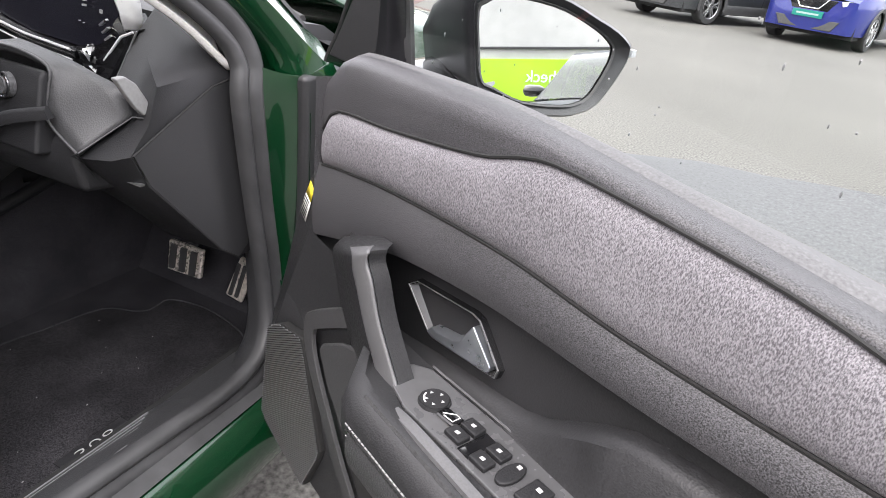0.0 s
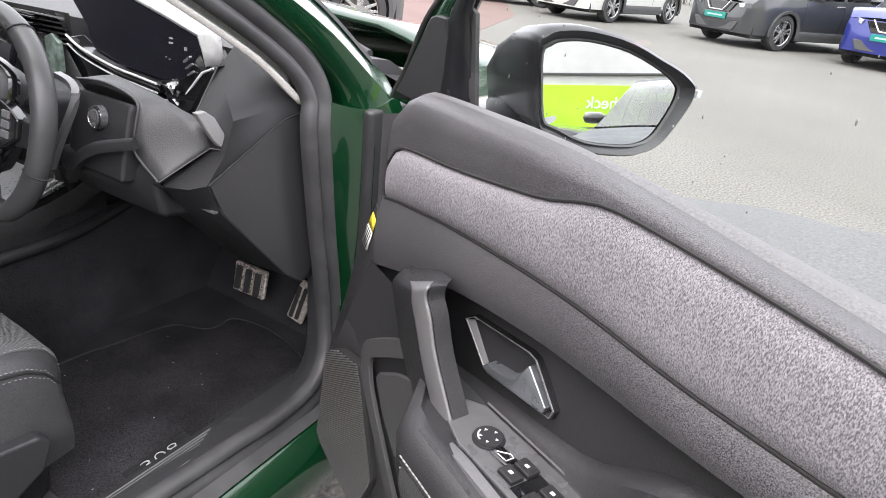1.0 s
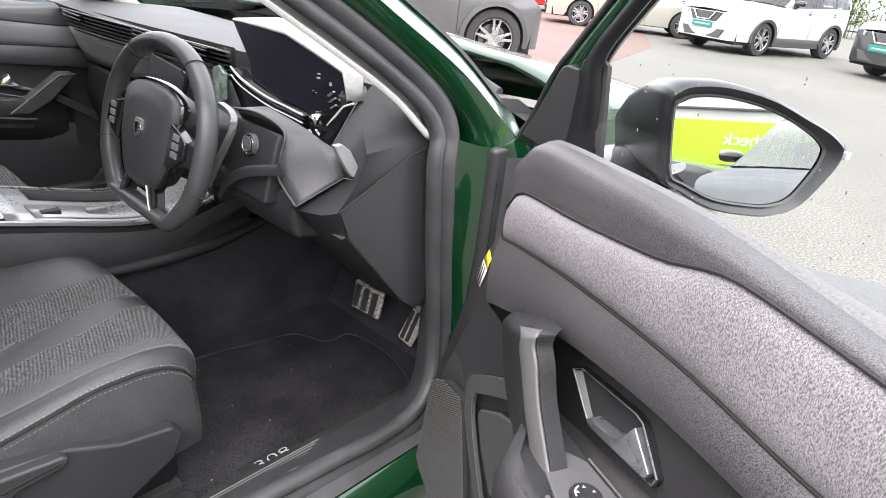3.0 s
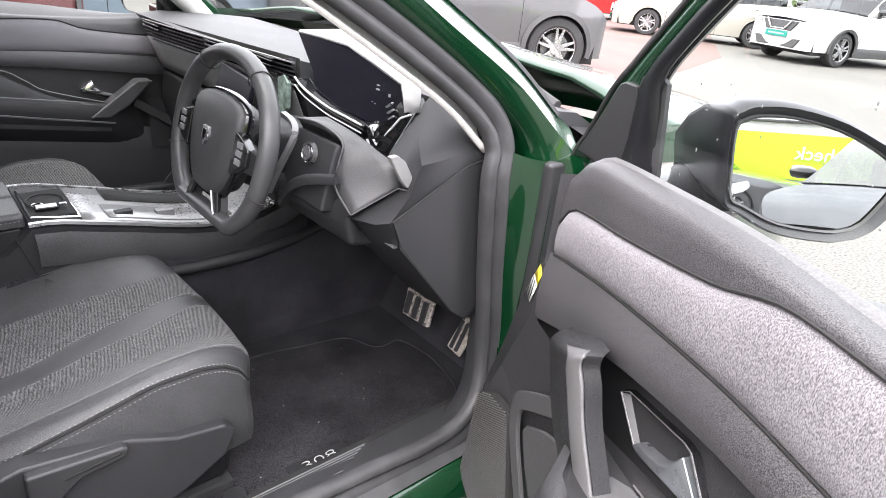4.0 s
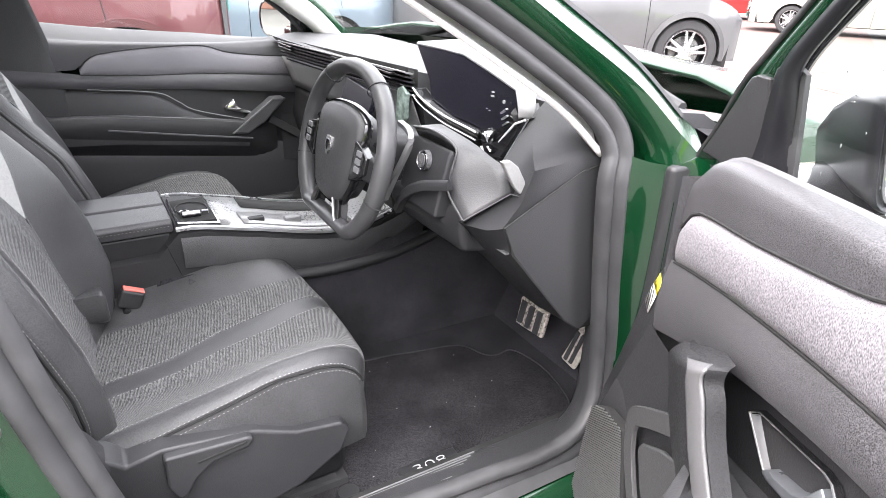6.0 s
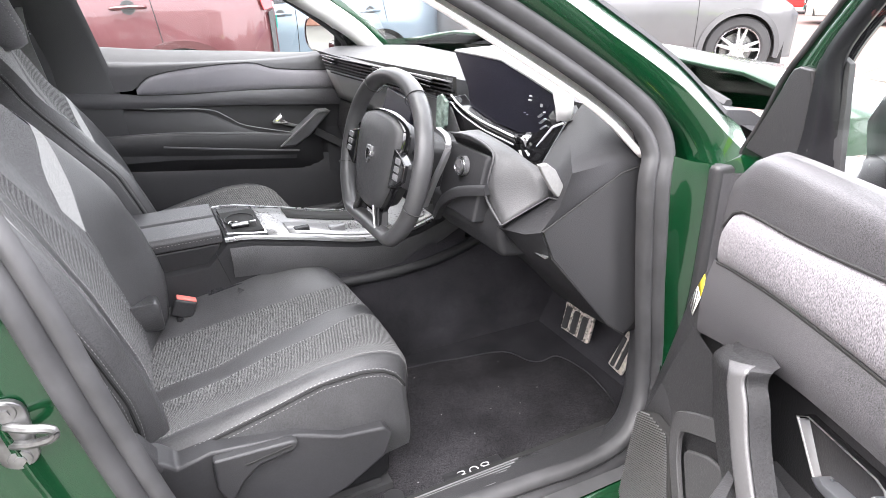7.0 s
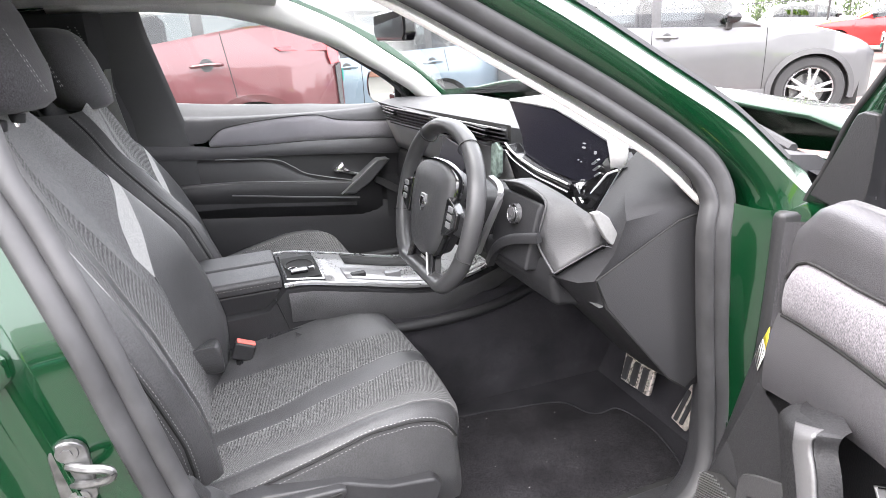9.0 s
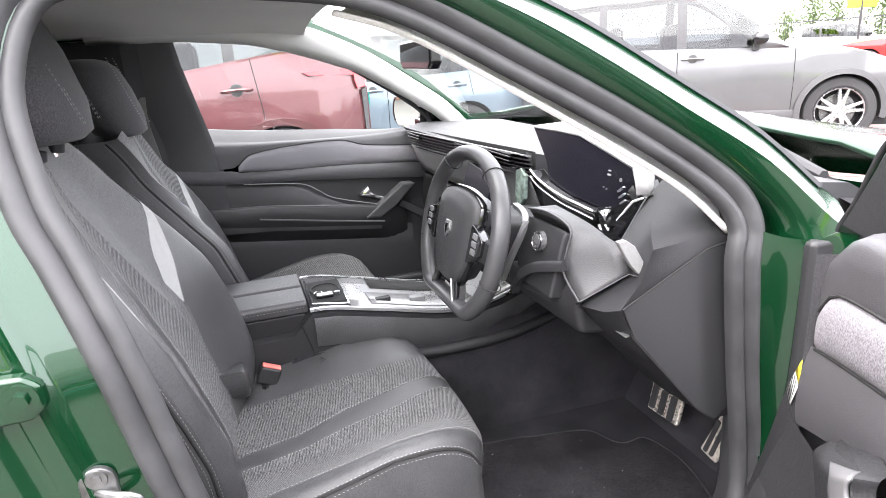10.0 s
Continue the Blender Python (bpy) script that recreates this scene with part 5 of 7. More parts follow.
    inner = [(0.036, 0.955), (0.037, 0.985), (0.037, 1.06), (0.040, 1.10), (0.085, 1.145), (0.15, 1.195), (0.23, 1.245), (0.32, 1.275), (0.42, 1.285), (0.6, 1.287), (0.9, 1.275)]
    if not near:
        sight = [(-0.03, 0.955), (-0.015, 0.985), (0.009, 1.003), (0.101, 1.06), (0.19, 1.115), (0.277, 1.165), (0.409, 1.21), (0.505, 1.24), (0.6, 1.266), (0.67, 1.272), (0.82, 1.286)]
        inner = [(u, z + 0.077 - 0.12 * u) for u, z in sight]
        outer = [(u - 0.09, z + 0.045) for u, z in inner]
    lean = lambda z: 0.03 - 0.2 * max(0.0, z - 1.0)
    a, b = smooth_path([(p[0], 0, p[1]) for p in outer], 4), smooth_path([(p[0], 0, p[1]) for p in inner], 4)

    def fr(q0, q1, y0, y1):
        return grid(range(len(a)), [0, 0.5, 1], lambda i, v: (a[i].x + (b[i].x - a[i].x) * (q0 + (q1 - q0) * v), lean(a[i].z) + y0 + (y1 - y0) * v, a[i].z + (b[i].z - a[i].z) * (q0 + (q1 - q0) * v)))
    add("frame_seal", fr(0.0, 0.06, 0.010, 0.002), RUBBER, smooth=60, solid=0.006)
    add("frame_paint", fr(0.065, 0.66, 0.008, 0.007), GREEN if near else SOFT, "dark green painted window frame", smooth=60, solid=0.003)
    add("frame_channel", fr(0.665, 0.97, 0.000, 0.004), HOUSING, smooth=60, solid=0.006)
    add("frame_outer", fr(0.0, 0.50, 0.040, 0.040), GLOSS, smooth=60, solid=0.008)
    add("quarter_trim", loft([[Vector((u, lean(z) + dy, z)) for u, z in ((-0.152, 0.965), (-0.100, 1.024), (-0.057, 1.070), (-0.048, 1.078), (-0.036, 1.082), (-0.013, 1.082), (-0.009, 1.03), (-0.007, 0.965))] for dy in (0.012, -0.002)]), PLASTIC, "black triangular mirror cover", bevel=0.003)
    add("window_post", loft([[Vector((u, lean(z) + dy, z)) for u, z in ((-0.007, 0.965), (-0.012, 1.083), (-0.006, 1.094), (0.010, 1.10), (0.008, 1.03), (0.010, 0.965))] for dy in (0.014, 0.001)]), PLASTIC, "grey window guide post", bevel=0.003)
    add("post_glint", loft([[Vector((u, lean(z) + dy, z)) for u, z in ((0.0105, 0.968), (0.008, 1.03), (0.0085, 1.088), (0.0145, 1.088), (0.0165, 1.03), (0.018, 0.968))] for dy in (0.012, 0.003)]), GREY_TRIM)
    add("glass_run", loft([[Vector((u, lean(z) + dy, z)) for u, z in ((0.0185, 0.965), (0.0155, 1.09), (0.03, 1.099), (0.041, 1.094), (0.041, 0.965))] for dy in (0.009, 0.003)]), RUBBER, bevel=0.001)
    add("rear_post", loft([[Vector((u, lean(z) + dy, z)) for u, z in ((0.90, 0.95), (0.84, 1.28), (0.93, 1.31), (0.99, 0.94))] for dy in (0.03, -0.01)]), GLOSS, bevel=0.004)
    pane = add("window_pane", grid(span(0.0, 1.0, 12), span(0, 1, 6), lambda t, v: (0.04 + 0.86 * t, lean(0.98 + 0.3 * v) + 0.012, 0.975 + v * (line_at([(0, 1.09), (0.06, 1.155), (0.14, 1.225), (0.21, 1.265), (0.31, 1.285), (1, 1.29)], 0.86 * t) - 0.975 - 0.0))), GLASS, "raised clear side window", smooth=60)
    pane.visible_shadow = False
    if near:
        wet, drips = random.Random(21), []
        for k in range(40):
            c, r = Vector((wet.uniform(0.05, 0.62), 0.0, wet.uniform(0.99, 1.13))), wet.uniform(0.0004, 0.0009)
            c.y = lean(c.z) + 0.0105
            n_ = wet.uniform(1.0, 3.2)
            drips.append(loft([[c + Vector((r * w * math.cos(a), -h * r, r * w * n_ * math.sin(a))) for a in (0, 1.05, 2.1, 3.14, 4.19, 5.24)] for h, w in ((0.0, 1.0), (0.5, 0.8), (0.8, 0.35))]))
        tagged(part("water_drop", moved(joined(*drips), m), WATER, pane, smooth=80), kind="stuff")
    return d, add


DOOR = Matrix(((0.898, 0.44, 0, 1.031), (-0.44, 0.898, 0, 0.236), (0, 0, 1, 0), (0, 0, 0, 1)))
door, on_door = build_door(DOOR, True)
FAR_DOOR = Matrix(((0, -1, 0, -0.735), (-1, 0, 0, 0.345), (0.12, 0, 1, -0.072), (0, 0, 0, 1)))
far_door, _on_far = build_door(FAR_DOOR, False)
FM = pose(-1.0, 0.335, 0.982, 0, 0, 24)
fshape = smooth_path([(-0.10, 0, -0.02), (-0.085, 0, 0.05), (0.0, 0, 0.066), (0.085, 0, 0.058), (0.10, 0, 0.0), (0.085, 0, -0.055), (-0.06, 0, -0.058)], 4, True)
far_mirror = part("wing_mirror", moved(loft([[Vector((p.x * k, y, p.z * k)) for p in fshape] for y, k in ((0.008, 0.95), (0.0, 1.03), (0.004, 1.12), (0.04, 1.15), (0.09, 0.95), (0.12, 0.5))]), FM), GLOSS, far_door, "gloss black door mirror", smooth=60)
part("mirror_glass", moved(loft([[Vector((p.x, y, p.z)) for p in fshape] for y in (0.002, 0.005)]), FM), MIRROR, far_mirror, smooth=20)
part("mirror_arm", box(-0.93, -0.85, 0.33, 0.40, 0.93, 0.965), GLOSS, far_mirror, bevel=0.012)

# switches on the armrest
panel = on_door("switch_panel", prism([(0.222, -0.088), (0.222, -0.066), (0.24, -0.053), (0.345, -0.046), (0.60, -0.046), (0.62, -0.10), (0.379, -0.104), (0.273, -0.110), (0.24, -0.102)], "z", 0.731, 0.7365), CUP, "satin black switch panel", bevel=0.002)


def on_panel(name, shape, mat, **k):
    return part(name, moved(shape, DOOR), mat, door, **k)


on_panel("panel_line", sweep([Vector((0.238, -0.0505, 0.7372)), Vector((0.345, -0.0435, 0.7372)), Vector((0.60, -0.0435, 0.7372))], circle(0.0012, 5)), SATIN)
on_panel("mirror_dial", joined(disc((0.280, -0.080, 0.7365), (0, 0, 1), 0.0165, 0.002, 28, 0.0155), disc((0.280, -0.080, 0.7385), (0, 0, 1), 0.0145, 0.0015, 28, 0.0140)), SOFT)
for k in range(5):
    q = 1.2566 * k + 0.4
    on_panel("dial_mark", disc((0.280 + 0.0085 * math.cos(q), -0.080 + 0.0085 * math.sin(q), 0.7401), (0, 0, 1), 0.002, 0.0004, 3), ICON)
on_panel("dial_arc", sweep([Vector((0.280 + 0.0108 * math.cos(q), -0.080 + 0.0108 * math.sin(q), 0.7402)) for q in span(3.4, 4.7, 8)], circle(0.0009, 4)), ICON)
on_panel("mirror_fold_switch", prism([(0.295, -0.091), (0.318, -0.088), (0.318, -0.073), (0.295, -0.076)], "z", 0.7365, 0.7405), GLOSS, bevel=0.002)
on_panel("switch_glyph", sweep([Vector((0.300, -0.086, 0.741)), Vector((0.309, -0.0765, 0.741)), Vector((0.314, -0.0765, 0.741)), Vector((0.314, -0.0855, 0.741)), Vector((0.303, -0.087, 0.741))], circle(0.0008, 4)), ICON)
for u, w, lab in ((0.3275, -0.0905, 0), (0.3285, -0.0725, 0), (0.3625, -0.091, 0), (0.3635, -0.0725, 0)):
    on_panel("window_switch", prism([(u - 0.010, w - 0.008), (u + 0.010, w - 0.007), (u + 0.010, w + 0.008), (u - 0.010, w + 0.007)], "z", 0.736, 0.742), SOFT, bevel=0.0018)
    on_panel("window_mark", joined(prism([(u - 0.0022, w - 0.002), (u + 0.0022, w - 0.0014), (u + 0.0022, w + 0.002), (u - 0.0022, w + 0.0014)], "z", 0.742, 0.7424)), ICON)
on_panel("switch_well", prism([(0.338, -0.099), (0.353, -0.099), (0.353, -0.064), (0.338, -0.064)], "z", 0.734, 0.7368), GLOSS)
on_panel("lock_switch", prism([(0.386 + 0.011 * math.cos(q) * 0.8, -0.079 + 0.017 * math.sin(q)) for q in span(0, 5.89, 16)], "z", 0.736, 0.7405), SOFT, bevel=0.0018)
on_panel("lock_mark", prism([(0.384, -0.071), (0.388, -0.071), (0.388, -0.067), (0.384, -0.067)], "z", 0.7405, 0.741), ICON)
on_panel("window_lock_switch", prism([(0.402, -0.092), (0.422, -0.091), (0.422, -0.062), (0.402, -0.063)], "z", 0.736, 0.741), SOFT, bevel=0.0018)
on_panel("lock_mark", prism([(0.410, -0.074), (0.415, -0.074), (0.415, -0.070), (0.410, -0.070)], "z", 0.741, 0.7414), ICON)

# sticker on the door's front edge
for mat, z0, z1, nm in ((WHITE_STICKER, 0.735, 0.772, "warning_sticker"), (YELLOW, 0.772, 0.795, "sticker_top")):
    st = part(nm, moved(joined(grid([0, 1], [z0, z1], lambda v, z: Vector(shut_face(0.52 + 0.36 * v, z)) + Vector((-0.001, -0.0015, 0)))), DOOR), mat, door, solid=0.0008)
part("sticker_print", moved(joined(*[grid([0.1, 0.9], [z, z + 0.0028], lambda v, q: Vector(shut_face(0.52 + 0.36 * v, q)) + Vector((-0.0018, -0.0026, 0))) for z in span(0.738, 0.766, 6)]), DOOR), INK, door)

# wing mirror on the open door: it looks along the door
GL, GR = Vector((0.098, 0.07, 0)), Vector((0.151, 0.237, 0))
MIRROR_N = Vector((0.953, -0.302, 0)).normalized()
MSHAPE = [(0.01, 1.061), (0.053, 1.07), (0.13, 1.0755), (0.33, 1.077), (0.61, 1.069), (0.87, 1.051), (0.98, 1.038), (1.0, 1.03), (0.98, 1.014), (0.896, 0.986), (0.845, 0.976), (0.79, 0.971), (0.67, 0.967), (0.38, 0.97), (0.165, 0.984), (0.075, 0.9915), (0.04, 1.018)]
MC = (0.5, 1.02)


def mirror_ring(k, back, tip=0.0, tall=1.0, slide=0.0, sink=0.0):
    out = []
    for a, z in [(q.x, q.y) for q in smooth_path([(p[0], p[1], 0) for p in MSHAPE], 3, True)]:
        aa, zz = MC[0] + (a - MC[0]) * k, MC[1] + (z - MC[1]) * k * tall
        if aa > 0.8:
            aa += tip * (aa - 0.8)
        out.append(GL + (GR - GL) * (aa + slide) + Vector((0, 0, zz - sink)) - MIRROR_N * (back + (zz - MC[1]) * 0.125))
    return out


shell = on_door("wing_mirror", loft([mirror_ring(1.03, 0.004, 0.2), mirror_ring(1.10, -0.004, 0.30, 1.09), mirror_ring(1.13, 0.002, 0.35, 1.12), mirror_ring(1.13, 0.025, 0.3, 1.12), mirror_ring(1.08, 0.075, 0.15, 1.10, -0.03, 0.004), mirror_ring(0.93, 0.13, 0.0, 1.0, -0.08, 0.014), mirror_ring(0.66, 0.185, 0.0, 0.85, -0.16, 0.03), mirror_ring(0.3, 0.215, 0.0, 0.6, -0.24, 0.042)], True, True), HOUSING, "gloss black door mirror", smooth=60)
part("mirror_glass", moved(loft([mirror_ring(1.0, 0.002), mirror_ring(1.0, 0.005)]), DOOR), MIRROR, shell, "clean mirror glass", smooth=20)
part("mirror_rim", moved(loft([mirror_ring(1.0, 0.0), mirror_ring(1.035, -0.002), mirror_ring(1.05, 0.004)], True, False), DOOR), RUBBER, shell)
part("mirror_arm", moved(loft([[Vector((0.0 + c[0], 0.055 + q, 0.955 + c[1] + 0.1 * q)) for c in circle(0.075 * k, 12, 0.03)] for q, k in ((-0.02, 1.0), (0.04, 0.95), (0.08, 0.9), (0.13, 0.7))]), DOOR), GLOSS, shell, smooth=60)
part("turn_lamp", moved(box(0.0, 0.006, 0, 0.008, 0, 0.008), DOOR @ Matrix.Translation(GL + (GR - GL) * 1.125 + Vector((0, 0, 1.026)))), LAMP, shell)

drops = random.Random(3)
beads = []
for k in range(60):
    i, q = drops.randrange(len(mirror_ring(1.0, 0.0))), drops.uniform(0.024, 0.074)
    f = min(1.0, max(0.0, (q - 0.025) / 0.05))
    p = mirror_ring(1.128 - 0.05 * f, q, 0.3 - 0.15 * f, 1.118 - 0.02 * f, -0.03 * f, 0.004 * f)[i]
    if p.z > 1.03:
        r = drops.uniform(0.0006, 0.0014)
        beads.append(loft([[p + Vector((r * w * math.cos(a), r * w * math.sin(a), h * r)) for a in (0, 1.05, 2.1, 3.14, 4.19, 5.24)] for h, w in ((-0.6, 0.9), (0.1, 1.0), (0.6, 0.6))]))
tagged(part("rain_drop", moved(joined(*beads), DOOR), WATER, shell, smooth=80), kind="stuff")

# ---- dashboard ----
dash = part("dashboard", loft([[Vector((x, *p)) for p in ((0.245 + 0.02 * math.sin(x * 2), 0.955 + 0.02 * (x > 0.15) + 0.0 * x), (0.30, 0.964), (0.42, 0.962), (0.60, 0.95), (0.66, 0.92), (0.66, 0.62), (0.45, 0.60), (0.36, 0.66), (0.33, 0.74), (0.31, 0.80), (0.295, 0.875))] for x in (-0.715, -0.55, -0.3, -0.1, 0.1, 0.205)]), DASH, car, "soft black dashboard with a louvred vent band", smooth=45)
part("dash_core", loft([[Vector((x, y, z)) for y, z in ((0.345, 0.86), (0.345, 0.965), (0.40, 0.975), (0.60, 0.95), (0.66, 0.92), (0.66, 0.62), (0.40, 0.70))] for x in (0.20, 0.45, 0.70)]), DASH, dash, smooth=40)
# louvred band
for k in range(6):
    z, y = 0.948 - 0.0098 * k, 0.242 + 0.003 * k
    part("louvre", sweep([Vector((x, y + 0.02 * math.sin(x * 2), z + 0.02 * (x + 0.6) / 0.8)) for x in span(-0.62, 0.215, 14)], [(-0.012, -0.0022), (0.012, -0.0012), (0.012, 0.0012), (-0.012, 0.0022)], up=(0, 0.25, 1)), GREY_TRIM if k in (0, 5) else SOFT, dash)
part("louvre_back", grid(span(-0.63, 0.22, 8), [0, 1], lambda x, v: (x, 0.262 + 0.02 * math.sin(x * 2), 0.955 - 0.065 * v + 0.02 * (x + 0.6) / 0.8)), UNDER, dash)
for x0, x1 in ((-0.60, -0.47), (-0.17, -0.03), (0.03, 0.17)):
    part("air_vent", joined(*[box(x0, x1, 0.228 + 0.02 * math.sin(x0 * 2), 0.24 + 0.02 * math.sin(x0 * 2), z, z + 0.004) for z in (0.944 + 0.02 * (x0 + 0.6) / 0.8, 0.934 + 0.02 * (x0 + 0.6) / 0.8)]), GLOSS, dash, bevel=0.001)
part("dash_band", grid(span(-0.69, 0.20, 10), [0, 0.3, 0.7, 1], lambda x, v: (x, 0.262 + 0.035 * v + 0.012 * math.sin(x * 2), 0.895 - 0.095 * v + 0.02 * (x + 0.6) / 0.8)), PILLAR, dash, "grey cloth-look dashboard band", smooth=60, solid=0.004)
part("glovebox", loft([[Vector((x, y, z)) for y, z in ((0.285, 0.79), (0.27, 0.70), (0.30, 0.58), (0.42, 0.50), (0.6, 0.50), (0.6, 0.8))] for x in (-0.70, -0.12)]), SOFT, dash, bevel=0.012)
part("centre_column", loft([[Vector((x, y, z)) for y, z in ((0.27, 0.80), (0.25, 0.70), (0.26, 0.60), (0.45, 0.50), (0.6, 0.50), (0.6, 0.85))] for x in (-0.13, 0.13)]), SOFT, dash, bevel=0.012)
screen_ = part("centre_screen", box(-0.125, 0.125, -0.006, 0.006, -0.052, 0.052), SCREEN, dash, "dark centre touchscreen", bevel=0.004)
screen_.matrix_basis = pose(0.005, 0.215, 0.862, -18, 0, -8)
for k in range(7):
    t_ = part("toggle_key", box(-0.014, 0.014, -0.012, 0.012, -0.006, 0.006), GLOSS, dash, bevel=0.003)
    t_.matrix_basis = pose(-0.105 + 0.034 * k, 0.225, 0.785, -30)

# instrument binnacle: slim hood, display and the faceted gloss surround
# dark plastic hood; the sky it reflects is painted in as a pale base
HOOD_SHEEN = material("hood_with_sky_sheen", (0.30, 0.30, 0.305), 0.35, grain=120, grain_amount=0.06, stain=0.05)
LIP = [Vector(p) for p in ((0.211, 0.271, 1.028), (0.290, 0.280, 1.027), (0.373, 0.286, 1.024), (0.460, 0.290, 1.003), (0.540, 0.292, 0.983), (0.553, 0.289, 0.962), (0.566, 0.284, 0.940))]
BRIM = [Vector(p) for p in ((0.205, 0.380, 1.030), (0.290, 0.372, 1.034), (0.385, 0.352, 1.028), (0.480, 0.338, 1.008), (0.566, 0.318, 0.986), (0.584, 0.306, 0.958), (0.586, 0.300, 0.940))]
up_ = Vector((0, -0.002, 0.004))
binnacle = part("instrument_hood", grid(range(7), [0, 0.06, 0.5, 1.0], lambda i, v: LIP[i] + up_ * (1 if v else 0.2) + (BRIM[i] - LIP[i]) * v), HOOD_SHEEN, dash, "smooth dark instrument hood, its sky sheen put into a pale colour", smooth=25, solid=0.006)
DISPLAY = [(0.211, 0.271, 1.028), (0.373, 0.286, 1.024), (0.540, 0.292, 0.983), (0.552, 0.289, 0.963), (0.545, 0.280, 0.930), (0.520, 0.273, 0.912), (0.480, 0.266, 0.905), (0.380, 0.258, 0.912), (0.305, 0.256, 0.930), (0.284, 0.262, 0.965)]
shrink = lambda p, y: Vector((0.42 + (p[0] - 0.42) * 0.99, p[1] + y, 0.965 + (p[2] - 0.965) * 0.97))
part("display", loft([[shrink(p, 0.001) for p in DISPLAY], [shrink(p, 0.02) for p in DISPLAY]]), SCREEN, dash, "dark instrument display, switched off", smooth=20)
for x, z, w, h in ((0.490, 0.974, 0.006, 0.0016), (0.491, 0.967, 0.007, 0.0022), (0.526, 0.963, 0.0035, 0.0045), (0.484, 0.944, 0.0016, 0.001), (0.493, 0.942, 0.0016, 0.001)):
    y = 0.2905 - (0.983 - z) * 0.25 - (0.54 - x) * 0.05
    part("display_glyph", box(x - 0.55 * w, x + 0.55 * w, y - 0.007, y - 0.004, z - 0.6 * h, z + 0.6 * h), STITCH, dash)
CHIN = smooth_path([(0.258, 0.250, 0.940), (0.300, 0.248, 0.925), (0.380, 0.252, 0.908), (0.440, 0.256, 0.902), (0.490, 0.258, 0.898)], 5)
part("display_chin", sweep(CHIN, [(-0.020, -0.010), (0.006, -0.010), (0.008, 0.004), (-0.020, 0.006)]), GLOSS, dash, "gloss black display chin", bevel=0.002)
for dz, r in ((0.006, 0.0022), (-0.009, 0.0016)):
    part("chin_edge", sweep([p + Vector((0, -0.012, dz)) for p in CHIN], circle(r, 6)), BRIGHT, dash)
VENT = [(0.552, 0.286, 0.958), (0.545, 0.277, 0.930), (0.518, 0.270, 0.912), (0.478, 0.264, 0.906), (0.498, 0.260, 0.880), (0.519, 0.257, 0.857), (0.563, 0.262, 0.867), (0.598, 0.285, 0.948), (0.572, 0.285, 0.936)]
vent = part("side_vent", loft([[Vector(p) + Vector((0, 0.05, 0.004)) for p in VENT], [Vector(p) for p in VENT], [Vector((0.540 + (p[0] - 0.540) * 0.82, p[1] - 0.008, 0.905 + (p[2] - 0.905) * 0.82)) for p in VENT]]), GLOSS, dash, "faceted gloss black side vent", smooth=15)
shard = random.Random(11)
for k in range(11):
    c = Vector((0.505 + 0.033 * shard.random(), 0.252 + 0.004 * shard.random(), 0.872 + 0.036 * shard.random()))
    a_, b_ = Vector((shard.uniform(-0.010, 0.010), -0.003, shard.uniform(0.004, 0.011))), Vector((shard.uniform(0.002, 0.006), -0.004, shard.uniform(-0.004, 0.002)))
    part("vent_facet", loft([[c - a_, c + b_, c + a_, c - b_ * 0.4], [c - a_ + Vector((0, 0.01, 0)), c + b_ + Vector((0, 0.01, 0)), c + a_ + Vector((0, 0.01, 0)), c - b_ * 0.4 + Vector((0, 0.01, 0))]]), (BRIGHT, GLOSS, CHROME)[k % 3], vent, smooth=10)
for k in range(3):
    part("vent_blade", sweep([Vector((0.533 + 0.004 * k, 0.270, 0.945 - 0.010 * k)), Vector((0.546 + 0.003 * k, 0.272, 0.955 - 0.011 * k))], [(-0.003, -0.0014), (0.003, -0.0014), (0.003, 0.0014), (-0.003, 0.0014)]), SILVER, vent)
part("vent_edge", sweep([Vector(p) + Vector((0, -0.006, 0)) for p in ((0.592, 0.284, 0.944), (0.570, 0.280, 0.934), (0.548, 0.272, 0.905), (0.528, 0.260, 0.872))], circle(0.0022, 6)), BRIGHT, vent)
part("vent_edge", sweep([Vector(p) + Vector((0, -0.004, 0)) for p in ((0.598, 0.284, 0.946), (0.565, 0.262, 0.868))], circle(0.0014, 6)), GREY_TRIM, vent)

# grey panel added in place of the light reflected by the centre screen
part("screen_sheen_panel", loft([[Vector((-0.02, y, 0.905)), Vector((0.06, y, 0.926)), Vector((0.150, y - 0.004, 0.934)), Vector((0.152, y - 0.004, 0.84)), Vector((0.07, y, 0.832))] for y in (0.258, 0.272)]), GREY_TRIM, dash, "satin grey panel standing in for light mirrored in the centre screen", bevel=0.004)
part("screen_wing", loft([[Vector((0.170, y, 0.930)), Vector((0.196, y, 0.940)), Vector((0.214, y, 0.925)), Vector((0.208, y, 0.87)), Vector((0.178, y, 0.842)), Vector((0.162, y, 0.86))] for y in (0.245, 0.256)]), material("pale_green_glass_edge", (0.22, 0.28, 0.25), 0.15, grain=80, grain_amount=0.3, stain=0.2, stain_scale=40), dash, "pale greenish glass edge of the screen", bevel=0.003)

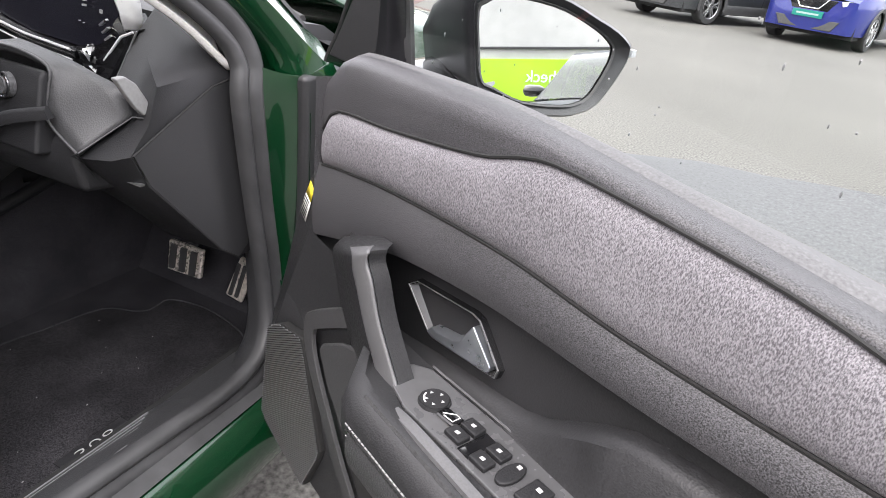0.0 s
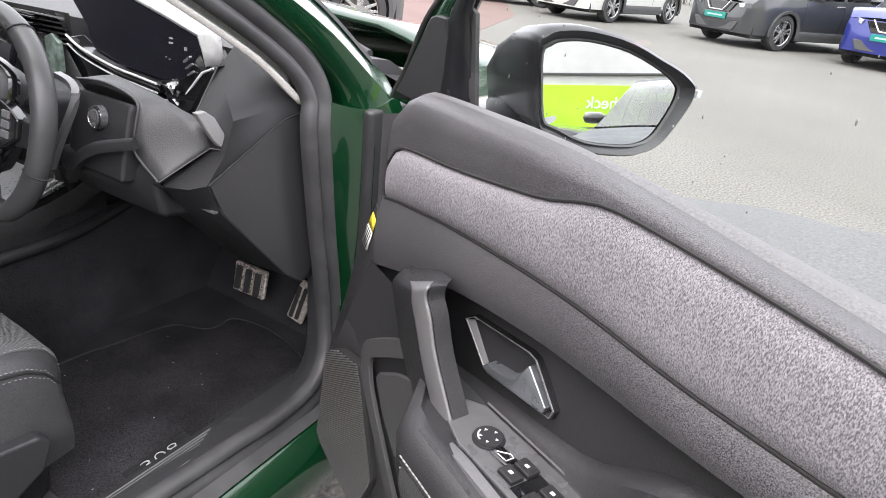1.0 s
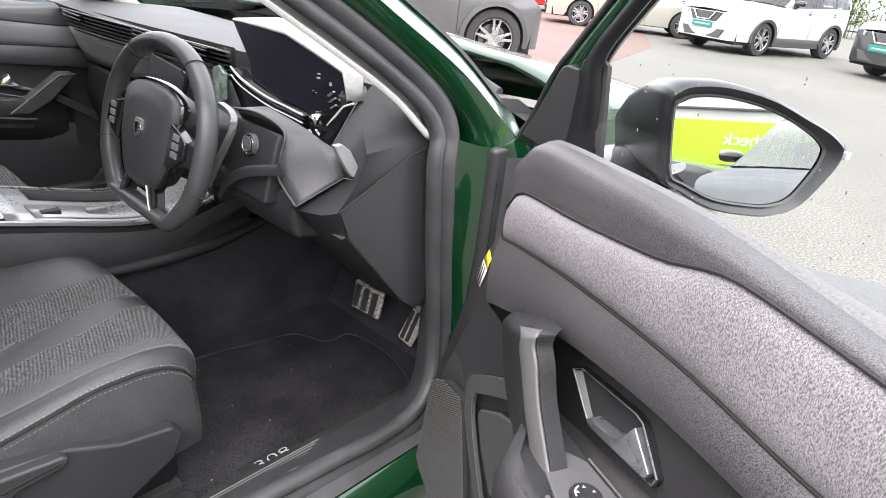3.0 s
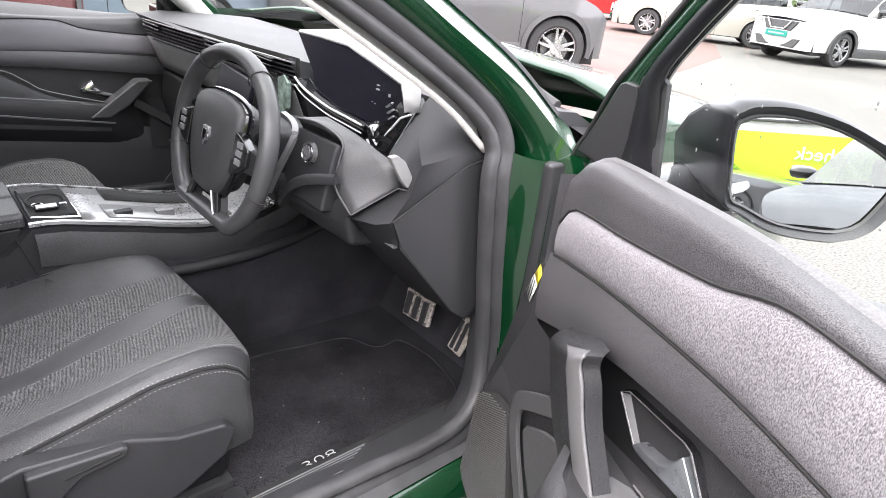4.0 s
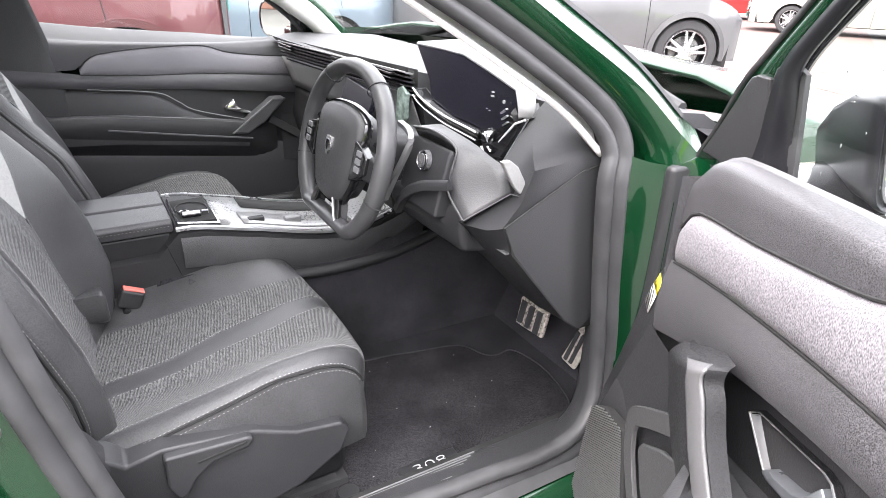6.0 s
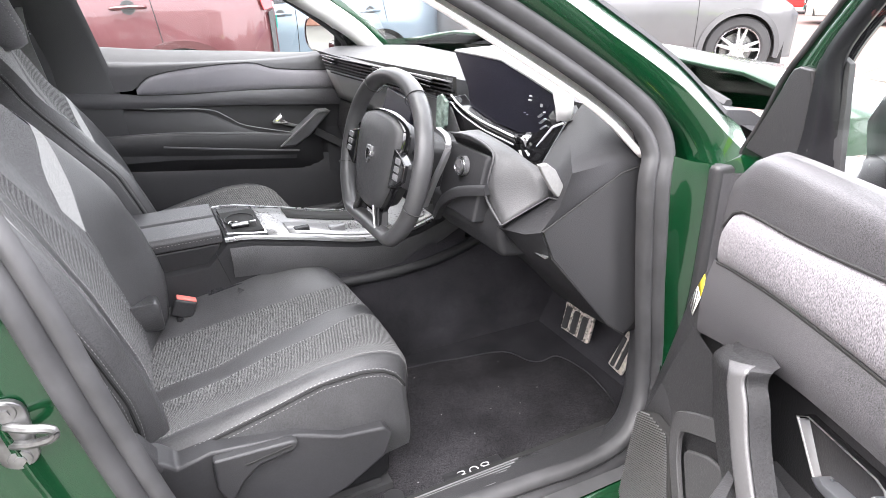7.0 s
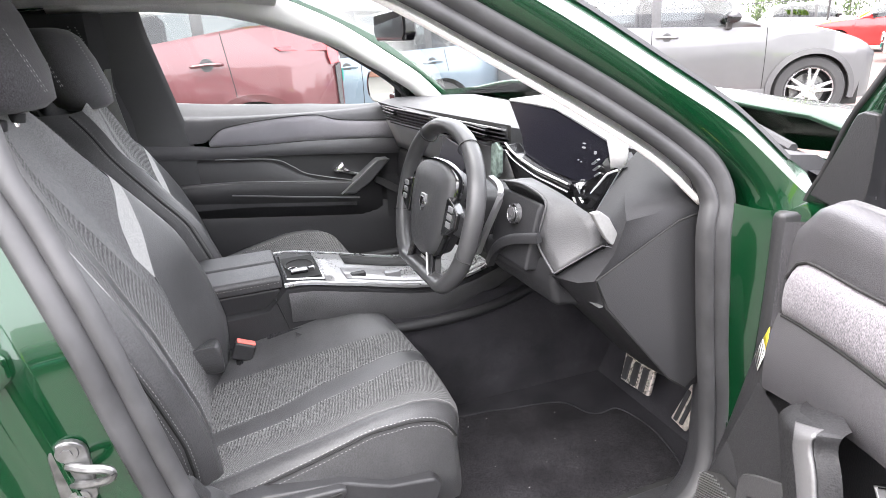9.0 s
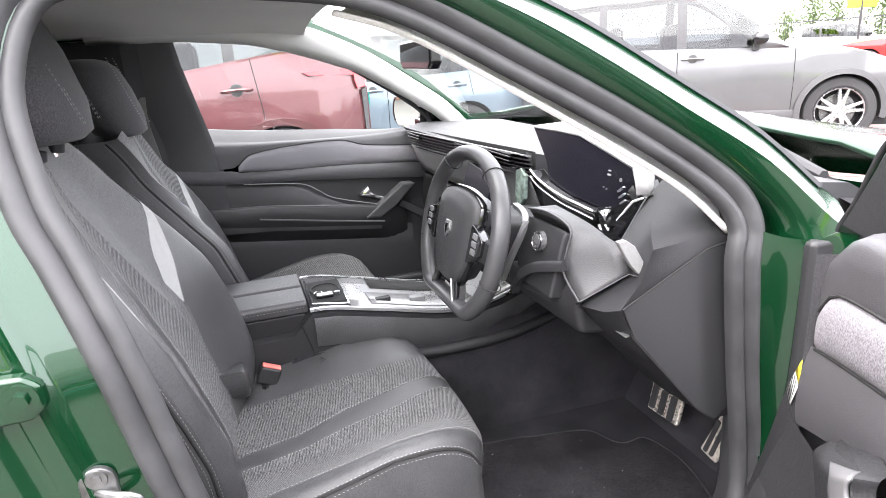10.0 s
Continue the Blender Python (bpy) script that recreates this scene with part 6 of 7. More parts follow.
# outboard end of the dashboard, knee panel and tray
END = [(0.718, ((0.375, 0.900), (0.27, 0.905), (0.205, 0.900), (0.185, 0.850), (0.152, 0.814), (0.175, 0.764), (0.302, 0.613), (0.345, 0.58), (0.40, 0.58), (0.45, 0.75))),
       (0.700, ((0.385, 0.920), (0.28, 0.921), (0.215, 0.912), (0.190, 0.852), (0.136, 0.808), (0.172, 0.760), (0.300, 0.609), (0.345, 0.578), (0.41, 0.58), (0.455, 0.75))),
       (0.650, ((0.40, 0.950), (0.305, 0.948), (0.250, 0.925), (0.200, 0.850), (0.124, 0.802), (0.168, 0.752), (0.300, 0.605), (0.345, 0.575), (0.42, 0.575), (0.46, 0.75))),
       (0.590, ((0.42, 0.984), (0.325, 0.978), (0.290, 0.945), (0.220, 0.850), (0.122, 0.800), (0.168, 0.750), (0.300, 0.605), (0.345, 0.575), (0.42, 0.575), (0.46, 0.75)))]
part("end_panel", loft([[Vector((x, y, z)) for y, z in ring] for x, ring in END]), SOFT, dash, "soft black dashboard end", smooth=50)
part("end_cover", prism([(0.346, 0.893), (0.30, 0.885), (0.155, 0.815), (0.176, 0.766), (0.302, 0.613), (0.342, 0.582), (0.365, 0.60), (0.362, 0.75)], "x", 0.716, 0.7215), PLASTIC, dash, "grained removable dashboard end cover", bevel=0.001)
part("cover_gap", sweep([Vector((0.7212, y, z)) for y, z in ((0.348, 0.895), (0.30, 0.887), (0.250, 0.863), (0.1535, 0.8155), (0.1745, 0.765), (0.302, 0.611), (0.342, 0.580))], circle(0.0016, 6)), SEAM, dash)
part("knee_panel", loft([[Vector((x, y, z)) for y, z in ((0.155 - 0.03 * (x > 0.5), 0.80), (0.16 + 0.0 * x, 0.765), (0.305, 0.60 + 0.12 * (x < 0.5)), (0.36, 0.575 + 0.13 * (x < 0.5)), (0.45, 0.60 + 0.1 * (x < 0.5)), (0.40, 0.80))] for x in (0.14, 0.25, 0.46, 0.64, 0.66)]), SOFT, dash, "black under-dash knee panel", bevel=0.008)
part("knee_slit", box(0.50, 0.714, 0.165, 0.172, 0.7655, 0.7685), SILVER, dash)
part("start_panel", loft([[Vector((x, y, z)) for y, z in ((0.128, 0.912), (0.120, 0.900), (0.102, 0.83), (0.095, 0.80), (0.25, 0.78), (0.20, 0.85))] for x in (0.47, 0.50, 0.56, 0.605)]), SOFT, dash, "dark panel beside the steering column", bevel=0.006)
part("panel_edge", sweep(smooth_path([(0.462, 0.106, 0.928), (0.508, 0.100, 0.923), (0.520, 0.094, 0.903), (0.482, 0.086, 0.84), (0.440, 0.086, 0.783)], 6), [(-0.005, -0.004), (0.005, -0.004), (0.005, 0.004), (-0.005, 0.004)]), GREY_TRIM, dash)
button = part("start_button", joined(disc((0.545, 0.114, 0.882), (0, -1, 0.18), 0.0175, 0.008, 32, 0.0165), disc((0.545, 0.106, 0.883), (0, -1, 0.18), 0.0125, 0.004, 32, 0.0115)), CUP, dash, "round start button with silver ring")
part("button_ring", sweep([Vector((0.545, 0.1045, 0.883)) + Vector((math.cos(q), 0.18 * math.sin(q) * 1, math.sin(q))) * 0.0145 for q in span(0, 5.98, 22)], circle(0.0016, 5), True, (0, 1, 0)), CHROME, button)
part("switch_pod", sweep(smooth_path([(0.486, 0.086, 0.782), (0.518, 0.084, 0.820), (0.566, 0.090, 0.850), (0.625, 0.110, 0.866)], 6), [(-0.007, -0.012), (0.005, -0.012), (0.006, 0.0), (0.001, 0.005), (-0.004, 0.004)]), SOFT, dash, smooth=70)
part("pod_body", loft([[Vector((x, y, z)) for y, z in ((0.095 + (x - 0.47) * 0.2, 0.825), (0.088 + (x - 0.47) * 0.2, 0.79), (0.13, 0.745), (0.3, 0.72), (0.3, 0.83))] for x in (0.455, 0.50, 0.56, 0.645)]), SOFT, dash, bevel=0.012)
T_TOP = smooth_path([(0.53, 0.150, 0.936), (0.575, 0.160, 0.927), (0.605, 0.172, 0.916), (0.640, 0.176, 0.906), (0.678, 0.180, 0.894), (0.688, 0.186, 0.856)], 5)
T_LOW = smooth_path([(0.485, 0.122, 0.925), (0.55, 0.126, 0.931), (0.602, 0.136, 0.914), (0.606, 0.128, 0.880), (0.608, 0.120, 0.846), (0.660, 0.118, 0.813)], 5)
part("tray", grid(range(len(T_TOP)), span(0, 1, 6), lambda i, v: T_TOP[i] + (T_LOW[i] - T_TOP[i]) * v + Vector((0.0, -0.001, 0.001)) * math.sin(math.pi * v)), TRAY, dash, "mid-grey moulded tray wing", smooth=60, solid=0.008)
part("tray_rim", sweep([p + Vector((-0.001, -0.001, 0.0)) for p in T_LOW], circle(0.0020, 8)), TRAY, dash, smooth=70)
part("tray_lip", sweep([T_LOW[-1], T_TOP[-1], Vector((0.704, 0.192, 0.856))], circle(0.0012, 8)), TRAY, dash, smooth=70)
part("tray_side", grid(range(len(T_LOW)), [0, 1], lambda i, v: T_LOW[i] + Vector((-0.012, 0.03, -0.05)) * v), DEEP, dash, smooth=60)
part("tray_back", grid(range(len(T_TOP)), [0, 1], lambda i, v: T_TOP[i] + Vector((0, 0.05, -0.07)) * v), DEEP, dash, smooth=60)
part("tray_end", prism([(0.153, 0.916), (0.168, 0.917), (0.184, 0.905), (0.199, 0.880), (0.200, 0.867), (0.191, 0.860), (0.179, 0.873), (0.165, 0.895)], "x", 0.695, 0.7055), PILLAR, dash, "pale lined end of the tray", bevel=0.002)

# steering wheel and column
col = part("steering_column", loft([[Vector((0.36 + a * k, y, 0.868 + b * k - (y - 0.04) * 0.16)) for a, b in ((-0.065, 0.025), (-0.05, 0.038), (0.05, 0.038), (0.068, 0.025), (0.072, -0.05), (0.05, -0.085), (-0.05, -0.085), (-0.068, -0.05))] for y, k in ((0.055, 0.85), (0.08, 1.0), (0.16, 1.08), (0.24, 1.1))]), SOFT, car, "black steering column shroud", bevel=0.008)
for s in (-1, 1):
    part("column_stalk", sweep(smooth_path([(0.36 + s * 0.06, 0.075, 0.885), (0.36 + s * 0.11, 0.065, 0.89), (0.36 + s * 0.155, 0.055, 0.895)], 4), circle(0.010, 8, 0.007)), GLOSS, col)
WHEEL = pose(0.36, 0.036, 0.868, -14.5)
wheel_ = part("steering_wheel", moved(sweep([Vector((0.176 * math.copysign(abs(math.cos(q)) ** 0.93, math.cos(q)), 0, 0.147 * math.copysign(abs(math.sin(q)) ** 0.93, math.sin(q)) if math.sin(q) > 0 else max(-0.134, -0.158 * abs(math.sin(q)) ** 0.9))) for q in span(0, 2 * math.pi * 71 / 72, 72)], circle(0.0145, 14, 0.0172), True, (0, 1, 0)), WHEEL), WHEELSKIN, car, "small black leather steering wheel with flat bottom", smooth=80)


def on_wheel(name, shape, mat, label="", **k):
    return part(name, moved(shape, WHEEL), mat, wheel_, label, **k)


hub_pts = [(-0.094, 0.042), (-0.082, 0.066), (-0.035, 0.078), (0.035, 0.078), (0.082, 0.066), (0.094, 0.042), (0.088, -0.02), (0.066, -0.072), (0.035, -0.098), (-0.035, -0.098), (-0.066, -0.072), (-0.088, -0.02)]
hub_s = [(p.x, p.z) for p in smooth_path([(a, 0, b) for a, b in hub_pts], 3, True)]
on_wheel("airbag_pad", loft([[Vector((a * k, y, b * k)) for a, b in hub_s] for y, k in ((0.03, 0.9), (0.0, 1.0), (-0.012, 0.98), (-0.019, 0.90), (-0.023, 0.6), (-0.024, 0.2))]), AIRBAG, "soft black airbag pad", smooth=70)
on_wheel("pad_surround", loft([[Vector((a * k, y, b * k)) for a, b in hub_s] for y, k in ((-0.002, 1.0), (-0.008, 1.03), (-0.004, 1.06), (0.006, 1.06))], True, False), GLOSS, smooth=60)
on_wheel("badge", prism([(-0.011, 0.016), (0.011, 0.016), (0.013, -0.002), (0.0, -0.018), (-0.013, -0.002)], "y", -0.029, -0.022), SILVER, "plain silver shield badge", bevel=0.001)
on_wheel("badge_mark", prism([(-0.006, 0.010), (0.006, 0.010), (0.004, -0.002), (0.0, -0.010), (-0.005, -0.002)], "y", -0.0302, -0.0285), GLOSS)
for s in (-1, 1):
    on_wheel("spoke", loft([[Vector((s * x, y, z)) for y, z in ((-0.012, t0), (-0.012, t1), (0.012, t1), (0.012, t0))] for x, t0, t1 in ((0.06, 0.03, -0.045), (0.11, 0.018, -0.03), (0.168, 0.012, -0.026))]), SOFT, bevel=0.005)
    on_wheel("button_pod", loft([[Vector((s * x, y, z)) for y, z in ((-0.020, t0), (-0.020, t1), (0.0, t1), (0.0, t0))] for x, t0, t1 in ((0.092, 0.032, -0.042), (0.120, 0.024, -0.032), (0.146, 0.012, -0.016))]), GLOSS, "gloss black button pod", bevel=0.004)
    for zz in (0.014, 0.0, -0.014):
        on_wheel("button", box(s * 0.121 - 0.009, s * 0.121 + 0.009, -0.0225, -0.019, zz - 0.005, zz + 0.005), GREY_TRIM, bevel=0.001)
    on_wheel("lower_spoke", loft([[Vector((s * x - w, y, z)) for y in (-0.010, 0.010) for x, w in ((x0, 0.010), (x0, -0.010))][::1] for x0, z in ((0.034, -0.07), (0.052, -0.105), (0.06, -0.130))]), SOFT, bevel=0.003)
    on_wheel("spoke_trim", sweep([Vector((s * 0.040, -0.014, -0.088)), Vector((s * 0.056, -0.013, -0.118)), Vector((s * 0.066, -0.008, -0.140))], circle(0.004, 6, 0.002)), ZINC)
for a, z, c, e_ in ((0.1735, -0.055, 0.95, -0.3), (-0.1735, -0.055, 0.95, 0.3), (0.10, 0.121, 0.6, 0.8), (-0.10, 0.121, -0.6, 0.8)):
    on_wheel("rim_seam", sweep([Vector((a, 0, z)) + Vector((0.0195 * math.cos(q) * c, 0.0187 * math.sin(q), 0.0195 * math.cos(q) * e_)) for q in span(0, 6.0, 14)], circle(0.0011, 4), True), SEAM)

# pedals
brake = part("brake_pedal", loft([[Vector((0.40 + a, 0.505 + b * 0.35 + d, 0.390 + b)) for a, b in ((-0.060, 0.030), (0.044, 0.032), (0.052, -0.030), (-0.048, -0.036))] for d in (0.0, 0.012)]), STEEL, car, "steel brake pedal with rubber strips", bevel=0.004)
for a in (-0.036, -0.005, 0.026):
    part("pedal_rubber", loft([[Vector((0.40 + a + q, 0.503 + b * 0.35 + d, 0.390 + b)) for q, b in ((-0.011, 0.024), (0.006, 0.025), (0.011, -0.026), (-0.005, -0.028))] for d in (-0.003, 0.003)]), RUBBER, brake)
part("pedal_arm", sweep(smooth_path([(0.395, 0.52, 0.40), (0.385, 0.60, 0.48), (0.37, 0.60, 0.62)], 4), circle(0.012, 6)), PLASTIC, brake)
accel = part("accelerator_pedal", loft([[Vector((0.528 + a, 0.535 + b * 0.45 + d, 0.365 + b)) for a, b in ((-0.012, 0.050), (0.036, 0.042), (0.024, -0.042), (-0.026, -0.036))] for d in (0.0, 0.010)]), STEEL, car, "narrow steel accelerator pedal with rubber strips", bevel=0.004)
for a in (-0.006, 0.012):
    part("pedal_rubber", loft([[Vector((0.528 + a + q, 0.533 + b * 0.45 + d, 0.365 + b)) for q, b in ((-0.005, 0.037), (0.004, 0.035), (0.001, -0.031), (-0.008, -0.030))] for d in (-0.003, 0.003)]), RUBBER, accel)

# ---- centre console ----
CT = [(-0.55, 0.615), (-0.262, 0.616), (-0.25, 0.658), (-0.1, 0.635), (0.05, 0.600), (0.13, 0.592), (0.2, 0.602), (0.28, 0.628), (0.34, 0.66)]
console = part("centre_console", loft([[Vector((x, y, z)) for x, z in ((-0.125, curve_at(CT, y) - 0.006), (-0.118, curve_at(CT, y)), (0.112, curve_at(CT, y)), (0.122, curve_at(CT, y) - 0.008), (0.128, curve_at(CT, y) - 0.05), (0.135, 0.45), (0.145, 0.26), (-0.145, 0.26), (-0.135, 0.45))] for y in span(-0.6, 0.34, 22)]), SOFT, car, "black centre console between the seats", smooth=40)
part("console_lip", sweep(smooth_path([(0.150, -0.24, 0.545), (0.156, 0.0, 0.515), (0.165, 0.2, 0.52), (0.17, 0.36, 0.56), (0.17, 0.45, 0.60)], 5), [(-0.010, -0.012), (0.006, -0.010), (0.010, 0.0), (0.004, 0.008), (-0.010, 0.010)]), SOFT, console, smooth=70)
part("console_side", grid(span(-0.24, 0.5, 14), [0, 0.5, 1], lambda y, v: (0.136 + 0.012 * math.sin(math.pi * v), y, curve_at(CT, y) - 0.012 - (0.07 - 0.02 * (y > 0.2)) * v)), LEATHER, console, "padded console edge", smooth=60)
part("console_trim", sweep([Vector((0.119, y, curve_at(CT, y) + 0.002)) for y in span(-0.245, 0.33, 20)], [(-0.006, -0.003), (0.006, -0.003), (0.005, 0.003), (-0.005, 0.003)]), SILVER, console, "satin silver console edging")
part("console_trim", sweep([Vector((-0.112, y, curve_at(CT, y) + 0.002)) for y in span(-0.245, 0.33, 20)], [(-0.005, -0.003), (0.005, -0.003), (0.005, 0.003), (-0.005, 0.003)]), SILVER, console, "satin silver console edging")
for x0, x1 in ((0.006, 0.110), (-0.098, 0.004)):
    part("armrest_lid", loft([[Vector((x, y, z)) for x, z in ((x0 + 0.003, 0.652), (x0, 0.672), (x0 + 0.004, 0.681), (x1 - 0.006, 0.681), (x1, 0.673), (x1 - 0.002, 0.652))] for y in (-0.60, -0.42, -0.254, -0.249)]), LEATHER, console, "padded console armrest lid", bevel=0.004)
stitches("armrest_stitching", resampled([Vector((0.1105, y, 0.667)) for y in span(-0.56, -0.256, 8)]), console)
part("armrest_base", box(-0.098, 0.108, -0.60, -0.256, 0.60, 0.651), SOFT, console, bevel=0.004)
part("side_seam", sweep([Vector((0.129, -0.27, 0.64)), Vector((0.138, -0.23, 0.50))], circle(0.0012, 5)), SEAM, console)
part("cup_well", loft([[Vector((x, y, z)) for x, y in ((-0.07, -0.235), (0.085, -0.235), (0.085, -0.155), (-0.07, -0.155))] for z in (0.6675 - 0.012, 0.6665 - 0.008)]), UNDER, console)
part("cup_rim", joined(*[sweep([Vector(a), Vector(b)], circle(0.0025, 5)) for a, b in (((-0.07, -0.236, 0.6635), (0.09, -0.236, 0.6635)), ((0.09, -0.236, 0.6635), (0.09, -0.152, 0.6505)), ((0.09, -0.152, 0.6505), (-0.07, -0.152, 0.6505)))]), CHROME, console)
cup = part("cup_holder", joined(*[sweep([Vector((0.0 + 0.04 * math.cos(q), -0.195 + 0.034 * math.sin(q), z)) for q in span(0, 6, 18)], circle(0.0015, 5), True) for z in (0.661,)]), SOFT, console)
keys_ = thing("key_fob", "small silver and black key fob lying in the cup well", "key")
part("fob", loft([[Vector((0.045 + a, -0.200 + b, z)) for a, b in ((-0.012, -0.02), (0.012, -0.022), (0.014, 0.018), (-0.010, 0.02))] for z in (0.659, 0.667)]), GLOSS, keys_, bevel=0.002)
part("blade", box(0.052, 0.056, -0.180, -0.166, 0.660, 0.672), CHROME, keys_, bevel=0.001)
part("ring", sweep([Vector((0.03 + 0.010 * math.cos(q), -0.214 + 0.010 * math.sin(q), 0.664)) for q in span(0, 6, 14)], circle(0.0016, 5), True), CHROME, keys_)
deck_ = part("console_deck", grid(span(-0.15, 0.30, 14), span(-0.10, 0.107, 5), lambda y, x: (x, y, curve_at(CT, y) + 0.004)), DECK, console, "satin pale grey console deck", solid=0.003)
part("tray_slot", grid(span(-0.08, 0.12, 8), [-0.09, -0.02], lambda y, x: (x, y, curve_at(CT, y) + 0.0065)), UNDER, deck_, solid=0.001)
part("selector_plate", grid(span(-0.10, 0.16, 10), [0.02, 0.095], lambda y, x: (x, y, curve_at(CT, y) + 0.008)), DECK, deck_, "satin silver selector plate", solid=0.003)
part("gear_selector", box(0.050, 0.070, 0.0, 0.04, 0.605, 0.6265), GREY_TRIM, deck_, bevel=0.004)
part("drive_mode_key", box(0.062, 0.080, -0.085, -0.050, 0.628, 0.6425), SOFT, deck_, bevel=0.002)
part("tunnel_side", grid(span(-0.3, 0.62, 12), span(0.26, 0.56, 6), lambda y, z: (0.15 + 0.03 * max(0, y) - 0.05 * (z - 0.26), y, z)), CARPET, console)

# ---- seats ----


def seat(name, label, cx, dy, driver, dz=0.0):
    s = part(name, loft([[Vector((cx + x, y + dy, z)) for x, z in ((-0.225, 0.30), (0.225, 0.30), (0.235, 0.42), (-0.235, 0.42))] for y in (-0.46, -0.06)]), SOFT, car, label, bevel=0.02)

    def up(u):
        return (0.062 if (u > 0) == driver else 0.046) * max(0.0, (abs(u) - 0.42) / 0.58) ** 1.3

    def cush(u, v):
        """u across -1..1, v from the back 0 over the front edge 1 and down to 1.35."""
        w = 0.252 + 0.012 * math.sin(math.pi * min(1, v)) - 0.02 * max(0, v - 0.85)
        z = line_at([(0, 0.505), (0.3, 0.515), (0.6, 0.53), (0.8, 0.54), (0.9, 0.537), (0.96, 0.524), (1.0, 0.503), (1.1, 0.46), (1.35, 0.40)], v)
        y = line_at([(0, -0.45), (0.3, -0.315), (0.6, -0.175), (0.8, -0.075), (0.9, -0.026), (0.96, 0.0), (1.0, 0.014), (1.1, 0.016), (1.35, -0.015)], v)
        y -= 0.05 * abs(u) ** 3 * line_at([(0.3, 0.3), (0.9, 1.0)], v)
        edge = 0.028 * max(0.0, (abs(u) - 0.86) / 0.14) ** 2
        return Vector((cx + u * w, y + dy, z + dz + up(u) * line_at([(0, 0.55), (0.3, 1.0), (0.65, 1.3), (0.85, 1.1), (1.0, 0.8)], v) - edge))

    vs = span(0, 0.8, 9) + [0.86, 0.92, 0.96, 1.0, 1.05, 1.1, 1.2, 1.35]
    def rim_in(v):
        return line_at([(0, -0.5), (0.85, -0.5), (1.0, -0.62)], v) if driver else -0.27

    def stripe_in(v):
        return line_at([(0, 0.17), (0.3, 0.10), (0.5, -0.03), (0.7, -0.10), (0.9, -0.18), (1.05, -0.20)], v)

    def stripe_out(v):
        return line_at([(0, 0.34), (0.3, 0.27), (0.5, 0.17), (0.7, 0.12), (0.9, 0.0), (1.05, -0.02)], v)

    for nm, a, b, mat, lab in (("cushion_bolster", lambda v: -1.0, rim_in, LEATHER, ""), ("cushion_cloth", rim_in, stripe_in, SEATCLOTH, "ribbed charcoal cloth"), ("cushion_stripe", stripe_in, stripe_out, LEATHER, ""), ("cushion_cloth", stripe_out, lambda v: 0.86, SEATCLOTH, "ribbed charcoal cloth"), ("cushion_bolster", lambda v: 0.86, lambda v: 1.0, LEATHER, "")):
        q = 1 if driver else -1
        part(nm, grid(span(0, 1, 8), vs, lambda t, v: cush(q * (a(v) + (b(v) - a(v)) * t), v)), mat, s, lab, smooth=75)
    for q in (1, -1):
        part("cushion_side", grid(vs, span(0, 1, 6), lambda v, k, q=q: cush(q, v) + Vector((q * (0.012 * math.sin(math.pi * k) + 0.004 * k), -0.0 * k, -(cush(q, v).z - 0.395 - 0.03 * (v < 0.4)) * k if v < 1.2 else 0))), LEATHER, s, smooth=75)
        for off in (0.0, 0.012):
            path = [cush(q, v) + Vector((q * (0.001 + off * 0.4), 0, 0.0015 - off)) for v in span(0.03, 0.98, 40)]
            stitches("seat_stitching", resampled(path), s)
    for fn in (lambda v: stripe_in(v) - 0.015, lambda v: stripe_out(v) + 0.015, lambda v: 0.845):
        stitches("seat_stitching", resampled([cush((1 if driver else -1) * fn(v), v) + Vector((0, 0.0006, 0.0012)) for v in span(0.05, 1.08, 90)]), s)
    for q in (1, -1):
        part("cushion_piping", sweep([cush(q, v) + Vector((q * 0.002, 0, -0.004)) for v in span(0.02, 1.0, 40)], circle(0.0020, 6)), SEAM, s)

    # backrest
    def back(u, v):
        w = line_at([(0, 0.215), (0.12, 0.23), (0.35, 0.245), (0.6, 0.235), (0.8, 0.20), (0.93, 0.165), (1.0, 0.14)], v)
        z = 0.50 + dz + (0.63 if driver else 0.60) * v
        y = line_at([(0, -0.43), (0.12, -0.44), (0.35, -0.480), (0.55, -0.530), (0.8, -0.600), (1.0, -0.640)], v)
        inboard = (u < 0) == driver
        y += (0.108 if inboard else 0.05) * max(0.0, (abs(u) - 0.42) / 0.58) ** (1.2 if inboard else 1.6) * line_at([(0, 0.5), (0.2, 0.95), (0.5, 1.0), (0.75, 0.5), (1, 0.15)], v) - 0.04 * max(0.0, (abs(u) - 0.86) / 0.14) ** 2
        y -= 0.02 * math.sin(math.pi * v) * (1 - min(1, abs(u) * 1.6)) * 0.5
        return Vector((cx + u * w, y + dy, z - 0.03 * abs(u) ** 3 * max(0.0, (v - 0.82) / 0.18) ** 2))

    bv = span(0, 1, 22)
    edge_in = [(0, 0.46), (0.3, 0.47), (0.42, 0.52), (0.5, 0.60), (0.6, 0.74), (0.7, 0.90), (0.78, 0.955), (1.0, 0.95)]
    flash_in = [(0.42, 0.52), (0.5, 0.48), (0.6, 0.57), (0.68, 0.78), (0.75, 0.945)]

    def strip(nm, lo, hi, mat, v0=0.0, v1=1.0, lab="", n=5, lift=0.0):
        part(nm, grid(span(v0, v1, 22), span(0, 1, n), lambda v, t: back(lo(v) + (hi(v) - lo(v)) * t, v) + Vector((0, lift, 0))), mat, s, lab, smooth=75)
    e, f = (lambda v: line_at(edge_in, v)), (lambda v: line_at(flash_in, v) if 0.42 < v < 0.75 else line_at(edge_in, v))
    strip("back_bolster", e, lambda v: 1.0, LEATHER, n=10)
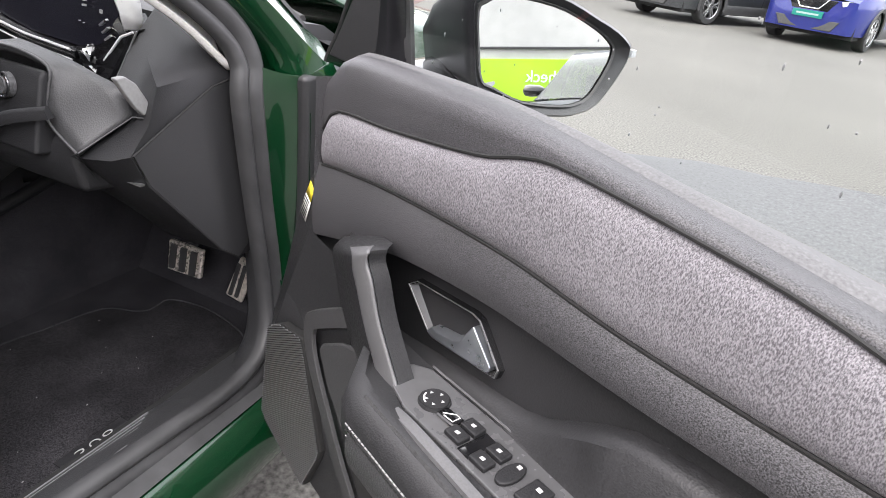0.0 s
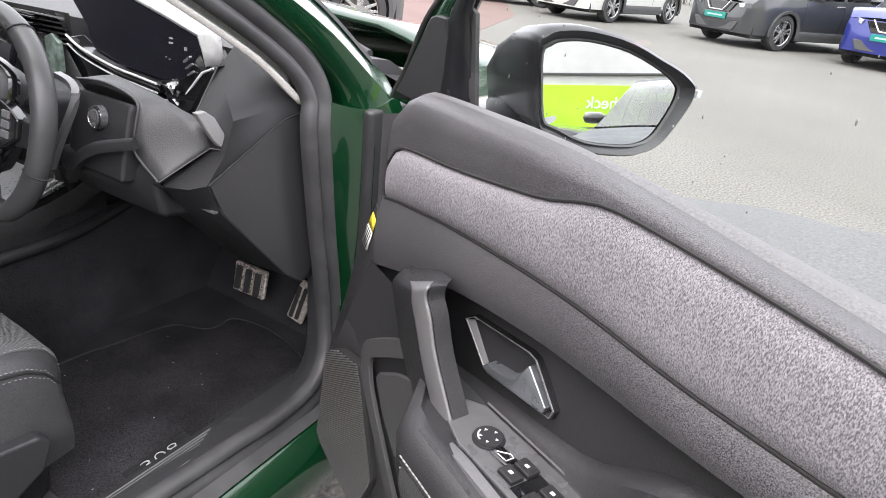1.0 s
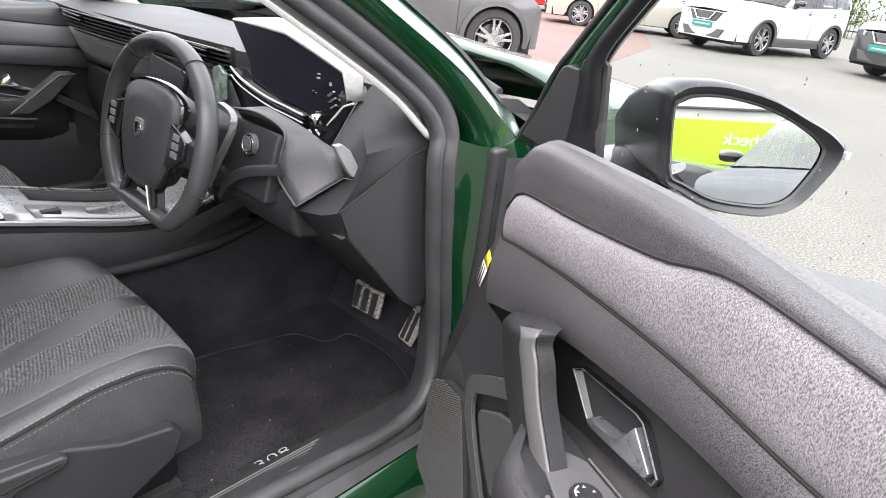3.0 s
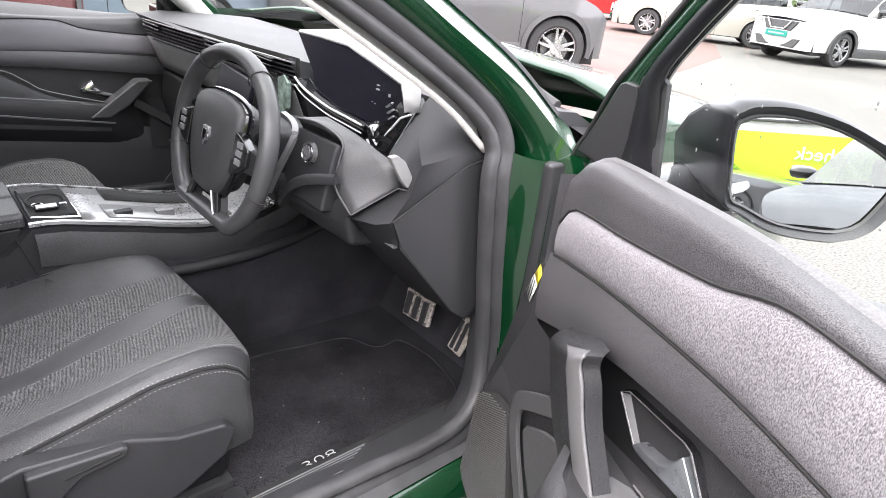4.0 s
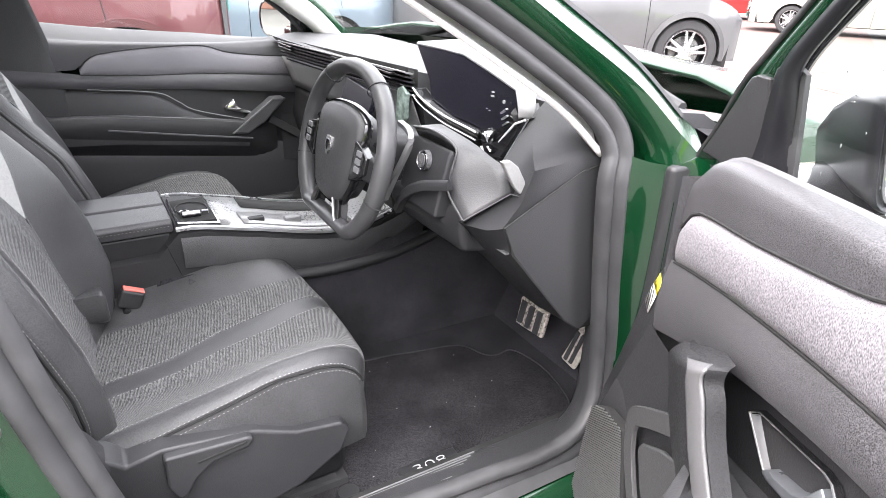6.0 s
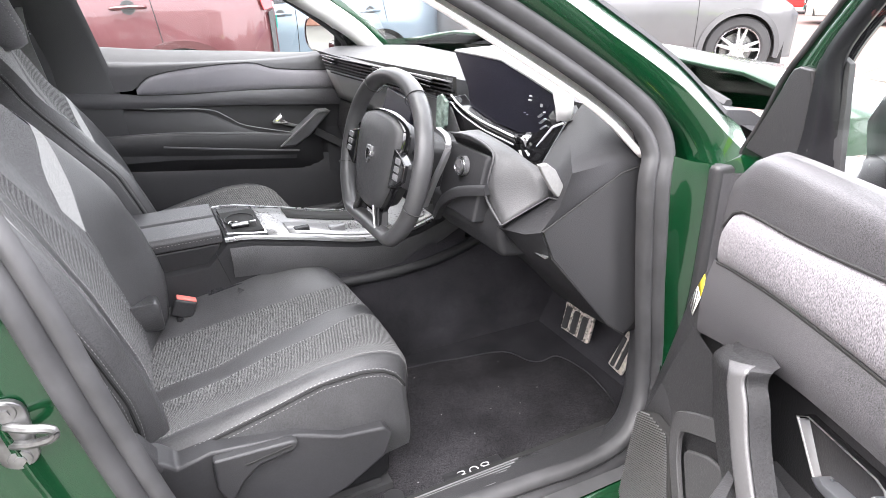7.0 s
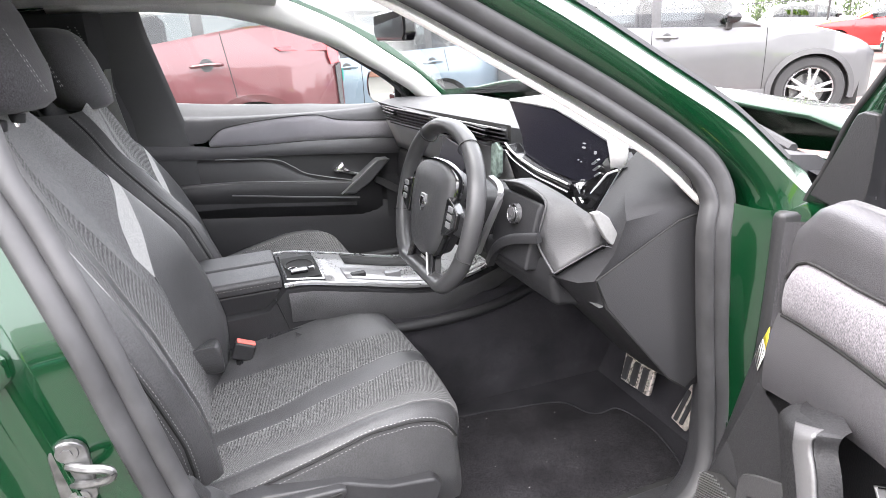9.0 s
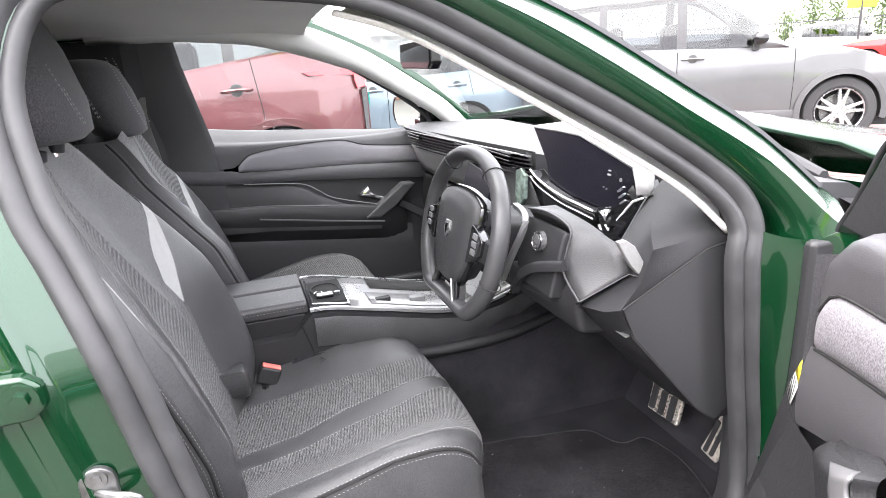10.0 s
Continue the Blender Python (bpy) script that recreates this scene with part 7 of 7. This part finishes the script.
    strip("back_bolster", lambda v: -1.0, lambda v: -e(v), LEATHER, n=10)
    strip("back_flash", f, lambda v: max(e(v), f(v) + 1e-4), FLASH, 0.422, 0.748, "pale grey suede flash")
    strip("back_flash", lambda v: -max(e(v), f(v) + 1e-4), lambda v: -f(v), FLASH, 0.422, 0.748, "pale grey suede flash")
    k = 1 if driver else -1
    strip("back_cloth", lambda v: k * 0.30, lambda v: k * min(e(v), f(v)), SEATCLOTH, lab="ribbed charcoal cloth")
    strip("back_stripe", lambda v: k * 0.16, lambda v: k * 0.30, LEATHER)
    strip("back_cloth", lambda v: -k * line_at([(0.0, 0.46), (0.42, 0.42), (0.5, 0.30), (0.85, -0.05), (1, -0.1)], v), lambda v: k * 0.16, SEATCLOTH, lab="ribbed charcoal cloth")
    strip("back_mesh", lambda v: -k * min(e(v), f(v)), lambda v: -k * line_at([(0.0, 0.46), (0.42, 0.42), (0.5, 0.30), (0.85, -0.05), (1, -0.1)], v), SEATMESH, lab="charcoal honeycomb cloth")
    for fn in (e, lambda v: -e(v), lambda v: k * 0.15, lambda v: k * 0.31):
        stitches("seat_stitching", resampled([back(fn(v), v) + Vector((0, 0.0012, 0)) for v in span(0.04, 0.97, 50)]), s)
    for q in (1, -1):
        part("back_side", grid(bv, span(0, 1, 6), lambda v, k, q=q: back(q, v) + Vector((q * (0.018 * math.sin(math.pi * k)) - q * 0.03 * k * k, -0.13 * k, 0))), LEATHER, s, smooth=75)
        for off in (0.004, 0.016):
            stitches("seat_stitching", resampled([back(q, v) + Vector((q * (0.002 + off * 0.35), -off, 0)) for v in span(0.04, 0.97, 50)]), s)
        part("back_piping", sweep([back(q, v) + Vector((q * 0.003, -0.010, 0)) for v in span(0.02, 0.98, 40)], circle(0.0025, 6)), SEAM, s)
    part("back_shell", grid(bv, span(-1, 1, 7), lambda v, u: back(u * 0.88, v) + Vector((0, -0.12 + 0.02 * u * u, 0))), SOFT, s, smooth=75)
    # headrest
    lift = 0.03 if driver else 0.0
    hr = part("headrest", loft([[Vector((cx + a * kx * (1.0 if driver else 0.88), dy - 0.612 - (0.0 if driver else 0.035) - 0.060 * t + b * ky, 1.070 + lift + dz + (0.215 if driver else 0.19) * t)) for a, b in circle(1, 24)] for t, kx, ky in ((0, 0.085, 0.045), (0.05, 0.115, 0.062), (0.25, 0.136, 0.074), (0.6, 0.140, 0.076), (0.88, 0.130, 0.068), (0.97, 0.112, 0.052), (1.0, 0.08, 0.03))]), HEADCLOTH, s, "black cloth headrest", smooth=80)
    for u in (-0.5, 0.5):
        for o in (0, 0.014):
            stitches("headrest_stitching", resampled([Vector((cx + (u * 0.115 + o) * (1.0 if driver else 0.88), dy - 0.612 - (0.0 if driver else 0.035) - 0.06 * t + 0.0655, 1.09 + lift + dz + 0.17 * t)) for t in span(0, 1, 20)]), hr)
    for u in (-0.055, 0.055):
        part("headrest_post", sweep([Vector((cx + u, dy - 0.625, 1.07 + dz)), Vector((cx + u, dy - 0.63, 1.13 + dz))], circle(0.006, 8)), CHROME, s)
        part("post_guide", disc((cx + u, dy - 0.623, 1.078 + dz), (0, 0.2, 1), 0.014, 0.014, 14), SOFT, s)
    return s, cush, back


dseat, dcush, dback = seat("driver_seat", "black leatherette and charcoal cloth front seat", 0.35, 0.0, True)
_, _, pback = seat("passenger_seat", "black leatherette and charcoal cloth passenger seat", -0.36, 0.03, False, -0.03)
side = part("seat_side_trim", loft([[Vector((x, y, z)) for y, z in ((-0.60, 0.565), (-0.461, 0.562), (-0.432, 0.55), (-0.411, 0.53), (-0.364, 0.54), (-0.235, 0.522), (-0.167, 0.492), (-0.092, 0.481), (-0.077, 0.463), (-0.094, 0.421), (-0.165, 0.38), (-0.30, 0.345), (-0.60, 0.345))] for x in (0.59, 0.642)]), PLASTIC, dseat, "grained plastic seat side cover", bevel=0.006)
part("recline_lever", loft([[Vector((x, y, z)) for y, z in ((-0.364, 0.534), (-0.30, 0.530), (-0.244, 0.526), (-0.238, 0.518), (-0.246, 0.507), (-0.30, 0.500), (-0.325, 0.48), (-0.34, 0.455), (-0.355, 0.455), (-0.365, 0.48))] for x in (0.638, 0.657)]), PLASTIC, side, "black seat height lever", bevel=0.005)
part("lever_grip", prism([(-0.322, 0.512), (-0.25, 0.521), (-0.248, 0.517), (-0.319, 0.508)], "x", 0.656, 0.6585), SEAM, side, bevel=0.001)
part("seat_hinge_cover", loft([[Vector((x, y, z)) for y, z in ((-0.50, 0.60), (-0.45, 0.585), (-0.425, 0.535), (-0.44, 0.51), (-0.53, 0.52))] for x in (0.60, 0.645)]), PLASTIC, dseat, bevel=0.008)
for x in (0.24, 0.55):
    part("seat_rail", joined(box(x - 0.022, x + 0.022, -0.52, -0.06, 0.262, 0.285), box(x - 0.014, x + 0.014, -0.5, -0.08, 0.285, 0.31)), RUBBER, dseat, "dark steel seat runner")
part("trim_line", sweep(smooth_path([(-0.685, -0.34, 0.819), (-0.685, -0.16, 0.800), (-0.685, -0.097, 0.768), (-0.685, -0.043, 0.735), (-0.685, 0.134, 0.687)], 5), circle(0.0016, 6)), PILLAR, far_door, "thin satin line across the door card")
part("armrest_line", sweep([Vector((-0.640, -0.307, 0.705)), Vector((-0.640, -0.10, 0.672)), Vector((-0.640, 0.113, 0.640))], [(-0.003, -0.002), (0.003, -0.002), (0.003, 0.002), (-0.003, 0.002)]), SATIN, far_door)
part("door_pull", prism([(0.052, 0.660), (0.194, 0.764), (0.235, 0.763), (0.160, 0.690), (0.10, 0.655)], "x", -0.70, -0.638), LEATHER, far_door, "grey wedge-shaped door pull", bevel=0.006)
part("pull_line", sweep([Vector((-0.638, 0.050, 0.660)), Vector((-0.638, 0.190, 0.7635)), Vector((-0.638, 0.232, 0.7635))], [(-0.003, -0.003), (0.003, -0.003), (0.003, 0.003), (-0.003, 0.003)]), SATIN, far_door, "satin grey door pull", bevel=0.003)
part("seat_flap", loft([[Vector((0.222 + (x - 0.222) * k, y, 0.555 + (z - 0.555) * k)) for x, z in ((0.193, 0.602), (0.246, 0.608), (0.247, 0.590), (0.238, 0.548), (0.196, 0.522), (0.150, 0.515), (0.174, 0.560))] for y, k in ((-0.46, 1.0), (-0.408, 1.0), (-0.400, 0.94), (-0.396, 0.7))]), LEATHER, dseat, "leatherette flap at the seat hinge", smooth=60)
buckle = part("belt_buckle", box(-0.011, 0.011, -0.023, 0.023, -0.03, 0.010), DEEP, dseat, "belt buckle with red release", bevel=0.006)
buckle.matrix_basis = pose(0.165, -0.350, 0.556, -24, 0, 0)
part("release_button", box(-0.009, 0.009, -0.020, 0.020, 0.009, 0.0135), RED_TAB, buckle, "red release button", bevel=0.002)
part("buckle_stalk", sweep(smooth_path([(0, 0, -0.03), (0.0, -0.01, -0.08), (0.0, -0.03, -0.13)], 4), circle(0.018, 8, 0.008)), SOFT, buckle)
for sx, th in ((0.60, dback), (-0.60, pback)):
    q = 1 if sx > 0 else -1
    belt = smooth_path([(q * 0.63, -0.60, 1.12), (q * 0.60, -0.60, 1.05), (q * 0.585, -0.585, 0.95), (q * 0.60, -0.565, 0.80), (q * 0.62, -0.54, 0.60), (q * 0.63, -0.53, 0.42)], 5)
    part("seat_belt", sweep(belt, [(-0.023, -0.0007), (0.023, -0.0007), (0.023, 0.0007), (-0.023, 0.0007)], up=(q, 0.25, 0)), PILLAR, car, "grey woven seat belt")
# rear bench, mostly in shade
part("rear_bench", loft([[Vector((x, y, z)) for y, z in ((-0.95, 0.30), (-0.92, 0.52), (-1.35, 0.50), (-1.60, 1.02), (-1.72, 1.02), (-1.6, 0.30))] for x in (-0.66, 0.66)]), LEATHER, car, "black rear bench seat", bevel=0.03)
# interior mirror and its housing
rv = part("rear_view_mirror", loft([[Vector((0.03 + a, 0.075 + d, 1.195 + b)) for a, b in ((-0.115, 0.028), (0.115, 0.034), (0.12, -0.02), (0.10, -0.034), (-0.10, -0.034), (-0.12, -0.02))] for d in (-0.012, 0.018)]), GLOSS, car, "frameless interior mirror", bevel=0.006)
part("mirror_stem", sweep(smooth_path([(0.03, 0.085, 1.21), (0.03, 0.09, 1.24), (0.03, 0.06, 1.285)], 4), circle(0.02, 8)), SOFT, rv)
